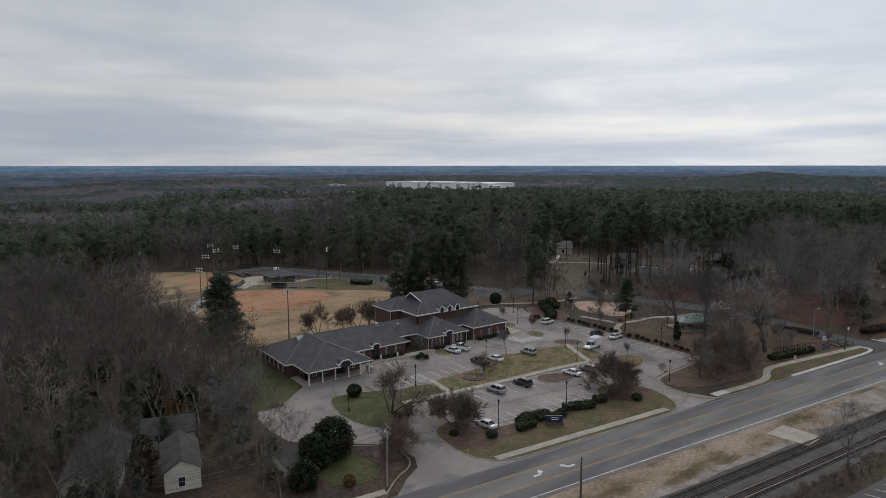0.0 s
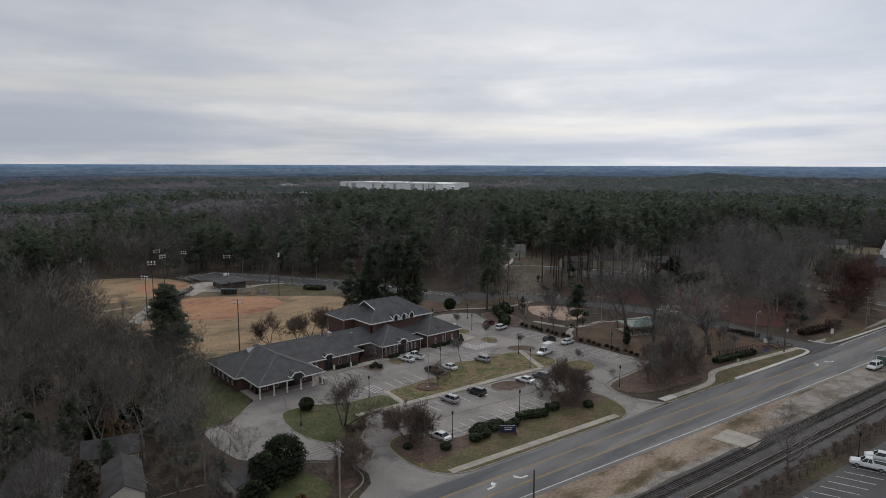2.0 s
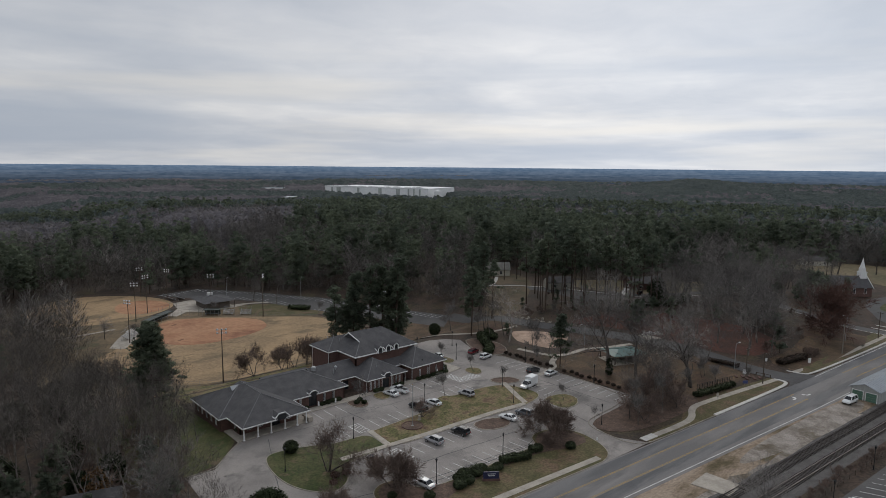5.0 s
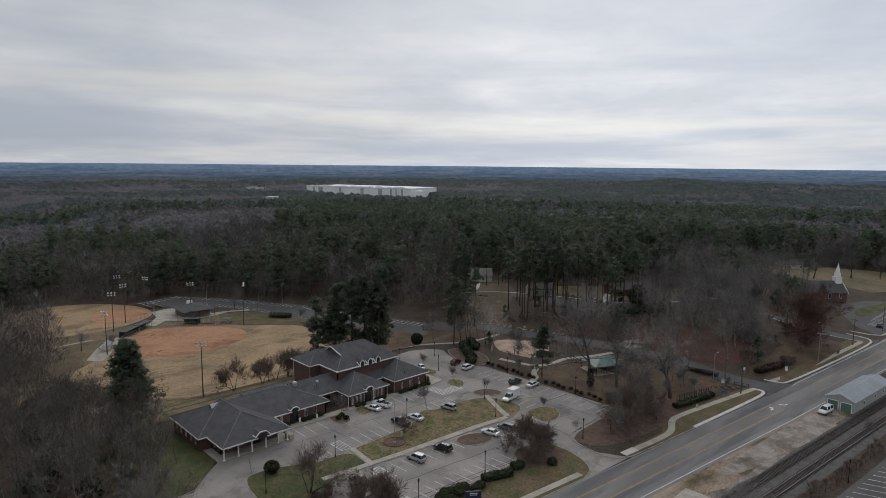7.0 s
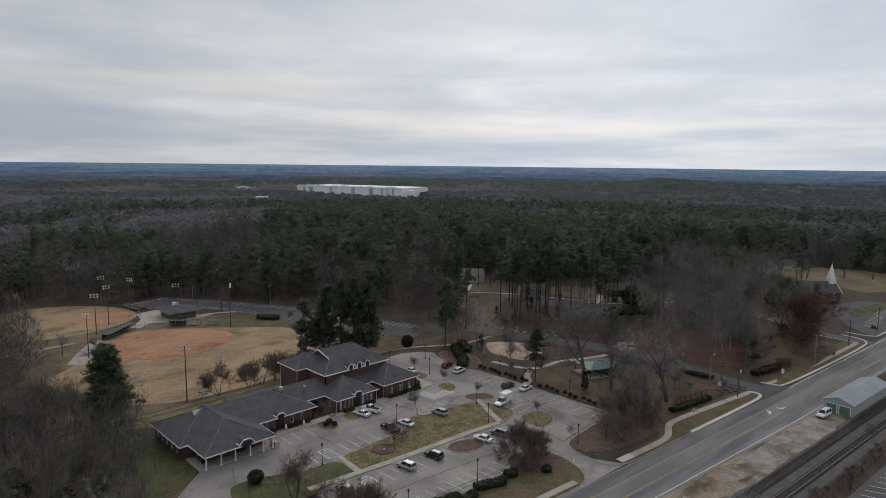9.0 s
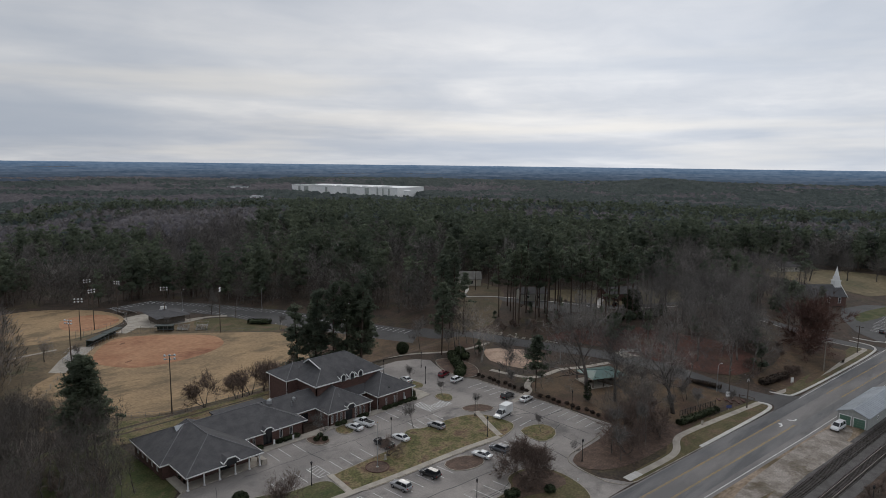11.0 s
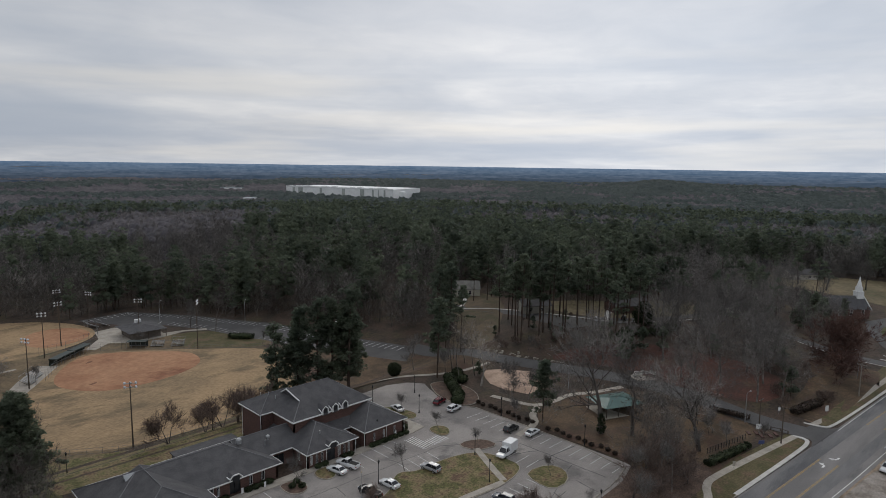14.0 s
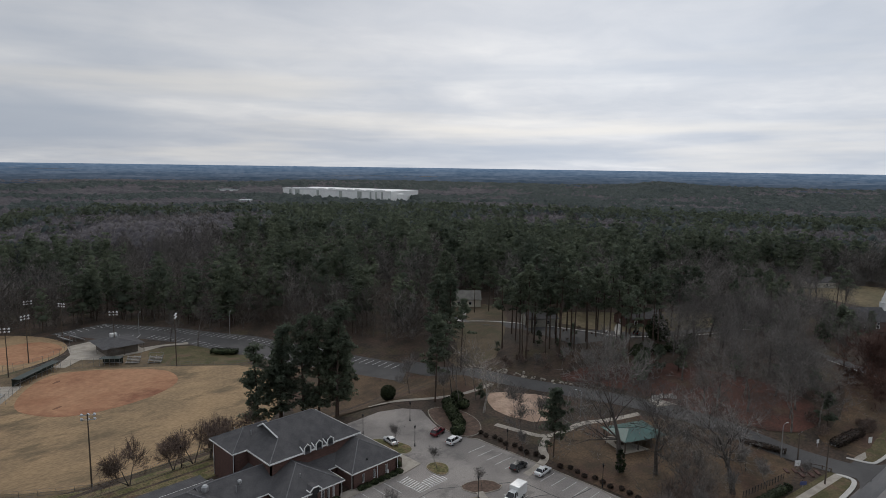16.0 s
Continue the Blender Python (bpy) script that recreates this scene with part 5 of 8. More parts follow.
def leaf_clumps(centres, size, per, leaf, r, flat=0.55):
    """Tufts of small three-cornered leaves round each centre."""
    n = len(centres) * per
    c = np.repeat(np.asarray(centres), per, 0)
    sz = np.repeat(np.asarray(size).reshape(-1, 1) * np.ones((len(centres), 1)), per, 0)
    d = r.normal(size=(n, 3))
    d /= np.linalg.norm(d, axis=1, keepdims=True)
    p = c + d * sz * r.uniform(0.45, 1.0, (n, 1)) * [1, 1, flat]
    tri = r.normal(size=(n, 3, 3)) * [1, 1, 0.7 if flat > 0.75 else 0.4]
    tri -= tri.mean(1, keepdims=True)
    tri /= np.linalg.norm(tri, axis=2, keepdims=True) + 1e-6
    v = p[:, None] + tri * leaf * r.uniform(0.6, 1.25, (n, 1, 1))
    return facing(v, d * 0.7 + [0, 0, 0.7])


def pine(seed, height, clear, width, clumps, per, leaf, sides=7, cone=False, tuft=0.33):
    """A tall pine: a bare bole, and a ragged crown of needle tufts on level boughs."""
    r = rng(seed)
    bend = r.normal(size=2) * 0.25
    zs = np.linspace(0, 1, 6)
    pts = np.stack([bend[0] * zs**2, bend[1] * zs**2, zs * height * 0.97 - 0.3 * (zs == 0)], -1)
    rad = 0.021 * height * 0.5 * (1 - 0.8 * zs) + 0.03
    segs = [(*pts[i], *pts[i + 1], rad[i], rad[i + 1]) for i in range(5)]
    cen, size = [], []
    boughs = max(5, clumps // 3)
    for i in range(boughs):
        t = r.random() ** 0.8
        z = height * (clear + (1 - clear) * t)
        reach = width * (0.35 + 0.65 * math.sin(math.pi * min(1, (t * 0.82 + 0.2)))) * r.uniform(0.55, 1.1) * (1 - 0.35 * t)
        if cone:
            t = r.random()
            z = height * (clear + (1 - clear) * t)
            reach = width * (1.02 - 0.85 * t) * r.uniform(0.6, 1.08) * min(1, 0.55 + 2.5 * t)
        a = r.uniform(0, 2 * math.pi)
        root = np.array([bend[0] * (z / height) ** 2, bend[1] * (z / height) ** 2, z])
        end = root + [reach * math.cos(a), reach * math.sin(a), reach * r.uniform(-0.05, 0.4)]
        segs.append((*root, *end, 0.07, 0.02))
        for k in range(3):
            s = r.uniform(0.4, 1.05)
            cen.append(root + (end - root) * s + r.normal(size=3) * 0.35)
            size.append(r.uniform(0.5, 1.0) * width * tuft)
    cen.append(np.array([bend[0], bend[1], height]))
    size.append(width * 0.25)
    return limb_mesh(segs, sides), leaf_clumps(np.array(cen), np.array(size), per, leaf, r)


def proto(name, label, wood, crown, wood_mat, crown_mat, crown_name="crown", category="tree"):
    t = thing(name, label, category)
    w = link_mesh("trunk", mesh_np("trunk", *wood), wood_mat, t)
    link_mesh(crown_name, mesh_np(crown_name, *crown), crown_mat, t)
    return t


used = set()


def plant(protos, x, y, scale=None, label="", z=None, group="", r=random):
    p = protos[r.randrange(len(protos))] if isinstance(protos, list) else protos
    s = scale or r.uniform(0.85, 1.15)
    m = pose(x, y, ground_z(x, y) + (0.1 if z is None else z), r.uniform(-2, 2), r.uniform(-2, 2), r.uniform(0, 360))
    if p not in used:
        used.add(p)
        ob = p
        ob.matrix_basis = m
    else:
        ob = copy_thing(p, m)
    ob.scale = (s, s, s * r.uniform(0.92, 1.08))
    return tagged(ob, label, group=group)


HARD_SHAPES = [grow(10 + i, 17 + i % 3, 0.27, 2, 0.46, 760, 1.7, 0.065, clear=0.3 + 0.1 * (i % 3), levels=3, upward=0.42) for i in range(7)]
HARD = [proto("bare_tree", "tall leafless grey hardwood in a winter wood", *g, BARK, WOODTWIG) for g in HARD_SHAPES]
OAK = [proto("leafless_oak", "tall spreading leafless oak in the park", *grow(20 + i, 16 + i % 3, 0.3, 2, 0.6, 1500, 1.6, 0.065, clear=0.25, levels=3, upward=0.28), BARK, TWIG) for i in range(5)]
WIDE = [proto("shade_tree", "broad leafless shade tree with dark limbs", *grow(40 + i, 13, 0.4, 3, 0.7, 2300, 1.4, 0.06, clear=0.2, upward=0.24, levels=3), DARKBARK, TWIG) for i in range(4)]
YOUNG = [proto("young_tree", "small leafless tree with a fine grey crown", *grow(60 + i, 5.2, 0.11, 2, 0.6, 900, 0.9, 0.05, clear=0.3), BARK, TWIG) for i in range(3)]
PALE = [proto("sycamore", "pale-barked leafless sycamore in the park", *grow(70 + i, 11.5, 0.26, 2, 0.6, 700, 1.3, 0.065, clear=0.25), PALEBARK, PALEBARK) for i in range(2)]
CREPE = [proto("crepe_myrtle", "rounded leafless crepe myrtle with many stems", *grow(80 + i, 6.2, 0.085, 3, 0.66, 9500, 1.0, 0.055, stems=9, levels=2, clear=0.35, splay=0.7, upward=0.2), DARKBARK, TANTWIG) for i in range(2)]
SMALL = [proto("small_bare_tree", "rounded leafless small tree above the ball field", *grow(90 + i, 5.6, 0.1, 3, 0.85, 2200, 1.0, 0.05, stems=3, levels=2, clear=0.4, splay=0.4, upward=0.22), DARKBARK, TANTWIG) for i in range(2)]
LOTTREE = [proto("shade_tree", "spreading leafless tree on a kerbed island", *grow(171, 9.0, 0.17, 3, 0.75, 4500, 1.1, 0.04, clear=0.3, stems=6, levels=2, upward=0.2, splay=0.55), DARKBARK, TANTWIG)]
REDOAK = [proto("red_brown_tree", "broad tree with a dense red-brown crown", *grow(98, 11.5, 0.2, 3, 0.7, 9000, 1.2, 0.06, stems=4, levels=2, clear=0.2, upward=0.25), DARKBARK, REDTWIG)]
SCRUB = [proto("brown_shrub", "leafless brown thicket under the trees", *grow(160 + i, 3.4, 0.04, 2, 0.7, 420, 1.0, 0.07, stems=4, levels=1, clear=0.1), BARK, TANTWIG, category="shrub") for i in range(2)]
PINES = [proto("pine_tree", "tall dark green pine with a bare trunk", *pine(110 + i, 22 + 2 * (i % 3), 0.46 + 0.05 * (i % 2), 4.4, 60, 32, 0.42, tuft=0.3), PINEBARK, NEEDLE) for i in range(5)]
DEEPPINE = [proto("pine_tree", "tall dark green pine behind the building", *pine(125 + i, 21, 0.2, 5.2, 190, 42, 0.3, cone=True, tuft=0.23), PINEBARK, NEEDLE) for i in range(3)]
FULLPINE = [proto("pine_tree", "bushy dark green pine with a deep crown", *pine(130 + i, 17, 0.12, 4.3, 130, 40, 0.36), PINEBARK, NEEDLE) for i in range(2)]
BIGPINE = [proto("pine_tree", "large bushy pine beside the ball field", *pine(140, 20.5, 0.14, 7.6, 560, 48, 0.3, cone=True, tuft=0.17), PINEBARK, NEEDLE)]
CEDAR = [proto("cedar_tree", "dark rounded evergreen among bare trees", *pine(150 + i, 9, 0.05, 3.2, 66, 22, 0.42), PINEBARK, NEEDLE) for i in range(2)]

tree_rng = random.Random(5)


def inside(p, poly):
    x, y = p
    hit = False
    for (x0, y0), (x1, y1) in zip(poly, poly[1:] + poly[:1]):
        if (y0 > y) != (y1 > y) and x < (x1 - x0) * (y - y0) / (y1 - y0) + x0:
            hit = not hit
    return hit


def scatter(poly, gap, holes=()):
    xs, ys = [p[0] for p in poly], [p[1] for p in poly]
    out = []
    x = min(xs)
    while x < max(xs):
        y = min(ys)
        while y < max(ys):
            p = (x + tree_rng.uniform(-0.45, 0.45) * gap, y + tree_rng.uniform(-0.45, 0.45) * gap)
            if inside(p, poly) and not any(inside(p, h) for h in holes):
                out.append(p)
            y += gap
        x += gap
    return out


def grove(name, label, spots):
    """Many leafless trees as one sheet of wood, with their trunks under it."""
    wood, twigs = [], []
    for x, y, size in spots:
        a, g = tree_rng.uniform(0, 2 * math.pi), HARD_SHAPES[tree_rng.randrange(len(HARD_SHAPES))]
        turn = np.array([[math.cos(a), math.sin(a), 0], [-math.sin(a), math.cos(a), 0], [0, 0, 1]]) * size
        for (v, f), out in zip(g, (wood, twigs)):
            out.append((v @ turn + [x, y, ground_z(x, y)], f))
    ob = link_mesh(name, mesh_np(name, *join(twigs)), WOODTWIG)
    link_mesh("trunk", mesh_np("trunk", *join(wood)), BARK, ob, "grey trunks and limbs")
    return tagged(ob, label, "woods", kind="stuff")


deep_wood, edge_wood = [], []
HOUSES = [[(42.5, 96), (57, 96), (56, 126), (44, 127)], [(31, 114), (46, 114), (46, 135), (31, 135)]]
WEST = [(-25, 96), (30, 100), (62, 98), (66, 112), (64, 126), (68, 136), (74, 146), (75, 166), (79, 184), (74, 205), (68, 220), (60, 245), (46, 262), (20, 262), (-30, 200)]
for x, y in scatter(WEST, 6.6, HOUSES):
    tall = float(np.interp(x, [48, 58, 64, 70, 76], [1.05, 0.85, 0.66, 0.46, 0.3]))
    if x < 50 and y > 205 and tree_rng.random() < 0.35:
        plant(PINES, x, y, tree_rng.uniform(0.6, 0.8), r=tree_rng, group="west wood")
    else:
        size = tall * (tree_rng.uniform(0.62, 0.82) if y < 125 else tree_rng.uniform(0.72, 1.05))
        if x < 22 or y > 190:
            deep_wood.append((x, y, size))
        else:
            plant(HARD, x, y, size, r=tree_rng, group="west wood")
grove("west_woods", "grey-brown leafless hardwoods west of the ball fields", deep_wood)
for x, y in scatter([(64, 128), (68, 137), (72, 147), (73, 165), (60, 176), (52, 150), (56, 132)], 3.6):
    plant(SCRUB, x, y, tree_rng.uniform(0.7, 1.25), r=tree_rng, group="west thicket")
for x, y in ((40, 268), (45, 276), (49, 285), (44, 292), (52, 296), (38, 284), (50, 270), (56, 262), (47, 304), (54, 310), (62, 256)):
    plant(PINES if tree_rng.random() < 0.4 else HARD, x, y, tree_rng.uniform(0.75, 0.95), r=tree_rng, group="west wood")
for x, y in scatter([(8, 101), (60, 99.5), (65, 112), (62, 128), (56, 134), (30, 138), (4, 120)], 3.4, HOUSES):
    plant(SCRUB if tree_rng.random() < 0.85 else CEDAR, x, y, tree_rng.uniform(0.5, 0.95), r=tree_rng, group="west thicket")
for k in range(46):
    x, y = rd(18 + 2.3 * k, -30.6 + tree_rng.uniform(-0.7, 0.9))
    plant(SCRUB, x, y, tree_rng.uniform(0.35, 0.75), r=tree_rng, group="railway thicket")
for k in range(34):
    x, y = tree_rng.uniform(6, 62), tree_rng.uniform(128, 200)
    plant(CEDAR, x, y, tree_rng.uniform(0.5, 0.95), "dark young evergreen under bare trees", r=tree_rng, group="wood evergreens")
for x, y in scatter([(60, 134), (67, 138), (75.5, 150), (77, 166), (77.5, 182), (66, 204), (54, 190), (56, 150)], 4.6):
    plant(HARD, x, y, tree_rng.uniform(0.42, 0.68) * (1.25 if x < 66 else 1.0), "bare tree at the edge of the west wood", r=tree_rng, group="west wood")
plant(BIGPINE, 72.4, 171.5, 1.04, r=tree_rng)
for x, y, s in ((139, 196.5, 0.95), (143, 193, 1.0), (147.5, 189, 1.05), (151, 187, 1.0), (154, 183.5, 1.1), (157, 187, 1.0), (161, 193, 0.95), (146, 197, 0.9)):
    plant(DEEPPINE, x, y, s * 1.28, "tall pine behind the brick building", r=tree_rng)
plant(PINES, 177.6, 171.0, 1.02, r=tree_rng)
plant(DEEPPINE, 187.5, 181, 1.0, r=tree_rng)
for x, y, s in ((252, 224, 0.8), (257.5, 221, 0.9), (243, 231, 0.85), (247, 236, 0.9), (264, 224, 0.85)):
    plant(PINES, x, y, s, "tall pine before the pale house", r=tree_rng)
plant(FULLPINE, 173.6, 129.6, 0.88, "slender pine beside the car park path", r=tree_rng)
for x, y in ((103, 183), (112.5, 184.5), (117.5, 186), (120.8, 184.5), (125, 186.5), (129, 188)):
    plant(SMALL, x, y, tree_rng.uniform(1.3, 1.65), r=tree_rng, group="trees above the field")
for p, x, y, s in ((WIDE, 178.4, 116.0, 1.75), (WIDE, 183.0, 110.4, 1.35), (WIDE, 186.6, 95.9, 1.55), (PALE, 181.8, 157.2, 1.3), (YOUNG, 179.9, 145.3, 1.7), (YOUNG, 177, 141.0, 1.3), (YOUNG, 183.5, 141.6, 1.5), (YOUNG, 169, 134, 1.0), (YOUNG, 196.2, 93.4, 0.8),
                   (LOTTREE, 88.2, 119.2, 1.2), (CREPE, 79.8, 103.4, 1.0), (YOUNG, 132.2, 134.4, 1.0), (LOTTREE, 118.6, 127.6, 0.55), (YOUNG, 112.8, 145, 0.95), (YOUNG, 152.4, 132, 0.75), (YOUNG, 152.6, 112.2, 0.75), (YOUNG, 152, 157, 0.9), (YOUNG, 151.5, 144, 0.85),
                   (WIDE, 157.5, 299.5, 0.72), (OAK, 162.7, 286.8, 0.98), (YOUNG, 134, 287.6, 0.9), (YOUNG, 167.5, 257, 0.9), (YOUNG, 94, 264, 0.9), (WIDE, 86, 272, 0.5), (YOUNG, 178, 182, 1.6), (YOUNG, 181, 171, 1.5), (HARD, 183.9, 170.8, 0.8), (HARD, 187, 164.5, 0.7), (HARD, 181.5, 166, 0.6),
                   (YOUNG, 201, 87.6, 0.8), (YOUNG, 148.6, 100.4, 0.5), (WIDE, 246.7, 103.9, 1.05), (OAK, 224.6, 96.4, 0.9), (OAK, 231.6, 92.4, 0.85), (OAK, 231.9, 98.8, 0.8), (OAK, 208, 102, 0.7), (OAK, 212, 111, 0.75), (WIDE, 226, 118, 0.75), (WIDE, 257, 105, 1.0), (OAK, 221, 141, 0.8), (OAK, 226, 147, 0.7),
                   (WIDE, 287.6, 99.4, 0.9), (CEDAR, 322, 109, 1.3), (CEDAR, 328, 112, 1.2), (CEDAR, 316, 105, 1.2), (CEDAR, 334, 115, 1.2), (CEDAR, 309, 110, 1.1), (HARD, 59.5, 113.0, 0.72), (WIDE, 39.5, 110.5, 0.8), (HARD, 35.5, 106, 0.7), (HARD, 37.2, 113.5, 0.75), (HARD, 33.5, 112, 0.8), (HARD, 41.5, 117.5, 0.7), (OAK, 55.6, 113.4, 0.95), (OAK, 58.8, 118, 0.8), (PALE, 33.0, 136.5, 1.35), (HARD, 49.6, 139.6, 1.0), (HARD, 46.6, 144.9, 1.0), (HARD, 31, 108, 0.75), (HARD, 61.5, 117, 0.75), (HARD, 190, 175, 0.6), (HARD, 194, 180, 0.6), (YOUNG, 193, 174, 1.4), (CEDAR, 187.5, 163.5, 0.5)):
    plant(p, x, y, s, r=tree_rng)
for x, y, s in ((93.9, 106.2, 1.25), (133.4, 100.2, 1.4), (129.2, 98.4, 0.45)):
    plant(CREPE, x, y, s, r=tree_rng)
plant(WIDE, 131.4, 55.4, 0.72, "leafless tree beside the railway", r=tree_rng)
plant(YOUNG, 194.4, 50.6, 0.9, "leafless tree beside the railway", r=tree_rng)
plant(CREPE, *rd(-24, -14.5), 0.45, "bare brown shrub beside the road", r=tree_rng)
for x, y in ((326, 106), (333, 109), (340, 112), (320, 103), (329, 113), (343, 103)):
    plant(FULLPINE, x, y, tree_rng.uniform(0.5, 0.68), "dark evergreen beside the church", r=tree_rng, group="church trees")
plant(REDOAK, 270, 87.6, 1.95, r=tree_rng)
plant(REDOAK, 279, 90, 1.1, r=tree_rng)
EASTWOOD = [(151, 90.5), (170, 91), (200, 92), (206, 104), (200, 116), (186, 108), (172, 102), (160, 98), (152, 97.5)]
for x, y in scatter(EASTWOOD, 3.7):
    if x < 176:
        kind = tree_rng.random()
        plant(HARD if kind < 0.4 else SMALL if kind < 0.8 else YOUNG, x, y, tree_rng.uniform(0.55, 0.8) * (1.0 if kind < 0.4 else 1.9), "slender bare tree beside the road", r=tree_rng, group="roadside wood")
    elif tree_rng.random() < 0.2:
        plant(YOUNG, x, y, tree_rng.uniform(0.7, 1.2), r=tree_rng, group="roadside wood")
PARKWOOD = [(222, 104), (236, 98), (252, 97), (266, 100), (284, 108), (300, 118), (330, 122), (330, 142), (290, 148), (262, 150), (246, 142), (228, 142), (223, 134), (236, 128), (236, 118), (222, 116)]
STREET = [(284, 88), (300, 88), (308, 126), (298, 128), (284, 110)]
for x, y in scatter(PARKWOOD, 8.4, [STREET, [(205, 120), (234, 119), (240, 146), (214, 158)]]):
    plant(OAK if tree_rng.random() < 0.7 else WIDE, x, y, tree_rng.uniform(0.75, 1.08), r=tree_rng, group="park wood")
for x, y in scatter([(228, 90), (252, 90), (284, 104), (286, 112), (246, 104), (232, 98)], 6.4):
    plant(SCRUB if tree_rng.random() < 0.85 else CEDAR, x, y, tree_rng.uniform(0.55, 1.1), r=tree_rng, group="park thicket")
for x, y in ((226, 136), (229, 138.5), (234, 139), (238, 136), (243, 133), (300, 130), (306, 128), (311, 126), (316, 129), (321, 124), (303, 137), (328, 127), (297, 142), (258, 108), (251, 119)):
    plant(CEDAR, x, y, tree_rng.uniform(0.6, 1.05), r=tree_rng, group="dark evergreens")
for x, y, s in ((300, 104, 0.8), (308, 108, 0.7), (313, 113, 0.85), (320, 116, 0.75), (327, 113, 0.7), (332, 118, 0.8), (304, 115, 0.8), (318, 101, 0.62), (326, 102, 0.6), (334, 105, 0.6), (311, 98, 0.6), (338, 108, 0.55)):
    plant(OAK, x, y, s, r=tree_rng, group="church trees")
for x, y in scatter([(304, 122), (334, 116), (392, 112), (402, 140), (408, 172), (392, 176), (340, 150), (306, 150)], 8.6, [STREET, [(338, 94), (372, 92), (366, 124), (338, 124)]]):
    plant(PINES if tree_rng.random() < 0.4 else OAK, x, y, tree_rng.uniform(0.6, 0.95), r=tree_rng, group="church wood")
WOODEDGE = [Vector(p) for p in ((206, 226), (200, 250), (188, 284), (170, 322), (150, 352), (124, 349), (98, 373), (66, 367))]
for p, q in zip(WOODEDGE, WOODEDGE[1:]):
    side = Vector((-(q - p).y, (q - p).x)).normalized() * -1
    for k in range(int((q - p).length / 4.2)):
        c = p.lerp(q, (k + 0.5) * 4.2 / (q - p).length) + side * tree_rng.uniform(1.0, 11.0)
        edge_wood.append((c.x, c.y, tree_rng.uniform(0.55, 0.95)))
grove("edge_woods", "grey leafless trees along the edge of the pine woods", edge_wood)
for x, y in ((412, 126), (420, 141), (428, 112), (436, 150), (402, 158), (384, 160), (441, 101), (424, 168)):
    plant(WIDE, x, y, tree_rng.uniform(0.8, 1.1), "leafless tree on the meadow", r=tree_rng, group="meadow trees")
SIGHT = [(200, 186), (208, 181), (240, 207), (264, 226), (258, 240), (244, 230), (226, 212)]
PINESTAND = [(213, 183), (218, 172), (230, 160), (244, 148), (268, 142), (290, 146), (292, 158), (268, 170), (262, 190), (246, 198), (232, 190)]
for x, y in scatter(PINESTAND, 7.4, [SIGHT]):
    plant(PINES, x, y, tree_rng.uniform(0.95, 1.2), r=tree_rng, group="pine stand")
for x, y in scatter(PINESTAND, 8.0, [SIGHT]):
    plant(CEDAR if tree_rng.random() < 0.45 else SCRUB, x, y, tree_rng.uniform(0.3, 0.6), "low growth under the pine stand", r=tree_rng, group="pine understorey")
for x, y in scatter([(198, 184), (206, 178), (208, 192), (228, 212), (248, 232), (240, 240), (222, 216), (204, 208)], 6.0, [SIGHT]):
    plant(PINES if tree_rng.random() < 0.65 else HARD, x, y, tree_rng.uniform(0.75, 1.05), r=tree_rng, group="yard trees")
for x, y in scatter([(208, 172), (216, 164), (222, 150), (236, 144), (246, 142), (232, 160), (216, 180)], 5.0):
    plant(SCRUB if tree_rng.random() < 0.6 else YOUNG, x, y, tree_rng.uniform(0.7, 1.2), r=tree_rng, group="park edge")

# ---- the woods beyond: too many to count, in three sheets of distance
def stand(points, makers, scales, r):
    vs, fs, ns, k = [], [], [], 0
    for (x, y), s in zip(points, scales):
        v, f, nr = makers[r.integers(len(makers))]
        a = r.uniform(0, 2 * math.pi)
        c, q = math.cos(a), math.sin(a)
        turn = np.array([[c, q, 0], [-q, c, 0], [0, 0, 1]])
        w = (v @ turn) * [s, s, s * r.uniform(0.85, 1.15)] + [x, y, float(terrain(x, y)) - 0.2]
        vs.append(w)
        fs.append(f + k)
        ns.append(nr @ turn)
        k += len(v)
    return np.concatenate(vs), np.concatenate(fs), np.concatenate(ns)


def far_pine(seed, n, leaf, layers=8, wide=4.6, low=8.0):
    """A pine seen from afar: level boughs in ragged storeys, each a spray of flat needle tufts."""
    r = rng(seed)
    k = layers * 5
    t = np.repeat(np.linspace(0, 1, layers), 5) + r.normal(size=k) * 0.04
    a = r.uniform(0, 2 * math.pi, k)
    reach = wide * (0.35 + 0.65 * np.sin(np.pi * np.clip(0.28 + 0.68 * t, 0, 1))) * r.uniform(0.35, 0.95, k) * (1 - 0.45 * t)
    cen = np.stack([reach * np.cos(a), reach * np.sin(a), low + (21.5 - low) * t + 0.12 * reach], -1)
    which = r.integers(0, k, n)
    size = (1.75 - 0.8 * t[which])[:, None]
    p = cen[which] + r.normal(size=(n, 3)) * [0.75, 0.75, 0.24] * size
    out = p - np.stack([0 * t[which], 0 * t[which], p[:, 2] - 1.2], -1)
    nrm = out / (np.linalg.norm(out, axis=1, keepdims=True) + 1e-6) + r.normal(size=(n, 3)) * 0.25
    tri = r.normal(size=(n, 3, 3)) * [1, 1, 0.42]
    tri -= tri.mean(1, keepdims=True)
    tri *= leaf / (np.linalg.norm(tri, axis=2, keepdims=True) + 1e-6) * r.uniform(0.6, 1.3, (n, 1, 1))
    return facing(p[:, None] + tri, nrm + [0, 0, 0.35])


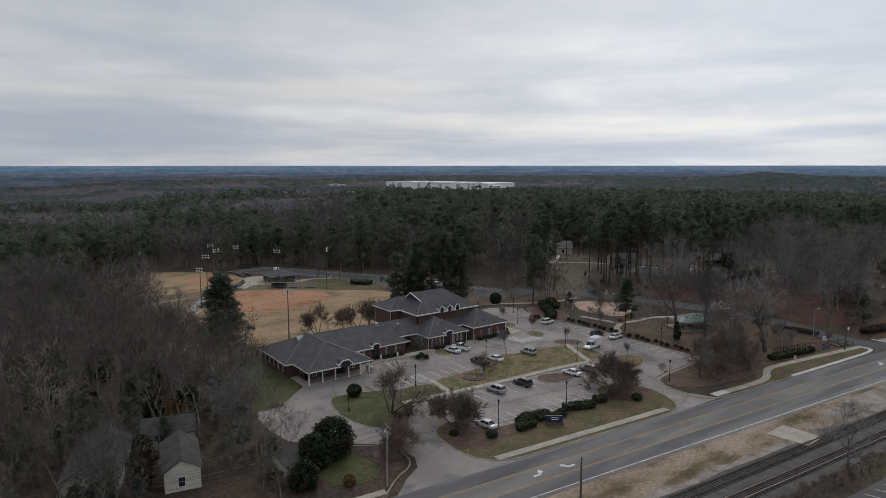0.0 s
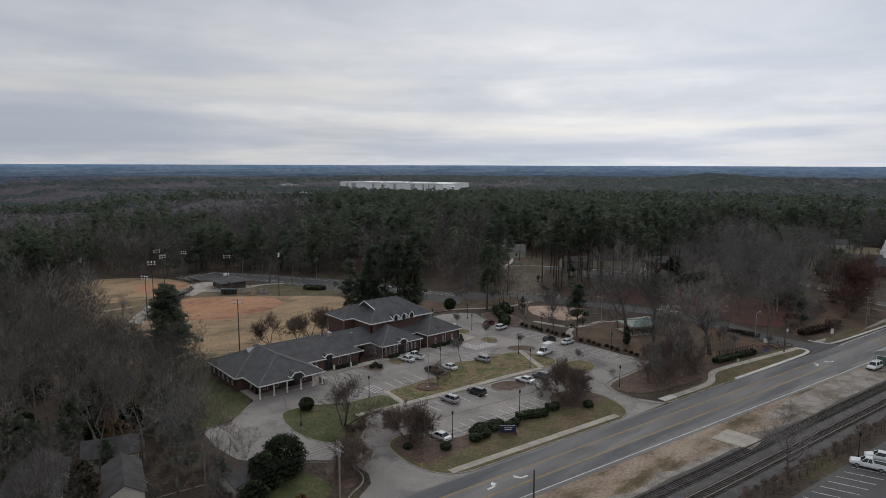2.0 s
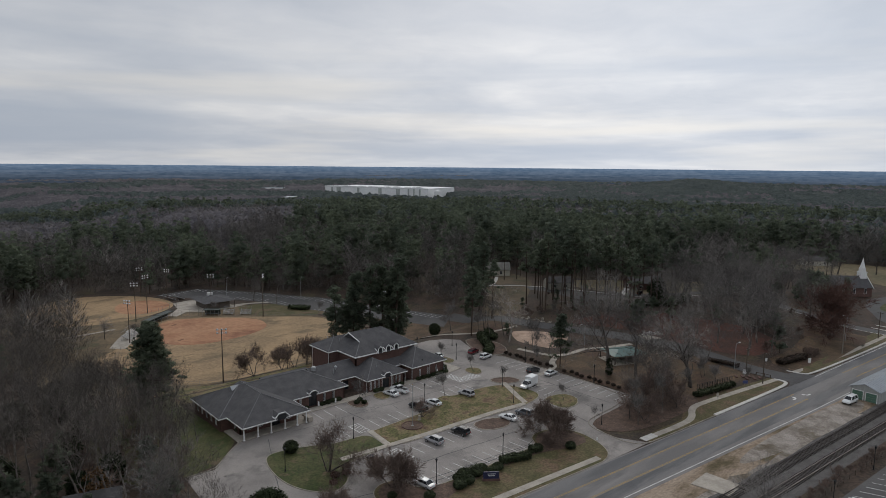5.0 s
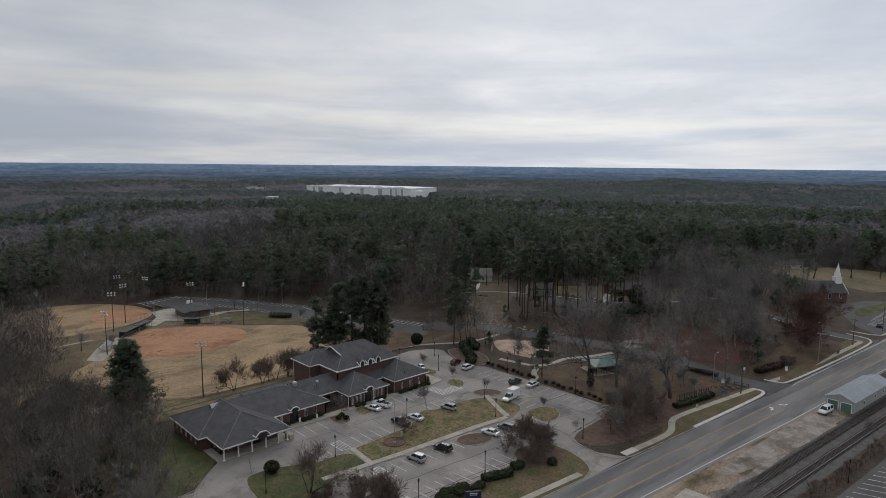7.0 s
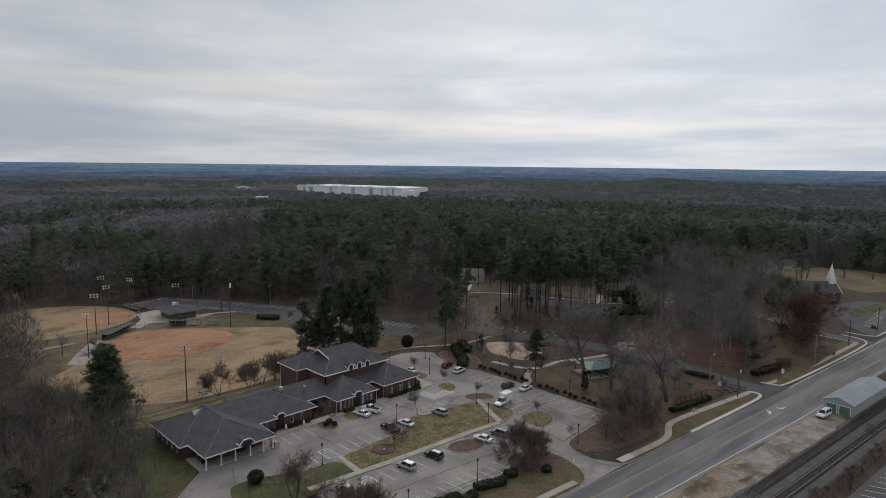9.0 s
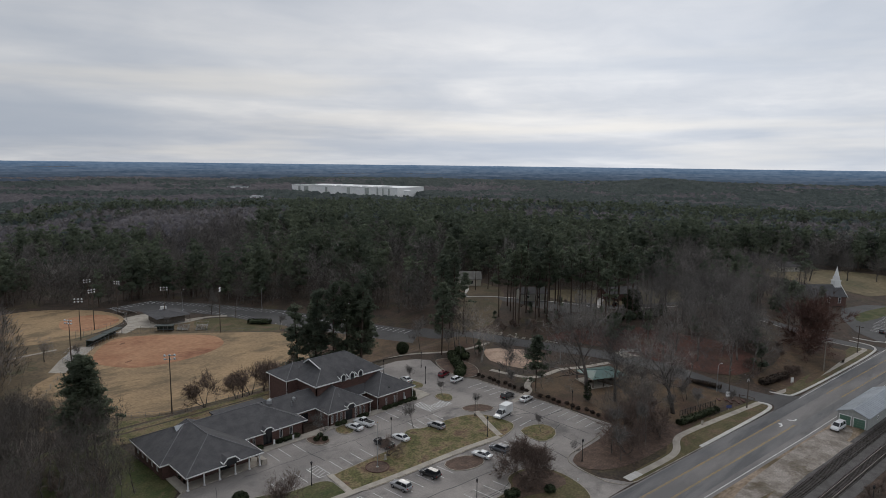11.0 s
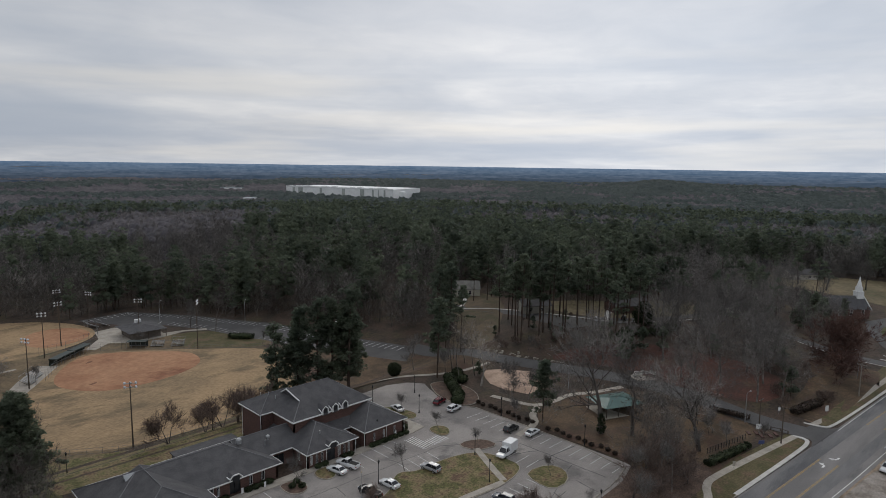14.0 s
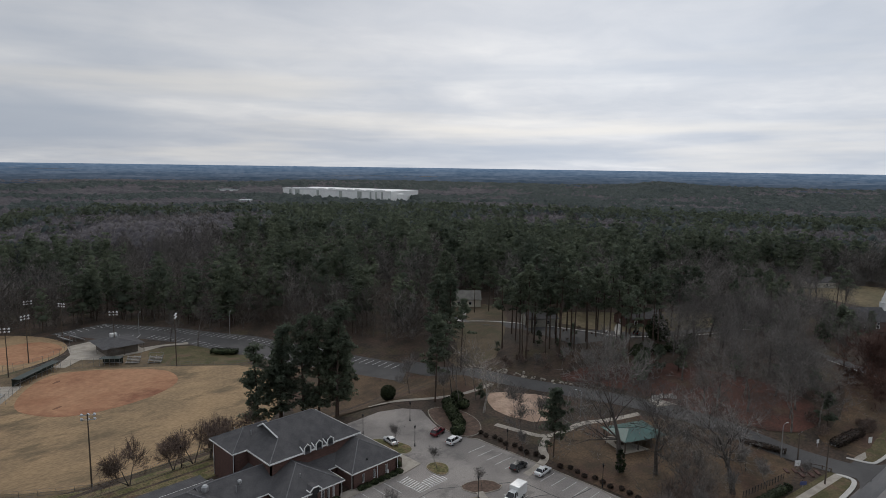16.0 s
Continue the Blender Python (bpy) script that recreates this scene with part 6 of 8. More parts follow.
ICO_V = np.array([(0, -1, -1.618), (0, -1, 1.618), (0, 1, -1.618), (0, 1, 1.618), (-1, -1.618, 0), (-1, 1.618, 0), (1, -1.618, 0), (1, 1.618, 0), (-1.618, 0, -1), (1.618, 0, -1), (-1.618, 0, 1), (1.618, 0, 1)]) / 1.902
ICO_F = np.array([(i, j, k) for i in range(12) for j in range(i) for k in range(j) if max(np.linalg.norm(ICO_V[i] - ICO_V[j]), np.linalg.norm(ICO_V[j] - ICO_V[k]), np.linalg.norm(ICO_V[i] - ICO_V[k])) < 1.2])


def lobes(centres, radii, r, flat=0.8):
    """Lumpy masses of foliage inside a crown."""
    vs, ns = [], []
    for c, rad in zip(centres, radii):
        q, _ = np.linalg.qr(r.normal(size=(3, 3)))
        d = ICO_V @ q
        p = c + d * rad * r.uniform(0.72, 1.18, (12, 1)) * [1, 1, flat]
        tri, nr = p[ICO_F], d[ICO_F]
        wrong = np.einsum("ij,ij->i", np.cross(tri[:, 1] - tri[:, 0], tri[:, 2] - tri[:, 0]), nr.mean(1)) < 0
        tri[wrong], nr[wrong] = tri[wrong][:, ::-1], nr[wrong][:, ::-1]
        vs.append(tri.reshape(-1, 3))
        ns.append((nr * [1, 1, 1 / flat] + [0, 0, 0.15]).reshape(-1, 3))
    v, nr = np.concatenate(vs), np.concatenate(ns)
    return v, np.arange(len(v)).reshape(-1, 3), nr / np.linalg.norm(nr, axis=1, keepdims=True)


def merged(*meshes):
    k, out = 0, [[], [], []]
    for v, f, nr in meshes:
        out[0].append(v)
        out[1].append(f + k)
        out[2].append(nr)
        k += len(v)
    return tuple(np.concatenate(o) for o in out)


def pine_mass(seed, n, leaf, low):
    r = rng(seed + 1000)
    t = np.linspace(0.1, 0.8, 3)
    cen = np.stack([r.normal(size=3) * 0.8, r.normal(size=3) * 0.8, low + (20 - low) * t], -1)
    return merged(lobes(cen, (2.3 - 0.9 * t) * r.uniform(0.9, 1.15, 3), r), far_pine(seed, n, leaf, 8, 4.9, low))


def far_hard(seed, n, wide, length):
    r = rng(seed)
    t = r.random(n) ** 0.7
    a = r.uniform(0, 2 * math.pi, n)
    rad = 4.3 * np.sin(np.pi * (0.12 + 0.85 * t)) * r.uniform(0.2, 1.0, n)
    p = np.stack([rad * np.cos(a), rad * np.sin(a), 1.5 + 14 * t], -1)
    way = np.stack([np.cos(a) * 0.7, np.sin(a) * 0.7, np.ones(n)], -1) + r.normal(size=(n, 3)) * 0.45
    way /= np.linalg.norm(way, axis=1, keepdims=True)
    v, f = slivers(p, way, length * r.uniform(0.6, 1.2, n), wide * r.uniform(0.7, 1.3, n), r)
    return facing(v.reshape(-1, 3, 3), np.stack([np.cos(a), np.sin(a), 0.7 + 0 * a], -1) + r.normal(size=(n, 3)) * 0.4)


CLEAR = [
    [(40, 60), (420, 40), (420, 78), (372, 80), (420, 78), (470, 84), (462, 130), (446, 174), (392, 176), (338, 150), (300, 158), (300, 178), (270, 186), (266, 214), (276, 240), (262, 256), (232, 238), (222, 214), (210, 216), (200, 250), (188, 284), (170, 322), (150, 350), (124, 346), (98, 370), (66, 364), (46, 334), (60, 300), (84, 292), (76, 250), (60, 246), (40, 262), (-40, 262), (-60, 60)],
]
fr = rng(77)


def sector(r0, r1, gap):
    n = int((math.radians(92) * (r1**2 - r0**2) / 2) / gap**2)
    rad = np.sqrt(fr.uniform(r0**2, r1**2, n))
    ang = np.radians(fr.uniform(4, 96, n))
    return np.stack([40 + rad * np.cos(ang), 40 + rad * np.sin(ang)], -1)


def kind_at(x, y):
    """Over zero where pines stand, under where hardwoods do."""
    d, az = math.hypot(x - 40, y - 40), math.degrees(math.atan2(y - 40, x - 40))
    west = float(smooth(56, 63, az))
    lean = 0.02 - 0.42 * float(1 - smooth(26, 36, az)) * float(1 - smooth(480, 680, d))
    lean += 0.2 * (1 - west) * float(smooth(600, 780, d))
    # to the west the pines stop at a broad hardwood bottom, crossed by long belts of pine
    start = 440 + 35 * math.sin(az * 0.35)
    lean -= 0.75 * west * float(smooth(start, start + 40, d))
    for centre, deep in ((800, 70), (1120, 80), (1420, 90), (1750, 120)):
        lean += 1.25 * west * math.exp(-((d - centre - 40 * math.sin(az * 0.5 + centre)) / deep) ** 2)
    belt = 0.85 * noise.noise(Vector((d / 75, az / 13, 7.7))) * float(smooth(560, 800, d))
    return noise.noise(Vector((x / 210, y / 210, 0.3))) * 0.7 + 0.5 * noise.noise(Vector((x / 60, y / 60, 4.1))) + (0.5 - 0.25 * float(smooth(450, 900, d))) * noise.noise(Vector((x / 11, y / 11, 2.2))) + lean + belt


def near_edge(p, reach):
    return any(inside((p[0] + reach * math.cos(a), p[1] + reach * math.sin(a)), c) for c in CLEAR for a in (-2.7, -2.2, -1.6))


FACTORY_CLEAR = [(755, 1270), (868, 940), (925, 935), (1010, 1180), (850, 1330)]
STANDS = (("pine_woods", "dense dark green pine woods", NEEDLE), ("hardwood_woods", "grey-brown leafless hardwood woods", TWIG))
pts = [p for p in sector(150, 475, 6.3) if not any(inside(p, c) for c in CLEAR)]
kinds = [kind_at(*p) - 2 * (p[1] > 40 + 3.6 * (p[0] - 40) and p[1] < 330) for p in pts]
for sign, makers, (name, label, mat) in zip((1, -1), ([pine_mass(200 + i, 215, 0.78, 5.0 + i % 4) for i in range(8)], [far_hard(300 + i, 230, 0.15, 2.4) for i in range(6)]), STANDS):
    some = [p for p, k in zip(pts, kinds) if k * sign > 0]
    v, f, nr = stand(some, makers, fr.uniform(0.74, 1.24, len(some)) * (1.0 if sign > 0 else 1.05), fr)
    ob = link_mesh(name, mesh_np(name, v, f, nr), mat)
    tagged(ob, label, "woods", kind="stuff")
    if sign > 0:
        bars = [(x, y, float(terrain(x, y)) - 0.3, x, y, float(terrain(x, y)) + 12, 0.24, 0.12) for x, y in some if near_edge((x, y), 45)]
        link_mesh("trunk", mesh_np("trunk", *limb_mesh(bars, 3)), PINEBARK, ob, "dark pine trunks")


# beyond, the crowns close into one canopy: a dome for each tree, its height and kind by its cell
def hashed(i, j, k):
    q = np.sin(i * 127.1 + j * 311.7 + k * 74.7) * 43758.5453
    return q - np.floor(q)


CELL = 6.6
rows_r = [452.0]
while rows_r[-1] < 2050:
    rows_r.append(rows_r[-1] + max(2.0, rows_r[-1] * 0.0037))
RR, AA = np.meshgrid(np.array(rows_r), np.radians(np.arange(4.5, 93, 0.2)), indexing="ij")
CX, CY = 40 + RR * np.cos(AA), 40 + RR * np.sin(AA)
base_i, base_j = np.floor(CX / CELL), np.floor(CY / CELL)
kind_cache = {}
best, best_kind = np.zeros(CX.shape), np.zeros(CX.shape)
for di in (-1, 0, 1):
    for dj in (-1, 0, 1):
        ci, cj = base_i + di, base_j + dj
        tx, ty = (ci + 0.15 + 0.7 * hashed(ci, cj, 1)) * CELL, (cj + 0.15 + 0.7 * hashed(ci, cj, 2)) * CELL
        code = ci * 4096 + cj
        cells, back = np.unique(code, return_inverse=True)
        for c in cells:
            if c not in kind_cache:
                kind_cache[c] = kind_at((math.floor(c / 4096) + 0.5) * CELL, (c % 4096 + 0.5) * CELL)
        kd = np.array([kind_cache[c] for c in cells])[back].reshape(CX.shape)
        tall = np.where(kd > 0, 14 + 7 * hashed(ci, cj, 3), 11 + 5 * hashed(ci, cj, 3))
        wide = (3.4 + 1.8 * hashed(ci, cj, 4)) * np.where(kd > 0, 1.0, 1.15)
        gap2 = ((CX - tx) ** 2 + (CY - ty) ** 2) / wide**2
        dome = tall * (1 - 0.3 * gap2)
        won = dome > best
        best, best_kind = np.where(won, dome, best), np.where(won, kd, best_kind)
low = 10 + 2 * hashed(base_i, base_j, 6)
best = np.maximum(best, low) + (hashed(CX, CY, 5) - 0.5) * np.clip(RR / 320, 1.6, 3.2)
CZ = terrain(CX, CY) + best * smooth(452, 482, RR)
flat_x, flat_y = CX.ravel(), CY.ravel()
for n in np.nonzero((flat_x > 740) & (flat_x < 1020) & (flat_y > 920) & (flat_y < 1340))[0]:
    if inside((flat_x[n], flat_y[n]), FACTORY_CLEAR):
        CZ.flat[n] -= best.flat[n] - 0.3
for n in np.nonzero((flat_x > 700) & (flat_x < 930) & (flat_y > 880) & (flat_y < 1300))[0]:
    near = (flat_x[n] - 798.8) * 0.9415 + (flat_y[n] - 1290.5) * 0.337
    if -80 < near < -12 and best.flat[n] > 9:
        CZ.flat[n] += 3.2
nr_, na_ = CX.shape
ids = np.arange(nr_ * na_).reshape(nr_, na_)
quads = np.stack([ids[:-1, :-1], ids[1:, :-1], ids[1:, 1:], ids[:-1, 1:]], -1).reshape(-1, 4)
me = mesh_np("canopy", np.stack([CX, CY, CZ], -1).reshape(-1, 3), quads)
# both canopy materials carry painted haze
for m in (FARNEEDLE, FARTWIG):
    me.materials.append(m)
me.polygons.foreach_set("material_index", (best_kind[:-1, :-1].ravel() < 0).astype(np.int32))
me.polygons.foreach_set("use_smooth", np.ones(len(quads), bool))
tagged(link_mesh("far_woods", me, None), "far winter woods, dark pines among grey leafless trees, haze in their colour", "woods", kind="stuff")
# ragged tops over the nearer canopy
pts = [p for p in sector(455, 860, 7.0) if not inside(p, FACTORY_CLEAR)]
kinds = [kind_at(*p) for p in pts]
for sign, makers, (name, label, mat) in zip((1, -1), ([far_pine(210 + i, 36, 1.5, 4, 4.4, 14.0) for i in range(8)], [far_hard(310 + i, 40, 0.3, 3.2) for i in range(6)]), STANDS):
    some = [p for p, k in zip(pts, kinds) if k * sign > 0]
    v, f, nr = stand(some, makers, fr.uniform(0.75, 1.1, len(some)), fr)
    tagged(link_mesh(name, mesh_np(name, v, f, nr), mat), label, "woods", kind="stuff")
# thickets and saplings along the wood's edge
rim = [p for p in sector(150, 470, 2.7) if not any(inside(p, c) for c in CLEAR) and near_edge(p, 17)]
v, f, nr = stand(rim, [far_hard(330 + i, 100, 0.14, 2.2) for i in range(4)], fr.uniform(0.3, 0.72, len(rim)), fr)
tagged(link_mesh("edge_thicket", mesh_np("edge_thicket", v, f, nr), WOODTWIG), "leafless grey-brown thicket along the wood's edge", "thicket", kind="stuff")

# ---- street furniture
def lamp_post(x, y, h=4.9):
    t = thing("lamp_post", "black lantern lamp post in the car park", "lamp post", (x, y, ground_z(x, y) + 0.03), group="car park lamps")
    bm = bmesh.new()
    tube(bm, [(0, 0, 0), (0, 0, 0.12), (0, 0, 0.14), (0, 0, 0.75), (0, 0, 0.85)], [0.2, 0.2, 0.14, 0.12, 0.075], 10)
    part("base", bm, DARKMETAL, t)
    bm = bmesh.new()
    tube(bm, [(0, 0, 0.8), (0, 0, h - 0.75)], [0.075, 0.055], 8)
    part("pole", bm, DARKMETAL, t)
    bm = bmesh.new()
    tube(bm, [(0, 0, h - 0.75), (0, 0, h - 0.6), (0, 0, h - 0.15)], [0.06, 0.13, 0.2], 6)
    part("lantern", bm, GLASS, t, "dark glazed lantern")
    bm = bmesh.new()
    tube(bm, [(0, 0, h - 0.15), (0, 0, h - 0.1), (0, 0, h + 0.08), (0, 0, h + 0.2)], [0.27, 0.25, 0.07, 0.02], 6)
    part("cap", bm, DARKMETAL, t)
    return t


post = lamp_post(99.9, 128.0)
for x, y in ((125.0, 134.0), (148.2, 129.2), (141.5, 119.2), (118.4, 101.5), (100.8, 102.0), (81.8, 124.3), (147.2, 97.4), (137.4, 149.7), (155.2, 154.8), (150.6, 168.0), (164.0, 166.2), (169.2, 139.2), (170.1, 115.3), (84, 190), (169.6, 49.8), (148.0, 50.6), (114, 184)):
    copy_thing(post, pose(x, y, ground_z(x, y) + 0.03))


def field_light(x, y, h, turn, heads=6):
    z = ground_z(x, y)
    t = thing("field_light", "tall ball-field floodlight on a thin pole", "floodlight", (x, y, z), turn, group="field lights")
    bm = bmesh.new()
    tube(bm, [(0, 0, -0.2), (0, 0, h)], [0.2, 0.11], 8)
    part("pole", bm, WOODPOLE, t)
    for row in range(2):
        zz = h - 0.3 - row * 1.0
        bm = bmesh.new()
        box(bm, -1.5, 1.5, -0.06, 0.06, zz - 0.06, zz + 0.06)
        part("crossarm", bm, GALV, t)
        for k in range(heads // 2):
            xx = -1.25 + 2.5 * k / max(1, heads // 2 - 1)
            bm = bmesh.new()
            tube(bm, [(xx, -0.05, zz + 0.1), (xx, -0.22, zz + 0.16), (xx, -0.5, zz - 0.08)], [0.1, 0.24, 0.33], 10)
            part("lamp_head", bm, LAMPGLASS, t, "pale round floodlight head")
    return t


for x, y, h, turn in ((100.3, 198.3, 16.6, 150), (146.8, 267.6, 18.6, 60), (91.6, 261.2, 16.0, -60), (102.7, 292.6, 16.5, -30), (110.9, 305.0, 17, 200), (119.5, 344.0, 14.5, 180), (127.7, 330.8, 14.5, 120), (137.5, 300.9, 15, 150), (172, 214, 17, 90)):
    field_light(x, y, h, turn)


def street_light(x, y, h, turn):
    t = thing("street_light", "slim street light with a curved arm", "street light", (x, y, ground_z(x, y)), turn)
    bm = bmesh.new()
    tube(bm, [(0, 0, -0.1), (0, 0, h * 0.92), (0.25, 0, h * 0.98), (1.0, 0, h)], [0.11, 0.07, 0.05, 0.045], 7)
    part("pole", bm, GALV, t)
    bm = bmesh.new()
    tube(bm, [(0.9, 0, h), (1.1, 0, h + 0.02), (1.6, 0, h - 0.03)], [0.06, 0.14, 0.08], 7)
    part("lamp_head", bm, LAMPGLASS, t)


for x, y, h, turn in ((152.4, 319, 9, 30), (177.5, 290, 10, 40), (209.7, 94.2, 8.0, -20), (197.5, 138, 7, 120), (270.5, 82.8, 9, 120)):
    street_light(x, y, h, turn)


def utility_pole(x, y, h, turn, arms=1, box_on=False, mat=None):
    t = thing("utility_pole", "weathered wooden utility pole beside the road", "utility pole", (x, y, ground_z(x, y)), turn, group="utility poles")
    bm = bmesh.new()
    tube(bm, [(0, 0, -0.2), (0, 0, h)], [0.17, 0.11], 9)
    part("pole", bm, mat or WOODPOLE, t)
    for k in range(arms):
        bm = bmesh.new()
        box(bm, -1.2, 1.2, -0.16, -0.06, h - 0.5 - 0.8 * k, h - 0.38 - 0.8 * k)
        part("crossarm", bm, mat or WOODPOLE, t)
        for xx in (-1.1, -0.4, 0.4, 1.1):
            bm = bmesh.new()
            tube(bm, [(xx, -0.11, h - 0.38 - 0.8 * k), (xx, -0.11, h - 0.2 - 0.8 * k)], [0.05, 0.03], 6)
            part("insulator", bm, GALV, t)
    if box_on:
        for side in (-0.36, 0.36):
            bm = bmesh.new()
            tube(bm, [(side, 0.1, h - 2.1), (side, 0.1, h - 1.3), (side, 0.1, h - 1.2)], [0.22, 0.22, 0.14], 10)
            part("transformer", bm, GALV, t, "pale grey pole transformer")
    return t


RA = math.degrees(RD)
pole_w = rd(-22.6, 3.2)
utility_pole(*pole_w, 9.8, RA + 90, 2, True, GREYPOLE)
utility_pole(92.4, 75.0, 6.9, RA + 90, 0, False, WOODPOLE)
utility_pole(204.3, 84.2, 9.0, RA + 90, 1)
utility_pole(209.5, 90.8, 7.5, RA, 1)
utility_pole(253.9, 79.0, 9.5, RA + 90, 1, False, GREYPOLE)
utility_pole(284.6, 76.6, 9.5, RA + 90, 1)
utility_pole(315.1, 74.0, 9.5, RA + 90, 1)
utility_pole(*rd(-66, 3.2), 9.8, RA + 90, 2, False, GREYPOLE)
utility_pole(*rd(-110, 3.2), 9.8, RA + 90, 2, False, GREYPOLE)


def wire(p, q, sag, r=0.016):
    p, q = Vector(p), Vector(q)
    bm = bmesh.new()
    tube(bm, [p.lerp(q, k / 12) - Vector((0, 0, sag * 4 * (k / 12) * (1 - k / 12))) for k in range(13)], r, 4)
    ob = part("overhead_wire", bm, DARKMETAL)
    return tagged(ob, "thin dark overhead power line", "power line", group="power lines")


for b, z in ((2.1, 9.6), (2.8, 9.6), (3.6, 9.6), (4.3, 9.6), (2.3, 8.8), (4.1, 8.8), (3.3, 7.4), (3.3, 6.8)):
    wire((*rd(-110, b), z), (*rd(-66, b), z), 0.7)
    wire((*rd(-66, b), z), (*rd(-22.6, b), z), 0.7)
for b, z in ((3.0, 9.5), (3.4, 7.0)):
    wire((*rd(-22.6, b), z), (88, 104.5, 7.2 if z > 8 else 5.6), 0.4)
for dz in (0, 0.5, 1.2):
    wire((204.3, 84.2, 8.7 - dz), (253.9, 79.0, 9.2 - dz), 0.8)
    wire((253.9, 79.0, 9.2 - dz), (284.6, 76.6, 9.2 - dz), 0.6)
    wire((284.6, 76.6, 9.2 - dz), (315.1, 74.0, 9.2 - dz), 0.6)
    wire((204.3, 84.2, 8.7 - dz), (150.5, 90.5, 7.2 - dz), 0.9)
wire((204.3, 84.2, 8.5), (209.5, 90.8, 7.3), 0.1)

# flagpole in a round brick bed, with a small pale monument beside it
bed = thing("flagpole_bed", "round brick-edged bed of reddish soil", "flower bed", (113.8, 125.0, 0.15), kind="structure")
bm = bmesh.new()
tube(bm, [(0, 0, -0.1), (0, 0, 0.06)], 2.35, 28)
part("soil", bm, MULCH, bed)
bm = bmesh.new()
ring = [(2.4 * math.cos(a), 2.4 * math.sin(a), 0.05) for a in (2 * math.pi * k / 28 for k in range(29))]
tube(bm, ring, 0.13, 5)
part("edging", bm, BRICK, bed)
flag = thing("flagpole", "slim silver flagpole without a flag", "flagpole", (113.8, 125.0, 0.18))
bm = bmesh.new()
tube(bm, [(0, 0, 0), (0, 0, 0.1), (0, 0, 0.12), (0, 0, 9.6)], [0.3, 0.25, 0.08, 0.04], 8)
part("pole", bm, GALV, flag)
bm = bmesh.new()
bmesh.ops.create_icosphere(bm, subdivisions=2, radius=0.1, matrix=Matrix.Translation((0, 0, 9.68)))
part("finial", bm, plain("brass_ball", (0.5, 0.36, 0.12), 0.3, 0.9), flag)
mon = thing("stone_monument", "small pale stone marker on the median", "monument", (117.0, 126.4, 0.16))
bm = bmesh.new()
box(bm, -0.35, 0.35, -0.25, 0.25, 0, 0.25)
box(bm, -0.25, 0.25, -0.16, 0.16, 0.25, 1.15)
bmesh.ops.bevel(bm, geom=bm.edges[:], offset=0.03, segments=1, affect="EDGES")
part("stone", bm, CONCRETE, mon)

# roadside sign of the building: dark panel between brick piers, with unreadable pale lettering
sg = thing("monument_sign", "dark blue sign panel with pale lettering on the bank", "sign", (109.2, 96.0, 0.15), -38)
bm = bmesh.new()
box(bm, -1.7, 1.7, -0.25, 0.25, 0, 0.4)
part("plinth", bm, BRICK, sg)
bm = bmesh.new()
box(bm, -1.5, 1.5, -0.12, 0.12, 0.4, 1.75)
bmesh.ops.bevel(bm, geom=bm.edges[:], offset=0.03, segments=1, affect="EDGES")
part("panel", bm, plain("navy_sign_paint", (0.022, 0.026, 0.07), 0.4), sg)
for x0, x1, z0 in ((-0.7, 0.8, 1.3), (-0.6, 0.7, 0.95)):
    bm = bmesh.new()
    box(bm, x0, x1, -0.135, -0.12, z0, z0 + 0.11)
    part("lettering_bar", bm, TRIM, sg)


def small_sign(x, y, h, wide, tall, mat, label, turn=0):
    t = thing("road_sign", label, "sign", (x, y, ground_z(x, y)), turn)
    bm = bmesh.new()
    tube(bm, [(0, 0, -0.1), (0, 0, h)], 0.04, 6)
    part("post", bm, GALV, t)
    bm = bmesh.new()
    box(bm, -wide / 2, wide / 2, -0.07, -0.04, h - tall, h)
    part("plate", bm, mat, t)


small_sign(233.4, 82.0, 1.9, 0.9, 1.5, TRIM, "white sign board on the verge", -40)
small_sign(207.2, 90.2, 1.9, 1.3, 1.3, TRIM, "white sign board beside the side street", -40)
small_sign(*rd(88.5, 6.0), 1.7, 0.6, 1.1, CONCRETE, "pale sign on short posts by the pavement", -50)
small_sign(199.6, 87.0, 1.3, 1.4, 0.8, plain("blue_sign_paint", (0.06, 0.08, 0.2), 0.5), "small blue sign on the verge", -40)
small_sign(221.6, 90, 1.9, 0.7, 0.9, TRIM, "small white roadside sign", -30)
small_sign(88.5, 95.6, 1.3, 0.4, 0.5, YELLOW, "small yellow marker beside the drive", -40)
small_sign(139, 93, 0.9, 0.35, 0.5, TRIM, "small white marker on the bank", -40)
for x, y in ((107.7, 147.6), (103.4, 148.4), (141.6, 148.2)):
    small_sign(x, y, 1.6, 0.45, 1.1, TRIM, "white notice post beside the front walk", 0)

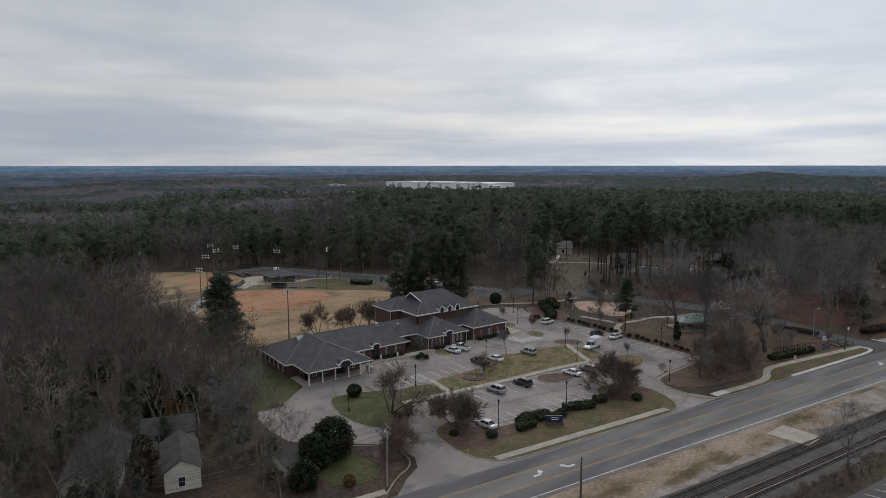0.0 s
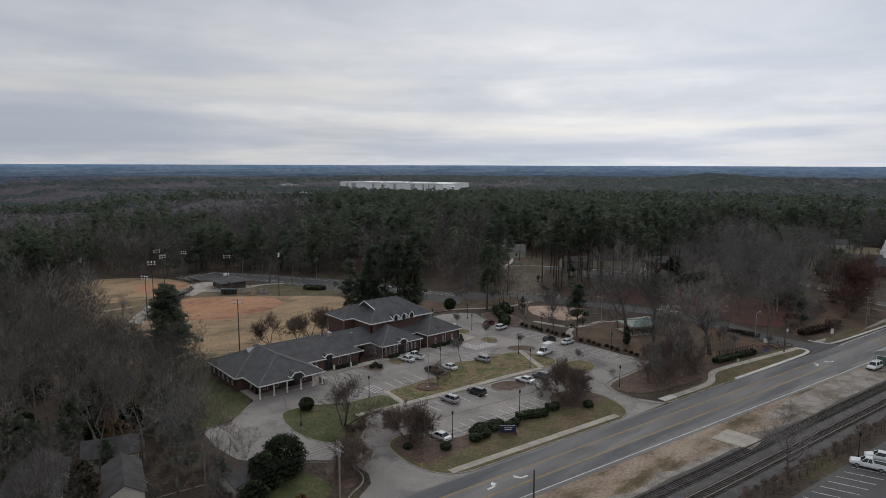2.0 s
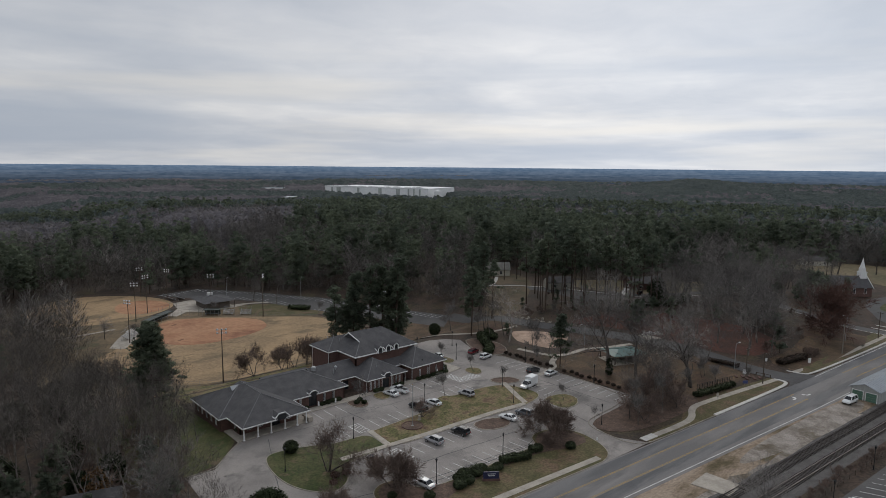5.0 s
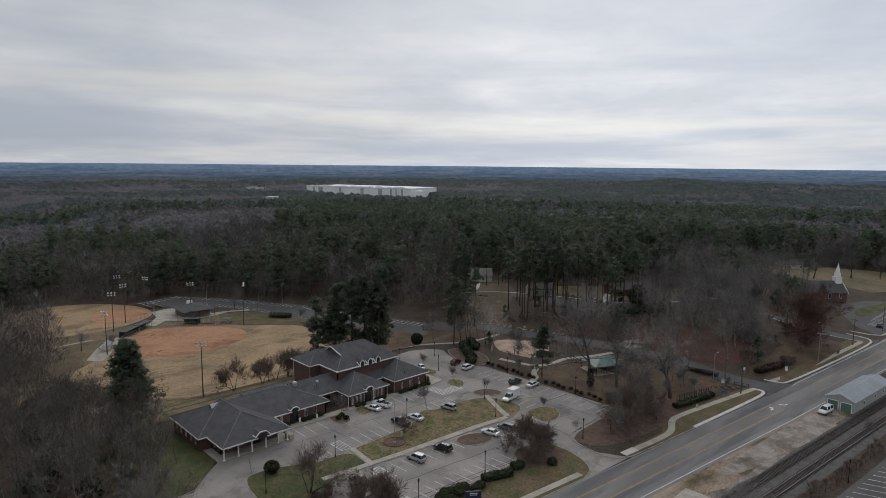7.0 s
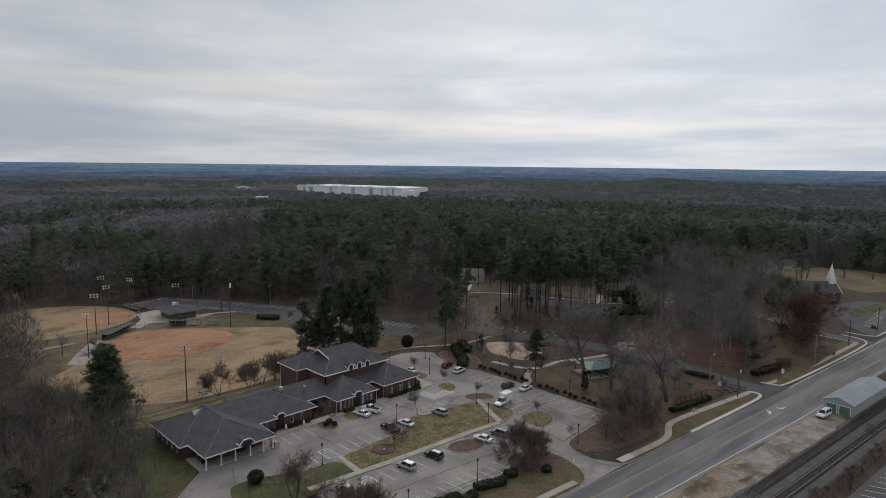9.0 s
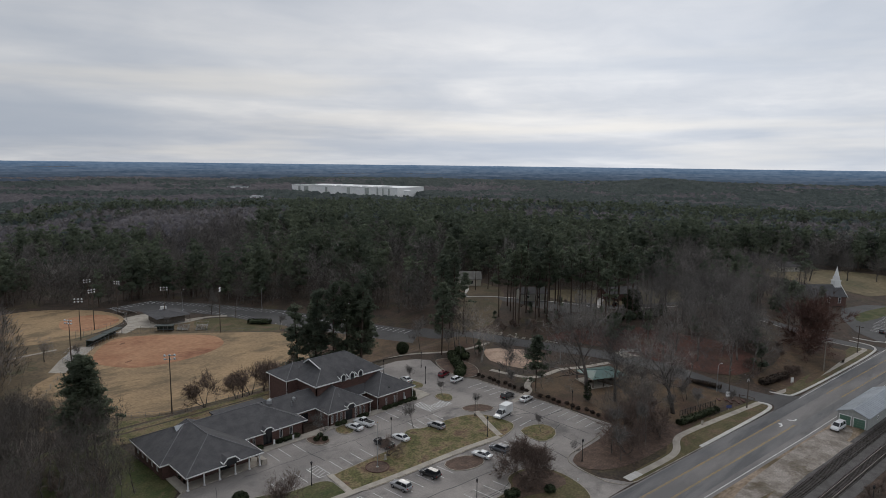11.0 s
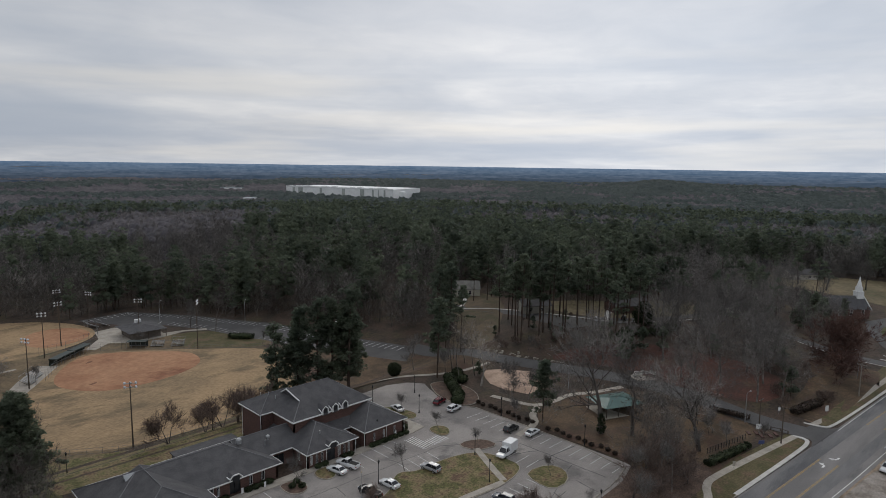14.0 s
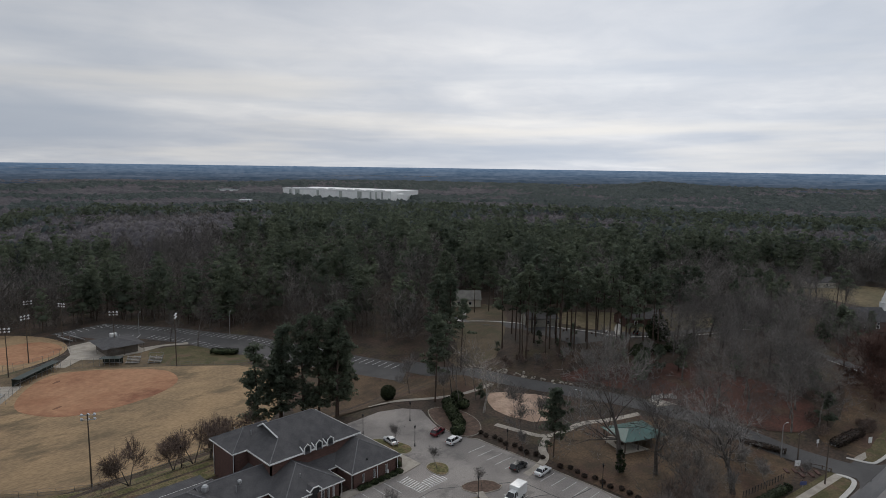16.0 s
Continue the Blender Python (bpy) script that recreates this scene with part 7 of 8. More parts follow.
# ---- shrubs and hedges
def shrub(name, label, x, y, rx, ry, h, mat=None, n=260, leaf=0.17, box_like=False, z=0.12, turn=0.0):
    r = rng(int(x * 31 + y * 17) % 9973)
    t = thing(name, label, "hedge" if box_like else "shrub", (x, y, ground_z(x, y) + z), turn)
    bm = bmesh.new()
    bmesh.ops.create_icosphere(bm, subdivisions=2, radius=1.0)
    for v in bm.verts:
        c = v.co.copy()
        if box_like:
            k = 0.8 / max(abs(c.x), abs(c.y), abs(c.z), 0.45)
            c = c * min(k, 1.35)
        w = 1 + 0.1 * noise.noise(c * 2.3 + Vector((x, y, 0)))
        v.co = Vector((c.x * rx * 0.92 * w, c.y * ry * 0.92 * w, h * 0.5 + c.z * h * 0.47 * w))
        v.co.z = max(v.co.z, 0)
    part("mass", bm, mat or BUSH, t, "dense inner leaves")
    d = r.normal(size=(n, 3))
    d /= np.linalg.norm(d, axis=1, keepdims=True)
    if box_like:
        d *= np.minimum(0.85 / np.abs(d).max(1, keepdims=True), 1.3)
    cen = d * [rx, ry, h * 0.5] + [0, 0, h * 0.5]
    cen[:, 2] = np.maximum(cen[:, 2], 0.06)
    link_mesh("leaves", mesh_np("leaves", *leaf_clumps(cen, np.full(n, 0.14), 5, leaf, r, 1.0)), mat or BUSH, t)
    return t


shrub("round_bush", "clipped round dark green bush on the island", 86.6, 131.0, 1.45, 1.45, 2.4, n=420)
for x, y, s in ((103.0, 98.0, 1.15), (105.3, 98.2, 1.15), (108.6, 99.2, 1.1), (110.6, 99.9, 1.0), (106.4, 100.4, 1.2), (104.8, 100.2, 1.0), (111.8, 97.9, 0.95), (113.5, 98.3, 0.95), (131.8, 94.6, 1.0), (96.5, 98.9, 0.9), (91.6, 103.4, 0.7)):
    shrub("clipped_bush", "low clipped evergreen bush on the bank", x, y, 1.1 * s, 1.0 * s, 1.25 * s)
shrub("clipped_hedge", "long clipped evergreen hedge beside the car park", 118.7, 98.4, 3.8, 0.95, 1.5, n=700, box_like=True, turn=-20)
shrub("clipped_hedge", "low clipped hedge beside the car park", 108.2, 100.4, 2.6, 0.85, 1.25, n=360, box_like=True, turn=RA)
shrub("clipped_hedge", "short clipped block of evergreen hedge", 125.0, 98.4, 1.5, 0.95, 1.4, n=300, box_like=True, turn=-12)
shrub("clipped_hedge", "long clipped hedge along the side lawn", 188.4, 90.2, 9.4, 1.0, 1.35, n=1100, box_like=True, turn=-10)
DARKTHICKET = material("dark_winter_hedge", (0.062, 0.042, 0.032), (0.034, 0.026, 0.02), scale=0.8, fine=0.3, island=0.4)
shrub("dark_hedge", "long dark leafless hedge behind the pavement", 231, 86.0, 7.6, 1.3, 1.7, mat=DARKTHICKET, n=900, box_like=True, turn=-12)
for x, y in ((241.4, 84.9), (242.8, 83.6), (243.8, 85.2), (242.4, 86), (244.6, 84), (240.2, 83.8)):
    plant(SCRUB, x, y, tree_rng.uniform(0.75, 1.0), "rounded brown thicket beside the verge", r=tree_rng, group="verge thicket")
shrub("dark_hedge", "dark low hedge beside the side street", 211.3, 98.6, 0.8, 5.5, 1.1, mat=DARKTHICKET, n=500, box_like=True, turn=6)
shrub("oval_hedge", "oval dark hedge beside the far car park", 165.4, 270, 5.6, 2.0, 2.0, n=700, box_like=True, turn=-48)
shrub("cedar", "rounded dark cedar behind the building", 171, 183, 2.0, 2.0, 4.0, n=600, leaf=0.22)
for x in (120.0, 121.6, 126.6, 128.2, 134.4, 136.0, 137.7, 139.4, 141.0, 142.6, 144.2, 98.6, 100.2, 104.9, 106.4, 108.0, 109.4):
    deep = 149.2 if x < 112 else 147.9
    shrub("foundation_shrub", "low dark shrub against the brick wall", x, deep - 0.3, 0.8, 0.6, 0.9, n=120)
for x, y in ((145.6, 150), (145.8, 151.6), (145.8, 153.4), (113.0, 169.6), (114.2, 168.2), (114.8, 166.4), (84.0, 148.2), (83.0, 147.4), (113.2, 143.2), (111.8, 144.4), (113.4, 145.4)):
    k = 0.62 if y < 146 else 1.0
    shrub("foundation_shrub", "dark rounded shrub beside the building", x, y, 1.0 * k, 0.9 * k, 1.3 * k, n=150)
for k in range(22):
    shrub("border_shrub", "small dark shrub along the car park edge", 171.4 + 0.5 * math.sin(k * 2.1), 104 + 2.0 * k + (3 if k > 11 else 0), 0.5, 0.5, 0.7, mat=DARKTHICKET, n=80, z=0.05)
for x, y, s in ((88, 116.4, 0.9), (90.2, 116.0, 0.8), (86.4, 114.4, 0.7), (91.6, 118.2, 0.7)):
    shrub("bare_low_shrub", "low dark shrub under the island tree", x, y, s, s, 0.9 * s, n=110, mat=REDTWIG)
for k in range(9):
    shrub("dark_shrub", "dark evergreen shrub at the wood's edge", 246 + 3.1 * k, 148.5 - 1.2 * k + 2 * math.sin(k), 2.2, 2.0, 2.6 + (k % 3) * 0.7, n=220, leaf=0.3, z=0)
for x, y in ((176, 164), (178, 166.5), (180, 163), (183, 168), (172, 158), (174, 161), (170, 155), (167, 152.5)):
    shrub("edge_shrub", "scrubby evergreen bush beside the back drive", x, y, 1.8, 1.6, 2.4, n=220, leaf=0.24, z=0)


def evergreen(name, label, x, y, width, h, mat, n, leaf, seed):
    """A leafy tree that is clothed to the ground."""
    r = rng(seed)
    t = thing(name, label, "tree", (x, y, ground_z(x, y)))
    link_mesh("trunk", mesh_np("trunk", *limb_mesh([(0, 0, -0.2, 0, 0, h * 0.8, 0.25, 0.05)], 7)), BARK, t)
    k = n // 14
    u = r.random(k)
    a = r.uniform(0, 2 * math.pi, k)
    z = h * (0.06 + 0.9 * u)
    rad = width * np.sqrt(np.clip(np.sin(np.pi * np.clip(0.16 + 0.84 * u, 0, 1)), 0, 1)) * r.uniform(0.55, 1.05, k)
    cen = np.stack([rad * np.cos(a), rad * np.sin(a), z], -1)
    link_mesh("crown", mesh_np("crown", *leaf_clumps(cen, np.full(k, width * 0.24), 14, leaf, r, 0.8)), mat, t)
    return t


evergreen("magnolia", "dense dark evergreen magnolia beside the drive", 70.8, 109.2, 3.3, 6.6, EVERGREEN, 7000, 0.23, 3)
evergreen("magnolia", "dark evergreen tree beside the cottage", 66.4, 107.0, 2.6, 5.6, EVERGREEN, 4000, 0.26, 4)
evergreen("holly", "dark holly beside the house wall", 62.4, 101.8, 2.2, 4.4, EVERGREEN, 2500, 0.24, 5)
evergreen("cedar_tree", "brownish cedar between the cottages", 43.4, 116.0, 2.0, 8.6, material("brown_cedar", (0.06, 0.045, 0.02), (0.04, 0.034, 0.016), scale=0.6, fine=0.3, island=0.4), 2800, 0.24, 6)
evergreen("dry_oak", "small oak holding orange dry leaves", 68.4, 98.8, 0.9, 1.7, OAKLEAF, 700, 0.2, 7)
evergreen("dry_oak", "small oak holding brown dry leaves", 52, 136, 2.4, 6.5, OAKLEAF, 1400, 0.2, 8)
evergreen("ivy", "dark green ivy clothing an oak trunk", 178.4, 116.0, 1.0, 5.2, EVERGREEN, 1600, 0.2, 11)
evergreen("cedar_tree", "dark cedar in the wood", 57, 196, 3.4, 11, EVERGREEN, 4000, 0.4, 9)
evergreen("cedar_tree", "dark cedar behind the park", 268, 152, 3.6, 9, EVERGREEN, 3500, 0.4, 10)

for k, (x, y, h) in enumerate(((40, 150, 8), (52, 158, 7), (34, 166, 9), (58, 172, 7), (46, 180, 9), (28, 142, 7), (56, 142, 6), (38, 190, 10), (50, 140, 5), (20, 160, 8))):
    evergreen("wood_evergreen", "dark evergreen in the leafless wood", x, y, h * 0.36, h, EVERGREEN, 1800, 0.34, 20 + k)

# ---- vehicles
TYRE = plain("tyre_rubber", (0.012, 0.012, 0.012), 0.8)
RIM = plain("alloy_rim", (0.4, 0.4, 0.41), 0.35, 0.7)
HEADL = plain("headlight_glass", (0.6, 0.62, 0.64), 0.1)
TAILL = plain("tail_light_red", (0.28, 0.01, 0.01), 0.2)
PAINTS = {k: plain(k + "_car_paint", c, 0.25, 0.0, 0.5, 0.6) for k, c in {"white": (0.74, 0.75, 0.75), "silver": (0.36, 0.36, 0.37), "black": (0.012, 0.013, 0.015), "grey": (0.085, 0.095, 0.11), "maroon": (0.03, 0.012, 0.016), "red": (0.14, 0.012, 0.02), "dark": (0.02, 0.022, 0.024)}.items()}


def loft(stations):
    """A body from stations along x: (x, low, belt, half width, half width at belt)."""
    bm = bmesh.new()
    rings = []
    for x, lo, belt, w, wb in stations:
        mid = lo + (belt - lo) * 0.55
        ring = [(x, -w * 0.9, lo), (x, -w, lo + (mid - lo) * 0.5), (x, -w, mid), (x, -wb, belt), (x, -wb * 0.5, belt + 0.035), (x, wb * 0.5, belt + 0.035), (x, wb, belt), (x, w, mid), (x, w, lo + (mid - lo) * 0.5), (x, w * 0.9, lo)]
        rings.append([bm.verts.new(c) for c in ring])
    n = len(rings[0])
    for a, b in zip(rings, rings[1:]):
        for k in range(n):
            bm.faces.new((a[k], a[(k + 1) % n], b[(k + 1) % n], b[k]))
    bm.faces.new(rings[0])
    bm.faces.new(rings[-1][::-1])
    return bm


def vehicle(kind, paint, x, y, turn, label, z=None):
    """kind: sedan, suv, pickup, van or box_truck. It faces along +x before it is turned."""
    name = {"sedan": "sedan_car", "suv": "suv_car", "pickup": "pickup_truck", "van": "van", "box_truck": "box_truck"}[kind]
    t = thing(name, label, "truck" if kind in ("pickup", "box_truck") else "car", (x, y, (ground_z(x, y) if z is None else z) + 0.04), turn, group="parked vehicles")
    col = PAINTS[paint]
    L, W, H, belt, hood = {"sedan": (4.75, 0.91, 1.45, 0.93, 0.86), "suv": (4.65, 0.93, 1.7, 1.06, 0.98), "pickup": (5.6, 0.99, 1.85, 1.12, 1.1), "van": (5.0, 0.98, 1.95, 1.15, 1.05), "box_truck": (6.2, 1.02, 2.1, 1.2, 1.1)}[kind]
    h = L / 2
    tail = belt - (0.02 if kind != "sedan" else 0.0)
    low = 0.26 if kind == "sedan" else 0.34
    part("body", loft([(-h, low + 0.2, tail - 0.12, W * 0.8, W * 0.72), (-h + 0.12, low + 0.05, tail, W * 0.96, W * 0.84), (-h * 0.6, low, belt, W, W * 0.88), (0, low, belt, W, W * 0.88), (h * 0.38, low, belt - 0.01, W, W * 0.87),
                       (h * 0.62, low, hood, W * 0.99, W * 0.84), (h - 0.2, low + 0.05, hood - 0.14, W * 0.94, W * 0.76), (h, low + 0.16, hood - 0.32, W * 0.78, W * 0.66)]), col, t, smooth_shade=False)
    base0, base1, top0, top1 = {"sedan": (-h * 0.74, h * 0.42, -h * 0.42, h * 0.1), "suv": (-h * 0.93, h * 0.44, -h * 0.8, h * 0.12), "pickup": (-h * 0.18, h * 0.46, -h * 0.12, h * 0.2), "van": (-h * 0.95, h * 0.52, -h * 0.92, h * 0.24), "box_truck": (h * 0.0, h * 0.6, h * 0.02, h * 0.38)}[kind]
    wb, wt = W * 0.86, W * 0.66
    bm = bmesh.new()
    lo_ = [bm.verts.new(c) for c in ((base0, -wb, belt), (base1, -wb, belt), (base1, wb, belt), (base0, wb, belt))]
    hi_ = [bm.verts.new(c) for c in ((top0, -wt, H - 0.05), (top1, -wt, H - 0.05), (top1, wt, H - 0.05), (top0, wt, H - 0.05))]
    for i in range(4):
        bm.faces.new((lo_[i], lo_[(i + 1) % 4], hi_[(i + 1) % 4], hi_[i]))
    bm.faces.new(hi_)
    bm.faces.new(lo_[::-1])
    part("cabin_glass", bm, GLASS, t, "dark tinted windows")
    bm = bmesh.new()
    vs = [bm.verts.new(c) for c in ((top0 - 0.08, -wt - 0.03, H - 0.08), (top1 + 0.1, -wt - 0.03, H - 0.08), (top1 + 0.1, wt + 0.03, H - 0.08), (top0 - 0.08, wt + 0.03, H - 0.08))]
    us = [bm.verts.new(c) for c in ((top0, -wt * 0.85, H), (top1 - 0.05, -wt * 0.85, H), (top1 - 0.05, wt * 0.85, H), (top0, wt * 0.85, H))]
    for i in range(4):
        bm.faces.new((vs[i], vs[(i + 1) % 4], us[(i + 1) % 4], us[i]))
    bm.faces.new(us)
    bm.faces.new(vs[::-1])
    part("roof", bm, col, t)
    mid0, mid1 = (base0 + base1) / 2, (top0 + top1) / 2
    for s in (-1, 1):
        for a, b in ((base0 + 0.03, top0), (mid0 - 0.1, mid1 - 0.05), (base1 - 0.03, top1)):
            bm = bmesh.new()
            tube(bm, [(a, s * (wb + 0.005), belt), (b, s * (wt + 0.012), H - 0.05)], 0.045 if kind != "van" else 0.08, 4)
            part("pillar", bm, col, t)
        bm = bmesh.new()
        box(bm, h - 0.36, h - 0.02, s * W * 0.62 - 0.17, s * W * 0.62 + 0.17, hood - 0.36, hood - 0.2)
        part("headlight", bm, HEADL, t)
        bm = bmesh.new()
        box(bm, -h - 0.01, -h + 0.14, s * W * 0.72 - 0.12, s * W * 0.72 + 0.12, tail - 0.3, tail - 0.1)
        part("tail_light", bm, TAILL, t)
        bm = bmesh.new()
        box(bm, base1 - 0.3, base1 - 0.12, s * (W + 0.08) - 0.09, s * (W + 0.08) + 0.09, belt, belt + 0.14)
        part("wing_mirror", bm, col, t)
        for wx in (-h * 0.58, h * 0.6):
            rad = 0.33 if kind == "sedan" else 0.38
            bm = bmesh.new()
            tube(bm, [(wx, s * (W - 0.2), rad - 0.03), (wx, s * (W + 0.015), rad - 0.03)], rad, 16)
            tyre = part("wheel", bm, TYRE, t)
            bm = bmesh.new()
            tube(bm, [(wx, s * (W - 0.02), rad - 0.03), (wx, s * (W + 0.025), rad - 0.03)], rad * 0.6, 12)
            part("rim", bm, RIM, tyre)
    if kind == "pickup":
        # a flat black sheet paints the shade inside the load bed
        bm = bmesh.new()
        box(bm, -h + 0.16, base0 - 0.1, -W * 0.74, W * 0.74, belt + 0.03, belt + 0.05)
        part("bed_dark_sheet", bm, TYRE, t, "flat black sheet for the shaded load bed")
        bm = bmesh.new()
        for s in (-1, 1):
            box(bm, -h + 0.1, base0 - 0.05, s * W * 0.83 - 0.06, s * W * 0.83 + 0.06, belt - 0.05, belt + 0.13)
        box(bm, -h + 0.04, -h + 0.14, -W * 0.85, W * 0.85, belt - 0.05, belt + 0.13)
        part("bed_rail", bm, col, t)
    if kind == "box_truck":
        bm = bmesh.new()
        box(bm, -h + 0.05, h * 0.06, -1.08, 1.08, 0.75, 2.85)
        bmesh.ops.bevel(bm, geom=bm.edges[:], offset=0.06, segments=2, affect="EDGES")
        part("cargo_box", bm, col, t, "white cargo box")
    return t


for kind, paint, x, y, turn, label in (
        ("suv", "silver", 111.9, 115.4, 97, "silver suv parked in the lower lot"), ("suv", "black", 119.3, 115.0, 97, "black suv parked in the lower lot"),
        ("sedan", "white", 133.2, 113.4, 99, "white sedan parked beside the mulch bed"), ("suv", "grey", 138.0, 112.6, 97, "dark grey suv parked in the lower lot"),
        ("suv", "silver", 136.4, 130.9, 97, "pale silver suv parked in the upper lot"), ("sedan", "white", 126.0, 131.8, 95, "white sedan parked below the median tree"),
        ("pickup", "dark", 121.2, 131.9, 92, "dark pickup truck half hidden by a tree"), ("pickup", "white", 124.9, 144.0, 102, "white pickup truck at the front walk"),
        ("sedan", "white", 121.8, 143.6, 100, "white hatchback at the front walk"), ("box_truck", "white", 153.4, 124.5, 188, "white box truck parked in the lot"),
        ("sedan", "white", 166.0, 127.0, 5, "white sedan parked beside the park path"), ("suv", "dark", 163.9, 131.7, 3, "dark suv parked beside the park"),
        ("suv", "white", 163.0, 149.9, 8, "white suv parked in the north corner"), ("suv", "red", 163.6, 155.8, 15, "dark red suv parked in the north corner"),
        ("sedan", "white", 152.4, 160.0, 80, "white car behind the building"), ("sedan", "maroon", 97.4, 116.2, 95, "dark maroon car under the crepe myrtle"),
        ("sedan", "white", 98.6, 103.0, 97, "white sedan parked in the lower row"), ("van", "white", 206.6, 64.0, 172, "white van parked before the metal shed"),
        ("pickup", "white", 145.9, 48.4, 104, "white pickup truck beyond the railway"), ("suv", "white", 150.3, 48.0, 104, "white suv beyond the railway"),
        ("suv", "white", 260.7, 167.4, 20, "white car on the street behind the pines"), ("suv", "dark", 270, 161, 20, "dark car on the street behind the pines"),
        ("sedan", "dark", 322, 76.5, 10, "dark car at the church car park"), ("sedan", "white", 190, 244, 30, "white car in the far car park"), ("sedan", "silver", 186, 256, 30, "silver car in the far car park")):
    vehicle(kind, paint, x, y, turn, label)

# ---- the ball fields
CHAIN = plain("chain_link_rail", (0.2, 0.2, 0.2), 0.5, 0.5)


def chain_fence(points, h, label, gap=3.0):
    t = thing("chain_link_fence", label, "fence")
    for p, q in zip(points, points[1:]):
        p, q = Vector(p), Vector(q)
        n = max(1, round((q - p).length / gap))
        for i in range(n):
            c = p.lerp(q, i / n)
            z = ground_z(c.x, c.y)
            bm = bmesh.new()
            tube(bm, [(c.x, c.y, z - 0.1), (c.x, c.y, z + h)], 0.04, 5)
            part("post", bm, CHAIN, t)
        for f in (0.04, 0.5, 1.0):
            bm = bmesh.new()
            tube(bm, [(*c, ground_z(c.x, c.y) + h * f) for c in (p.lerp(q, k / 6) for k in range(7))], 0.025, 4)
            part("rail", bm, CHAIN, t)
    return t


chain_fence([(79, 214), (88, 204), (100, 196.6), (116, 196.8), (132, 198), (150, 202.6)], 1.4, "chain-link fence below the grass bank", 4)
chain_fence([(150, 202.6), (163, 228), (169, 250.5), (148, 267.6), (141, 272.8)], 1.4, "chain-link fence along the outfield", 4)
chain_fence([(78, 214), (75.5, 230), (88, 256)], 1.4, "chain-link fence along the west outfield", 4)
chain_fence([(97, 266), (104, 279), (116.5, 290), (126, 286), (140, 274)], 3.2, "tall chain-link backstop behind home plate", 3)
chain_fence([(102, 297), (114, 300), (125, 310), (129, 326)], 3.0, "tall chain-link backstop of the second field", 3)
DARKGREEN = plain("dark_green_paint", (0.018, 0.035, 0.03), 0.5)


def dugout(x, y, turn, length, label):
    t = thing("dugout", label, "dugout", (x, y, ground_z(x, y)), turn)
    bm = bmesh.new()
    box(bm, -length / 2, length / 2, -1.4, 1.6, 2.3, 2.45)
    part("roof", bm, DARKGREEN, t)
    bm = bmesh.new()
    box(bm, -length / 2 + 0.1, length / 2 - 0.1, 1.3, 1.5, 0, 2.3)
    part("back_wall", bm, DARKGREEN, t)
    for k in range(5):
        bm = bmesh.new()
        xx = -length / 2 + 0.15 + (length - 0.3) * k / 4
        tube(bm, [(xx, -1.25, 0), (xx, -1.25, 2.3)], 0.05, 6)
        part("post", bm, GALV, t)
    bm = bmesh.new()
    box(bm, -length / 2 + 0.4, length / 2 - 0.4, 0.6, 1.0, 0.4, 0.47)
    part("bench", bm, GALV, t)


dugout(106.2, 284.0, 43, 10, "dark green dugout beside the infield")
dugout(113.4, 290.6, 40, 9, "dark green dugout beside the infield")
dugout(131.2, 284.8, -40, 7, "dark green dugout below the bleachers")


def bleachers(x, y, turn, length, rows):
    t = thing("bleachers", "aluminium bleachers beside the ball field", "bleachers", (x, y, ground_z(x, y) + 0.08), turn, group="bleachers")
    for k in range(rows):
        bm = bmesh.new()
        box(bm, -length / 2, length / 2, k * 0.65, k * 0.65 + 0.3, 0.4 + k * 0.32, 0.46 + k * 0.32)
        part("seat_plank", bm, GALV, t)
        bm = bmesh.new()
        box(bm, -length / 2, length / 2, k * 0.65 + 0.32, k * 0.65 + 0.6, 0.12 + k * 0.32, 0.16 + k * 0.32)
        part("foot_plank", bm, DARKMETAL, t)
    for s in (-1, 0, 1):
        bm = bmesh.new()
        xx = s * (length / 2 - 0.3)
        tube(bm, [(xx, 0, 0), (xx, 0, 0.4), (xx, rows * 0.65, 0.4 + rows * 0.32), (xx, rows * 0.65, 0)], 0.04, 5)
        part("support", bm, GALV, t)
    bm = bmesh.new()
    zz = 0.4 + rows * 0.32
    tube(bm, [(-length / 2, rows * 0.65, zz), (-length / 2, rows * 0.65, zz + 1), (length / 2, rows * 0.65, zz + 1), (length / 2, rows * 0.65, zz)], 0.035, 5)
    part("guard_rail", bm, GALV, t)


for x, y, turn, ln in ((136.6, 280.4, -35, 4.6), (142.4, 275.8, -35, 4.6), (94, 266, 55, 5), (96.8, 271.6, 55, 5), (129, 327, 100, 6), (133, 326, 100, 6)):
    bleachers(x, y, turn, ln, 5)

stand_house = thing("concession_stand", "low concession building with a wide dark hipped roof", "building", (0, 0, -6.45))
bm, ridge = hip_roof(131.0, 145.5, 292.5, 309.5, 3.3, 0.24, "y")
part("roof", bm, SHINGLE, stand_house)
bm = bmesh.new()
box(bm, 133, 143.5, 294.5, 307.5, 0, 3.3)
part("wall", bm, material("tan_block", (0.16, 0.14, 0.12), (0.12, 0.105, 0.09), scale=1.0, fine=0.15), stand_house)
for x, y in ((131.4, 293), (138.2, 292.9), (145.1, 293), (145.1, 301), (145.1, 309), (131.4, 301)):
    bm = bmesh.new()
    tube(bm, [(x, y, 0), (x, y, 3.3)], 0.09, 6)
    part("post", bm, WOODPOLE, stand_house)
bm = bmesh.new()
box(bm, 137.0, 139.2, 303.0, 304.6, 4.6, 6.0)
part("roof_box", bm, TRIM, stand_house, "white box on the roof")
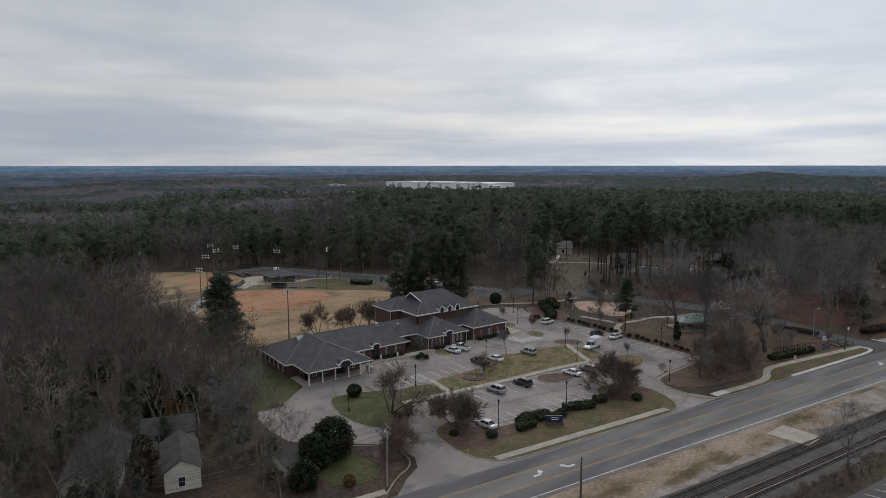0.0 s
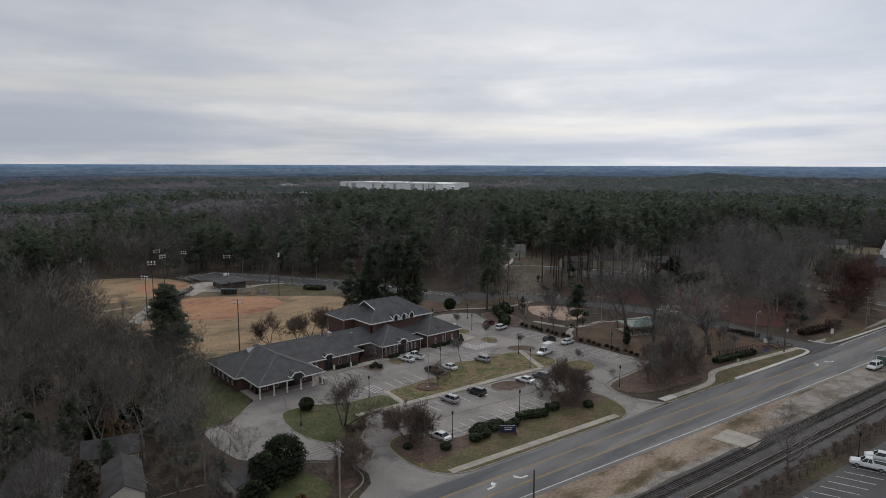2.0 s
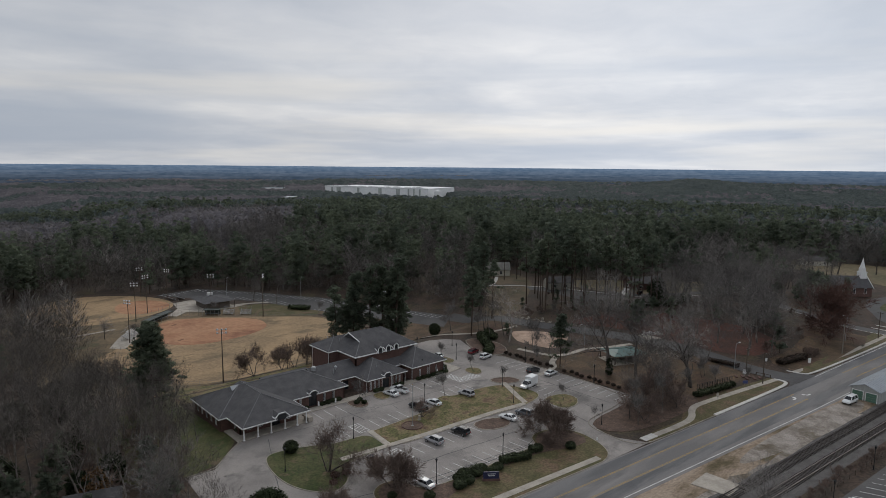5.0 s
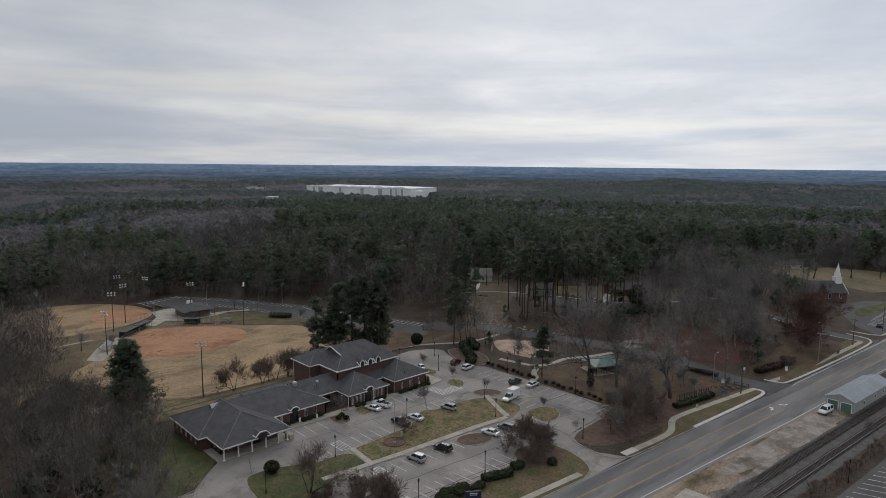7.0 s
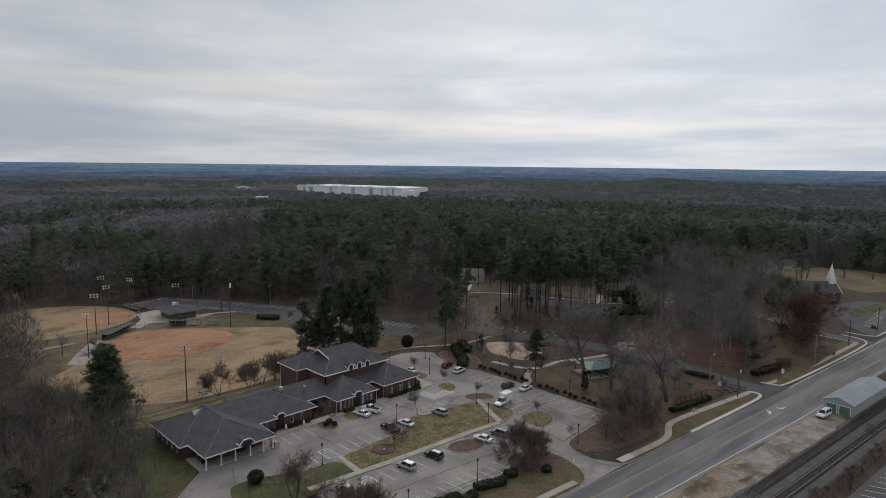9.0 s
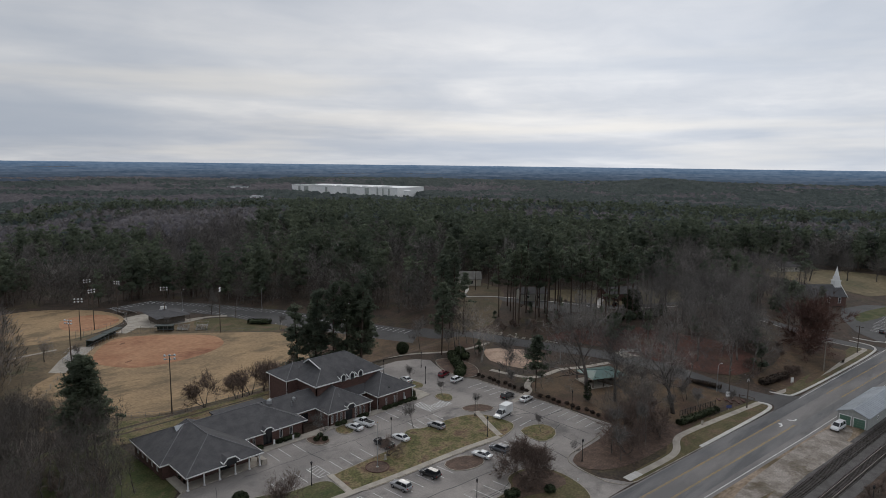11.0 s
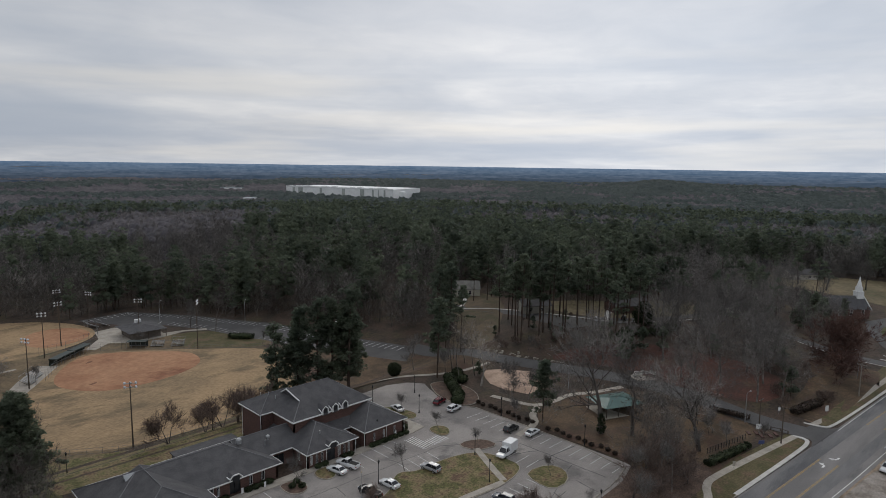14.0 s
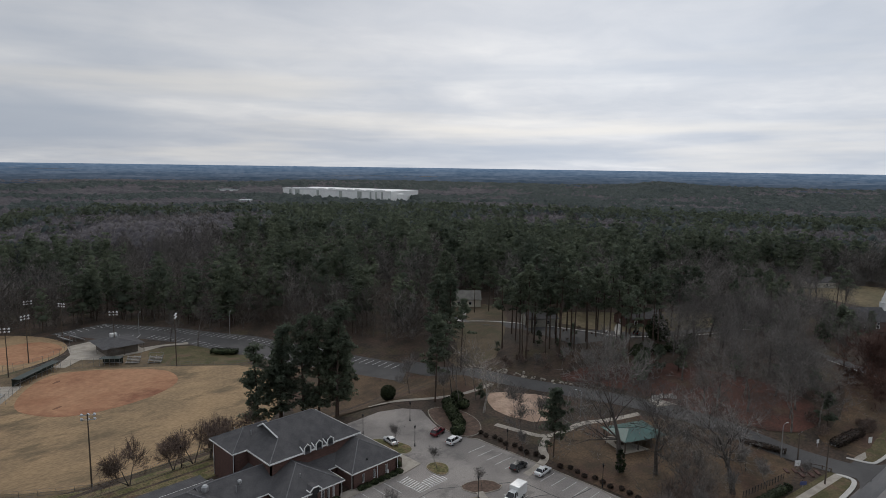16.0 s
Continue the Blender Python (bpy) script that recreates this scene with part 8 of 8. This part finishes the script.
mound = link_mesh("pitchers_mound", mesh_np("pitchers_mound", *(lambda n=20: (np.array([(0, 0, 0.28)] + [(0.9 * math.cos(2 * math.pi * k / n), 0.9 * math.sin(2 * math.pi * k / n), 0.22) for k in range(n)] + [(2.6 * math.cos(2 * math.pi * k / n), 2.6 * math.sin(2 * math.pi * k / n), 0.0) for k in range(n)]), np.array([(0, 1 + k, 1 + (k + 1) % n) for k in range(n)] + [(1 + k, 1 + n + k, 1 + n + (k + 1) % n) for k in range(n)] + [(1 + k, 1 + n + (k + 1) % n, 1 + (k + 1) % n) for k in range(n)])))()), CLAY)
mound.location = (120.5, 264.5, -6.4)
tagged(mound, "low worn clay pitching mound", "mound")
DAMP = material("damp_clay", (0.17, 0.085, 0.05), (0.22, 0.105, 0.06), scale=0.5, fine=0.2)
for x, y, sx, sy, a in ((112.6, 277, 1.6, 0.7, 40), (107, 253, 1.5, 0.6, 30), (120.5, 263.5, 1.8, 0.8, 38)):
    ob = drape("clay_stain", [(x + sx * math.cos(t) * math.cos(a / 57.3) - sy * math.sin(t) * math.sin(a / 57.3) * (1 + 0.3 * math.sin(3 * t)), y + sx * math.cos(t) * math.sin(a / 57.3) + sy * math.sin(t) * math.cos(a / 57.3)) for t in (2 * math.pi * k / 18 for k in range(18))], 0.1, DAMP, 5)
    tagged(ob, "damp dark patch of clay on the infield", "clay patch", kind="structure")

# ---- the park
TEAL = material("green_metal_roof", (0.06, 0.13, 0.118), (0.045, 0.104, 0.094), scale=0.5, rough=0.45, fine=0.1)
sh = thing("picnic_shelter", "open picnic shelter with a green metal roof", "shelter", (193.8, 121.2, ground_z(192, 122)), -24)
bm, ridge = hip_roof(-6.0, 6.0, -4.6, 4.6, 2.7, 0.22, "x")
part("roof", bm, TEAL, sh)
bm = bmesh.new()
for p, q in ridge:
    tube(bm, [p, q], 0.09, 5)
part("ridge_cap", bm, TEAL, sh)
for x in (-5.4, -1.8, 1.8, 5.4):
    for y in (-4.0, 4.0):
        bm = bmesh.new()
        box(bm, x - 0.12, x + 0.12, y - 0.12, y + 0.12, 0, 2.75)
        part("post", bm, WOODPOLE, sh)
bm = bmesh.new()
box(bm, -5.9, 5.9, -4.5, 4.5, -0.1, 0.08)
part("floor_slab", bm, CONCRETE, sh)
for x in (-4, 0, 4):
    bm = bmesh.new()
    box(bm, x - 0.9, x + 0.9, -0.4, 0.4, 0.7, 0.76)
    box(bm, x - 0.9, x + 0.9, -0.95, -0.7, 0.42, 0.47)
    box(bm, x - 0.9, x + 0.9, 0.7, 0.95, 0.42, 0.47)
    box(bm, x - 0.7, x - 0.6, -0.8, 0.8, 0.08, 0.7)
    box(bm, x + 0.6, x + 0.7, -0.8, 0.8, 0.08, 0.7)
    tb = part("picnic_table", bm, WOODPOLE)
    tb.matrix_basis = pose(193.8, 121.2, ground_z(192, 122), 0, 0, -24)
    tagged(tb, "brown wooden picnic table under the shelter", "table", group="picnic tables")
park_fence = thing("park_fence", "black metal rail fence beside the clipped hedge", "fence")
for k in range(15):
    x, y = 186.2 + k, 93.9 - 0.225 * k
    bm = bmesh.new()
    box(bm, x - 0.05, x + 0.05, y - 0.05, y + 0.05, -0.1, 1.5)
    part("post", bm, DARKMETAL, park_fence)
for h in (0.35, 0.75, 1.1, 1.42):
    bm = bmesh.new()
    tube(bm, [(186.2, 93.9, h), (200.2, 90.75, h)], 0.045, 4)
    part("rail", bm, DARKMETAL, park_fence)
for x, y in ((204.2, 91.4), (205.6, 90.2), (207.2, 89.0), (204.8, 88.6), (206.4, 87.2), (208.4, 86.6)):
    bm = bmesh.new()
    box(bm, -0.9, 0.9, -0.35, 0.35, 0, 0.28)
    bmesh.ops.bevel(bm, geom=bm.edges[:], offset=0.04, segments=1, affect="EDGES")
    ob = part("brick_planter", bm, BRICK)
    ob.matrix_basis = pose(x, y, ground_z(x, y), 0, 0, 40)
    tagged(ob, "low red-brown brick planter beside the street corner", "planter", group="brick planters")
log_fence = thing("log_fence", "short dark wooden rail at the street corner", "fence")
for p in ((210.6, 88.4), (211.2, 86.4), (211.0, 84.7)):
    bm = bmesh.new()
    box(bm, p[0] - 0.1, p[0] + 0.1, p[1] - 0.1, p[1] + 0.1, -0.1, 1.0)
    part("post", bm, WOODPOLE, log_fence)
bm = bmesh.new()
tube(bm, [(210.6, 88.4, 0.85), (211.2, 86.4, 0.85), (211.0, 84.7, 0.85)], 0.08, 5)
part("rail", bm, WOODPOLE, log_fence)
ww = thing("memorial_wall", "low white curved wall on a pale plaza", "wall", (220, 126, ground_z(220, 126)), -30)
bm = bmesh.new()
box(bm, -4.2, 4.2, -2.6, 2.6, -0.2, 0.1)
part("plaza_slab", bm, CONCRETE, ww)
for k in range(7):
    bm = bmesh.new()
    a = math.radians(20 + 23 * k)
    x, y = 3.6 * math.cos(a), 2.0 * math.sin(a)
    box(bm, x - 0.55, x + 0.55, y - 0.15, y + 0.15, 0.1, 1.1 + 0.4 * (k % 2))
    part("wall_block", bm, NEWKERB, ww)
for x, y in ((209.2, 172), (211.5, 167), (197.5, 168.2)):
    bm = bmesh.new()
    box(bm, x - 0.35, x + 0.35, y - 0.3, y + 0.3, ground_z(x, y), ground_z(x, y) + 0.8)
    bmesh.ops.bevel(bm, geom=bm.edges[:], offset=0.05, segments=1, affect="EDGES")
    ob = part("litter_bin", bm, CONCRETE)
    tagged(ob, "small pale litter bin beside the park road", "bin")
rocks = rng(9)
line_pts = offset(park_road, 5.0, False)
for k in range(70):
    p = Vector(line_pts[int(len(line_pts) * (0.17 + 0.27 * k / 70))]) + Vector(rocks.normal(size=2) * 0.5)
    bm = bmesh.new()
    bmesh.ops.create_icosphere(bm, subdivisions=1, radius=rocks.uniform(0.25, 0.5))
    for v in bm.verts:
        v.co *= 1 + 0.25 * noise.noise(v.co * 3 + Vector((k, 0, 0)))
        v.co.z *= 0.6
    ob = part("border_rock", bm, KERB)
    ob.location = (p.x, p.y, ground_z(p.x, p.y) + 0.1)
    tagged(ob, "pale rough border stone beside the road", "rock", group="border stones")

# ---- houses, shed and church
def gable_house(name, label, x, y, turn, length, width, eave, rise, wall, roof, wins=(), z=None, over=0.35, category="house"):
    t = thing(name, label, category, (x, y, ground_z(x, y) if z is None else z), turn)
    l, w = length / 2, width / 2
    bm = bmesh.new()
    prof = [(-w, -0.3), (w, -0.3), (w, eave), (0, eave + rise), (-w, eave)]
    a = [bm.verts.new((-l, p, q)) for p, q in prof]
    b = [bm.verts.new((l, p, q)) for p, q in prof]
    bm.faces.new(a)
    bm.faces.new(b[::-1])
    for i in range(5):
        bm.faces.new((a[i], a[(i + 1) % 5], b[(i + 1) % 5], b[i]))
    part("wall", bm, wall, t)
    s = rise / w
    for side in (-1, 1):
        bm = bmesh.new()
        q = [(-l - over, 0, eave + rise + 0.05), (l + over, 0, eave + rise + 0.05), (l + over, side * (w + over), eave - s * over + 0.05), (-l - over, side * (w + over), eave - s * over + 0.05)]
        lo = [bm.verts.new(c) for c in q]
        hi = [bm.verts.new((c[0], c[1], c[2] + 0.14)) for c in q]
        bm.faces.new(lo)
        bm.faces.new(hi)
        for i in range(4):
            bm.faces.new((lo[i], lo[(i + 1) % 4], hi[(i + 1) % 4], hi[i]))
        part("roof", bm, roof, t)
    for end, off, lo_, hi_, wide in wins:             # windows: on the ends (-1, 1) or along the sides (-2, 2)
        bm = bmesh.new()
        if abs(end) == 1:
            box(bm, end * l - 0.04, end * l + 0.04, off - wide / 2, off + wide / 2, lo_, hi_)
        else:
            box(bm, off - wide / 2, off + wide / 2, end / 2 * w - 0.04, end / 2 * w + 0.04, lo_, hi_)
        win = part("window", bm, GLASS, t, "dark window")
        bm = bmesh.new()
        for c0, c1, z0, z1 in ((off - wide / 2 - 0.1, off - wide / 2, lo_ - 0.1, hi_ + 0.1), (off + wide / 2, off + wide / 2 + 0.1, lo_ - 0.1, hi_ + 0.1), (off - wide / 2, off + wide / 2, hi_, hi_ + 0.1), (off - wide / 2, off + wide / 2, lo_ - 0.1, lo_), (off - wide / 2, off + wide / 2, (lo_ + hi_) / 2 - 0.03, (lo_ + hi_) / 2 + 0.03)):
            if abs(end) == 1:
                box(bm, end * l - 0.07, end * l + 0.07, c0, c1, z0, z1)
            else:
                box(bm, c0, c1, end / 2 * w - 0.07, end / 2 * w + 0.07, z0, z1)
        part("frame", bm, TRIM, win)
    return t


SIDING = material("cream_siding", (0.46, 0.44, 0.38), (0.4, 0.38, 0.33), scale=0.8, fine=0.1, stretch=(1, 1, 6))
GREYROOF = material("weathered_grey_roof", (0.105, 0.1, 0.1), (0.075, 0.071, 0.071), scale=0.6, fine=0.2)
PALEROOF = material("pale_shingle_roof", (0.24, 0.23, 0.205), (0.18, 0.172, 0.155), scale=0.5, fine=0.15)
METALROOF = material("pale_metal_roof", (0.36, 0.39, 0.42), (0.3, 0.325, 0.35), scale=0.2, rough=0.4, metal=0.3, fine=0.06)
SHEDWALL = material("pale_shed_siding", (0.4, 0.41, 0.39), (0.34, 0.35, 0.33), scale=0.5, fine=0.1, stretch=(4, 4, 1))
CREAM = material("cream_painted_boards", (0.62, 0.59, 0.5), (0.54, 0.51, 0.43), scale=0.8, fine=0.08, stretch=(1, 1, 6))
gable_house("cottage", "small cream cottage with a grey roof among the trees", 49.0, 117.2, 79, 11, 5.0, 3.35, 1.55, CREAM, GREYROOF, [(-1, 0.15, 0.9, 2.3, 0.9)])
gable_house("cottage", "weathered grey cottage under bare trees", 38.6, 124.4, 74, 15, 7.5, 2.9, 2.4, SIDING, GREYROOF, [(-1, 0.0, 0.9, 2.2, 0.9)])
gable_house("cottage", "grey-roofed cottage deep among bare trees", 50.5, 131.0, -16, 8, 5.5, 2.6, 1.9, SIDING, GREYROOF, [(2, 0, 0.9, 2.0, 0.9)])
gable_house("garden_house", "small grey house behind the magnolia", 63.0, 108.6, 20, 5, 4, 2.4, 1.3, SIDING, GREYROOF, [(-2, 0.8, 0.9, 2.0, 0.8)])
sx, sy = rd(131.5, -16.3)
shed = gable_house("metal_shed", "long pale metal shed with two green garage doors", sx, sy, RA, 26, 6.6, 3.0, 1.25, SHEDWALL, METALROOF, [(-2, -6, 1.2, 2.0, 0.9), (-2, 2, 1.2, 2.0, 0.9), (-2, 8, 1.2, 2.0, 0.9)], category="shed")
GREENDOOR = plain("green_garage_door", (0.1, 0.19, 0.14), 0.5)
for y in (-1.55, 1.55):
    bm = bmesh.new()
    for k in range(4):
        box(bm, -13.06, -12.98, y - 1.2, y + 1.2, 0.05 + k * 0.56, 0.57 + k * 0.56)
    part("garage_door", bm, GREENDOOR, shed, "green sectional garage door")
    bm = bmesh.new()
    box(bm, -13.08, -12.97, y - 1.35, y - 1.2, 0, 2.4)
    box(bm, -13.08, -12.97, y + 1.2, y + 1.35, 0, 2.4)
    box(bm, -13.08, -12.97, y - 1.35, y + 1.35, 2.3, 2.45)
    part("door_frame", bm, TRIM, shed)
for k in range(24):
    for s in (-1, 1):
        bm = bmesh.new()
        x = -12.9 + k * 1.12
        tube(bm, [(x, s * 0.1, 4.42), (x, s * 3.6, 3.1)], 0.03, 4)
        part("roof_rib", bm, METALROOF, shed)
gable_house("pale_house", "pale house with a pale grey roof behind pines", 259, 236, -42, 13, 9, 3.2, 3.0, CREAM, PALEROOF, [(-1, 0, 1, 2.4, 1.0), (-2, -3, 1, 2.4, 1.0), (-2, 2, 1, 2.4, 1.0)])
gable_house("brick_house", "low brick house beyond the park", 285, 168, -30, 16, 9, 3.0, 2.2, BRICK, GREYROOF, [(-2, -4, 1, 2.2, 1.2), (-2, 3, 1, 2.2, 1.2), (-1, 0, 1, 2.2, 1.0)])
gable_house("cream_house", "cream house glimpsed through the pines", 256, 194, -35, 12, 8, 3.0, 2.0, SIDING, GREYROOF, [(-2, -3, 1, 2.2, 1.2), (-2, 2, 1, 2.2, 1.2)])
gable_house("cream_house", "cream house glimpsed through park trees", 322, 140, -30, 12, 8, 3.0, 2.0, SIDING, GREYROOF, [(-2, -3, 1, 2.2, 1.2), (-2, 2, 1, 2.2, 1.2)])
gable_house("far_house", "tan house at the edge of the meadow", 440, 146, -40, 16, 9, 3.0, 2.2, SIDING, GREYROOF, [(-2, -4, 1, 2.2, 1.2), (-2, 3, 1, 2.2, 1.2)])
church = gable_house("church", "brick church with a dark roof and a white steeple", 352.6, 107.9, 138, 22, 10.4, 4.0, 4.4, BRICK, SHINGLE, [(-1, 0, 1, 3.2, 2.0), (-2, -8, 1.2, 3.2, 1.0), (-2, -3, 1.2, 3.2, 1.0), (-2, 2, 1.2, 3.2, 1.0), (-2, 7, 1.2, 3.2, 1.0), (2, -8, 1.2, 3.6, 1.0), (2, -3, 1.2, 3.6, 1.0), (2, 2, 1.2, 3.6, 1.0)], category="church")
bm = bmesh.new()
for s in (-1, 1):
    tube(bm, [(-11.4, s * 5.5, 3.7), (-11.4, 0, 8.6)], 0.22, 5)
part("gable_trim", bm, TRIM, church, "white gable trim")
bm = bmesh.new()
box(bm, -10.6, -7.8, -1.4, 1.4, 7.0, 10.3)
box(bm, -10.75, -7.65, -1.55, 1.55, 10.3, 10.5)
box(bm, -10.2, -8.2, -1.0, 1.0, 10.5, 12.3)
vs = [bm.verts.new((-9.2 + 1.1 * math.cos(a), 1.1 * math.sin(a), 12.3)) for a in (2 * math.pi * k / 8 for k in range(8))]
tip = bm.verts.new((-9.2, 0, 17.0))
for k in range(8):
    bm.faces.new((vs[k], vs[(k + 1) % 8], tip))
part("steeple", bm, TRIM, church, "white steeple with a pointed spire")

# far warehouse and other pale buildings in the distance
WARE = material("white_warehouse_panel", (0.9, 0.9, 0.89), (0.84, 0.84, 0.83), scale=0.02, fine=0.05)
p, q = Vector((798.8, 1290.5, 0)), Vector((911.0, 977.0, 0))
d = (q - p).normalized()
ang = math.degrees(math.atan2(d.y, d.x))
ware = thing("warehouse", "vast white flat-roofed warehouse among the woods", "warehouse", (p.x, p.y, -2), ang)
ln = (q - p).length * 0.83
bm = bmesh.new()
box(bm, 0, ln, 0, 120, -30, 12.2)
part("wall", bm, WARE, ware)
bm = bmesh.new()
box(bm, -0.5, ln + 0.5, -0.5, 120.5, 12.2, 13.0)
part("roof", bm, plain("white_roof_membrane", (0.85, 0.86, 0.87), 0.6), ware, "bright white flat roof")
GREYPANEL = material("grey_warehouse_panel", (0.48, 0.5, 0.47), (0.4, 0.42, 0.4), scale=0.05, fine=0.1)
for k, (a, b) in enumerate(((18, 24), (34, 46), (92, 98), (150, 158), (196, 206), (226, 230), (240, 243), (254, 258))):
    bm = bmesh.new()
    box(bm, a, b, -0.8, -0.1, -20, 11.2)
    part("grey_bay", bm, GREYPANEL, ware, "grey panelled bay")
bm = bmesh.new()
box(bm, -0.6, 100, -0.62, 0, 11.4, 14.2)
box(bm, 100, ln + 0.6, -0.62, 0, 11.4, 13.6)
part("parapet", bm, TRIM, ware, "stepped white parapet")
for k in range(16):
    bm = bmesh.new()
    box(bm, 4 + k * 16, 13 + k * 16 + 3 * (k % 2), 3 + 5 * (k % 3), 12 + 5 * (k % 3), 13.0, 14.4 + 0.5 * (k % 4))
    part("roof_unit", bm, TRIM, ware)
bm = bmesh.new()
tube(bm, [(ln + 18, 10, -20), (ln + 18, 10, 8), (ln + 18, 10, 10)], [8, 8, 2], 16)
part("tank", bm, WARE, ware, "white round tank")
for x, y, a, l in ((640, 1165, -40, 20), (1020, 1560, -50, 60), (1300, 1500, -60, 70), (760, 1480, -40, 50), (1560, 1420, -40, 80)):
    t = thing("distant_shed", "pale distant industrial shed", "shed", (x, y, ground_z(x, y) + 4), a)
    bm = bmesh.new()
    box(bm, -l / 2, l / 2, 0, 30, 0, 11)
    part("wall", bm, WARE, t)
    bm = bmesh.new()
    box(bm, -l / 2 - 0.5, l / 2 + 0.5, -0.5, 30.5, 11, 12)
    part("roof", bm, METALROOF, t)
# rail-side fence beyond the tracks
rail_fence = thing("rail_fence", "low dark fence between railway and car park", "fence")
for k in range(48):
    x, y = rd(5 + k * 2.6, -31.5)
    bm = bmesh.new()
    box(bm, x - 0.06, x + 0.06, y - 0.06, y + 0.06, -0.05, 1.15)
    part("post", bm, WOODPOLE, rail_fence)
for f in (0.5, 1.0):
    bm = bmesh.new()
    tube(bm, [(*rd(5, -31.5), f), (*rd(127, -31.5), f)], 0.05, 4)
    part("rail", bm, WOODPOLE, rail_fence)
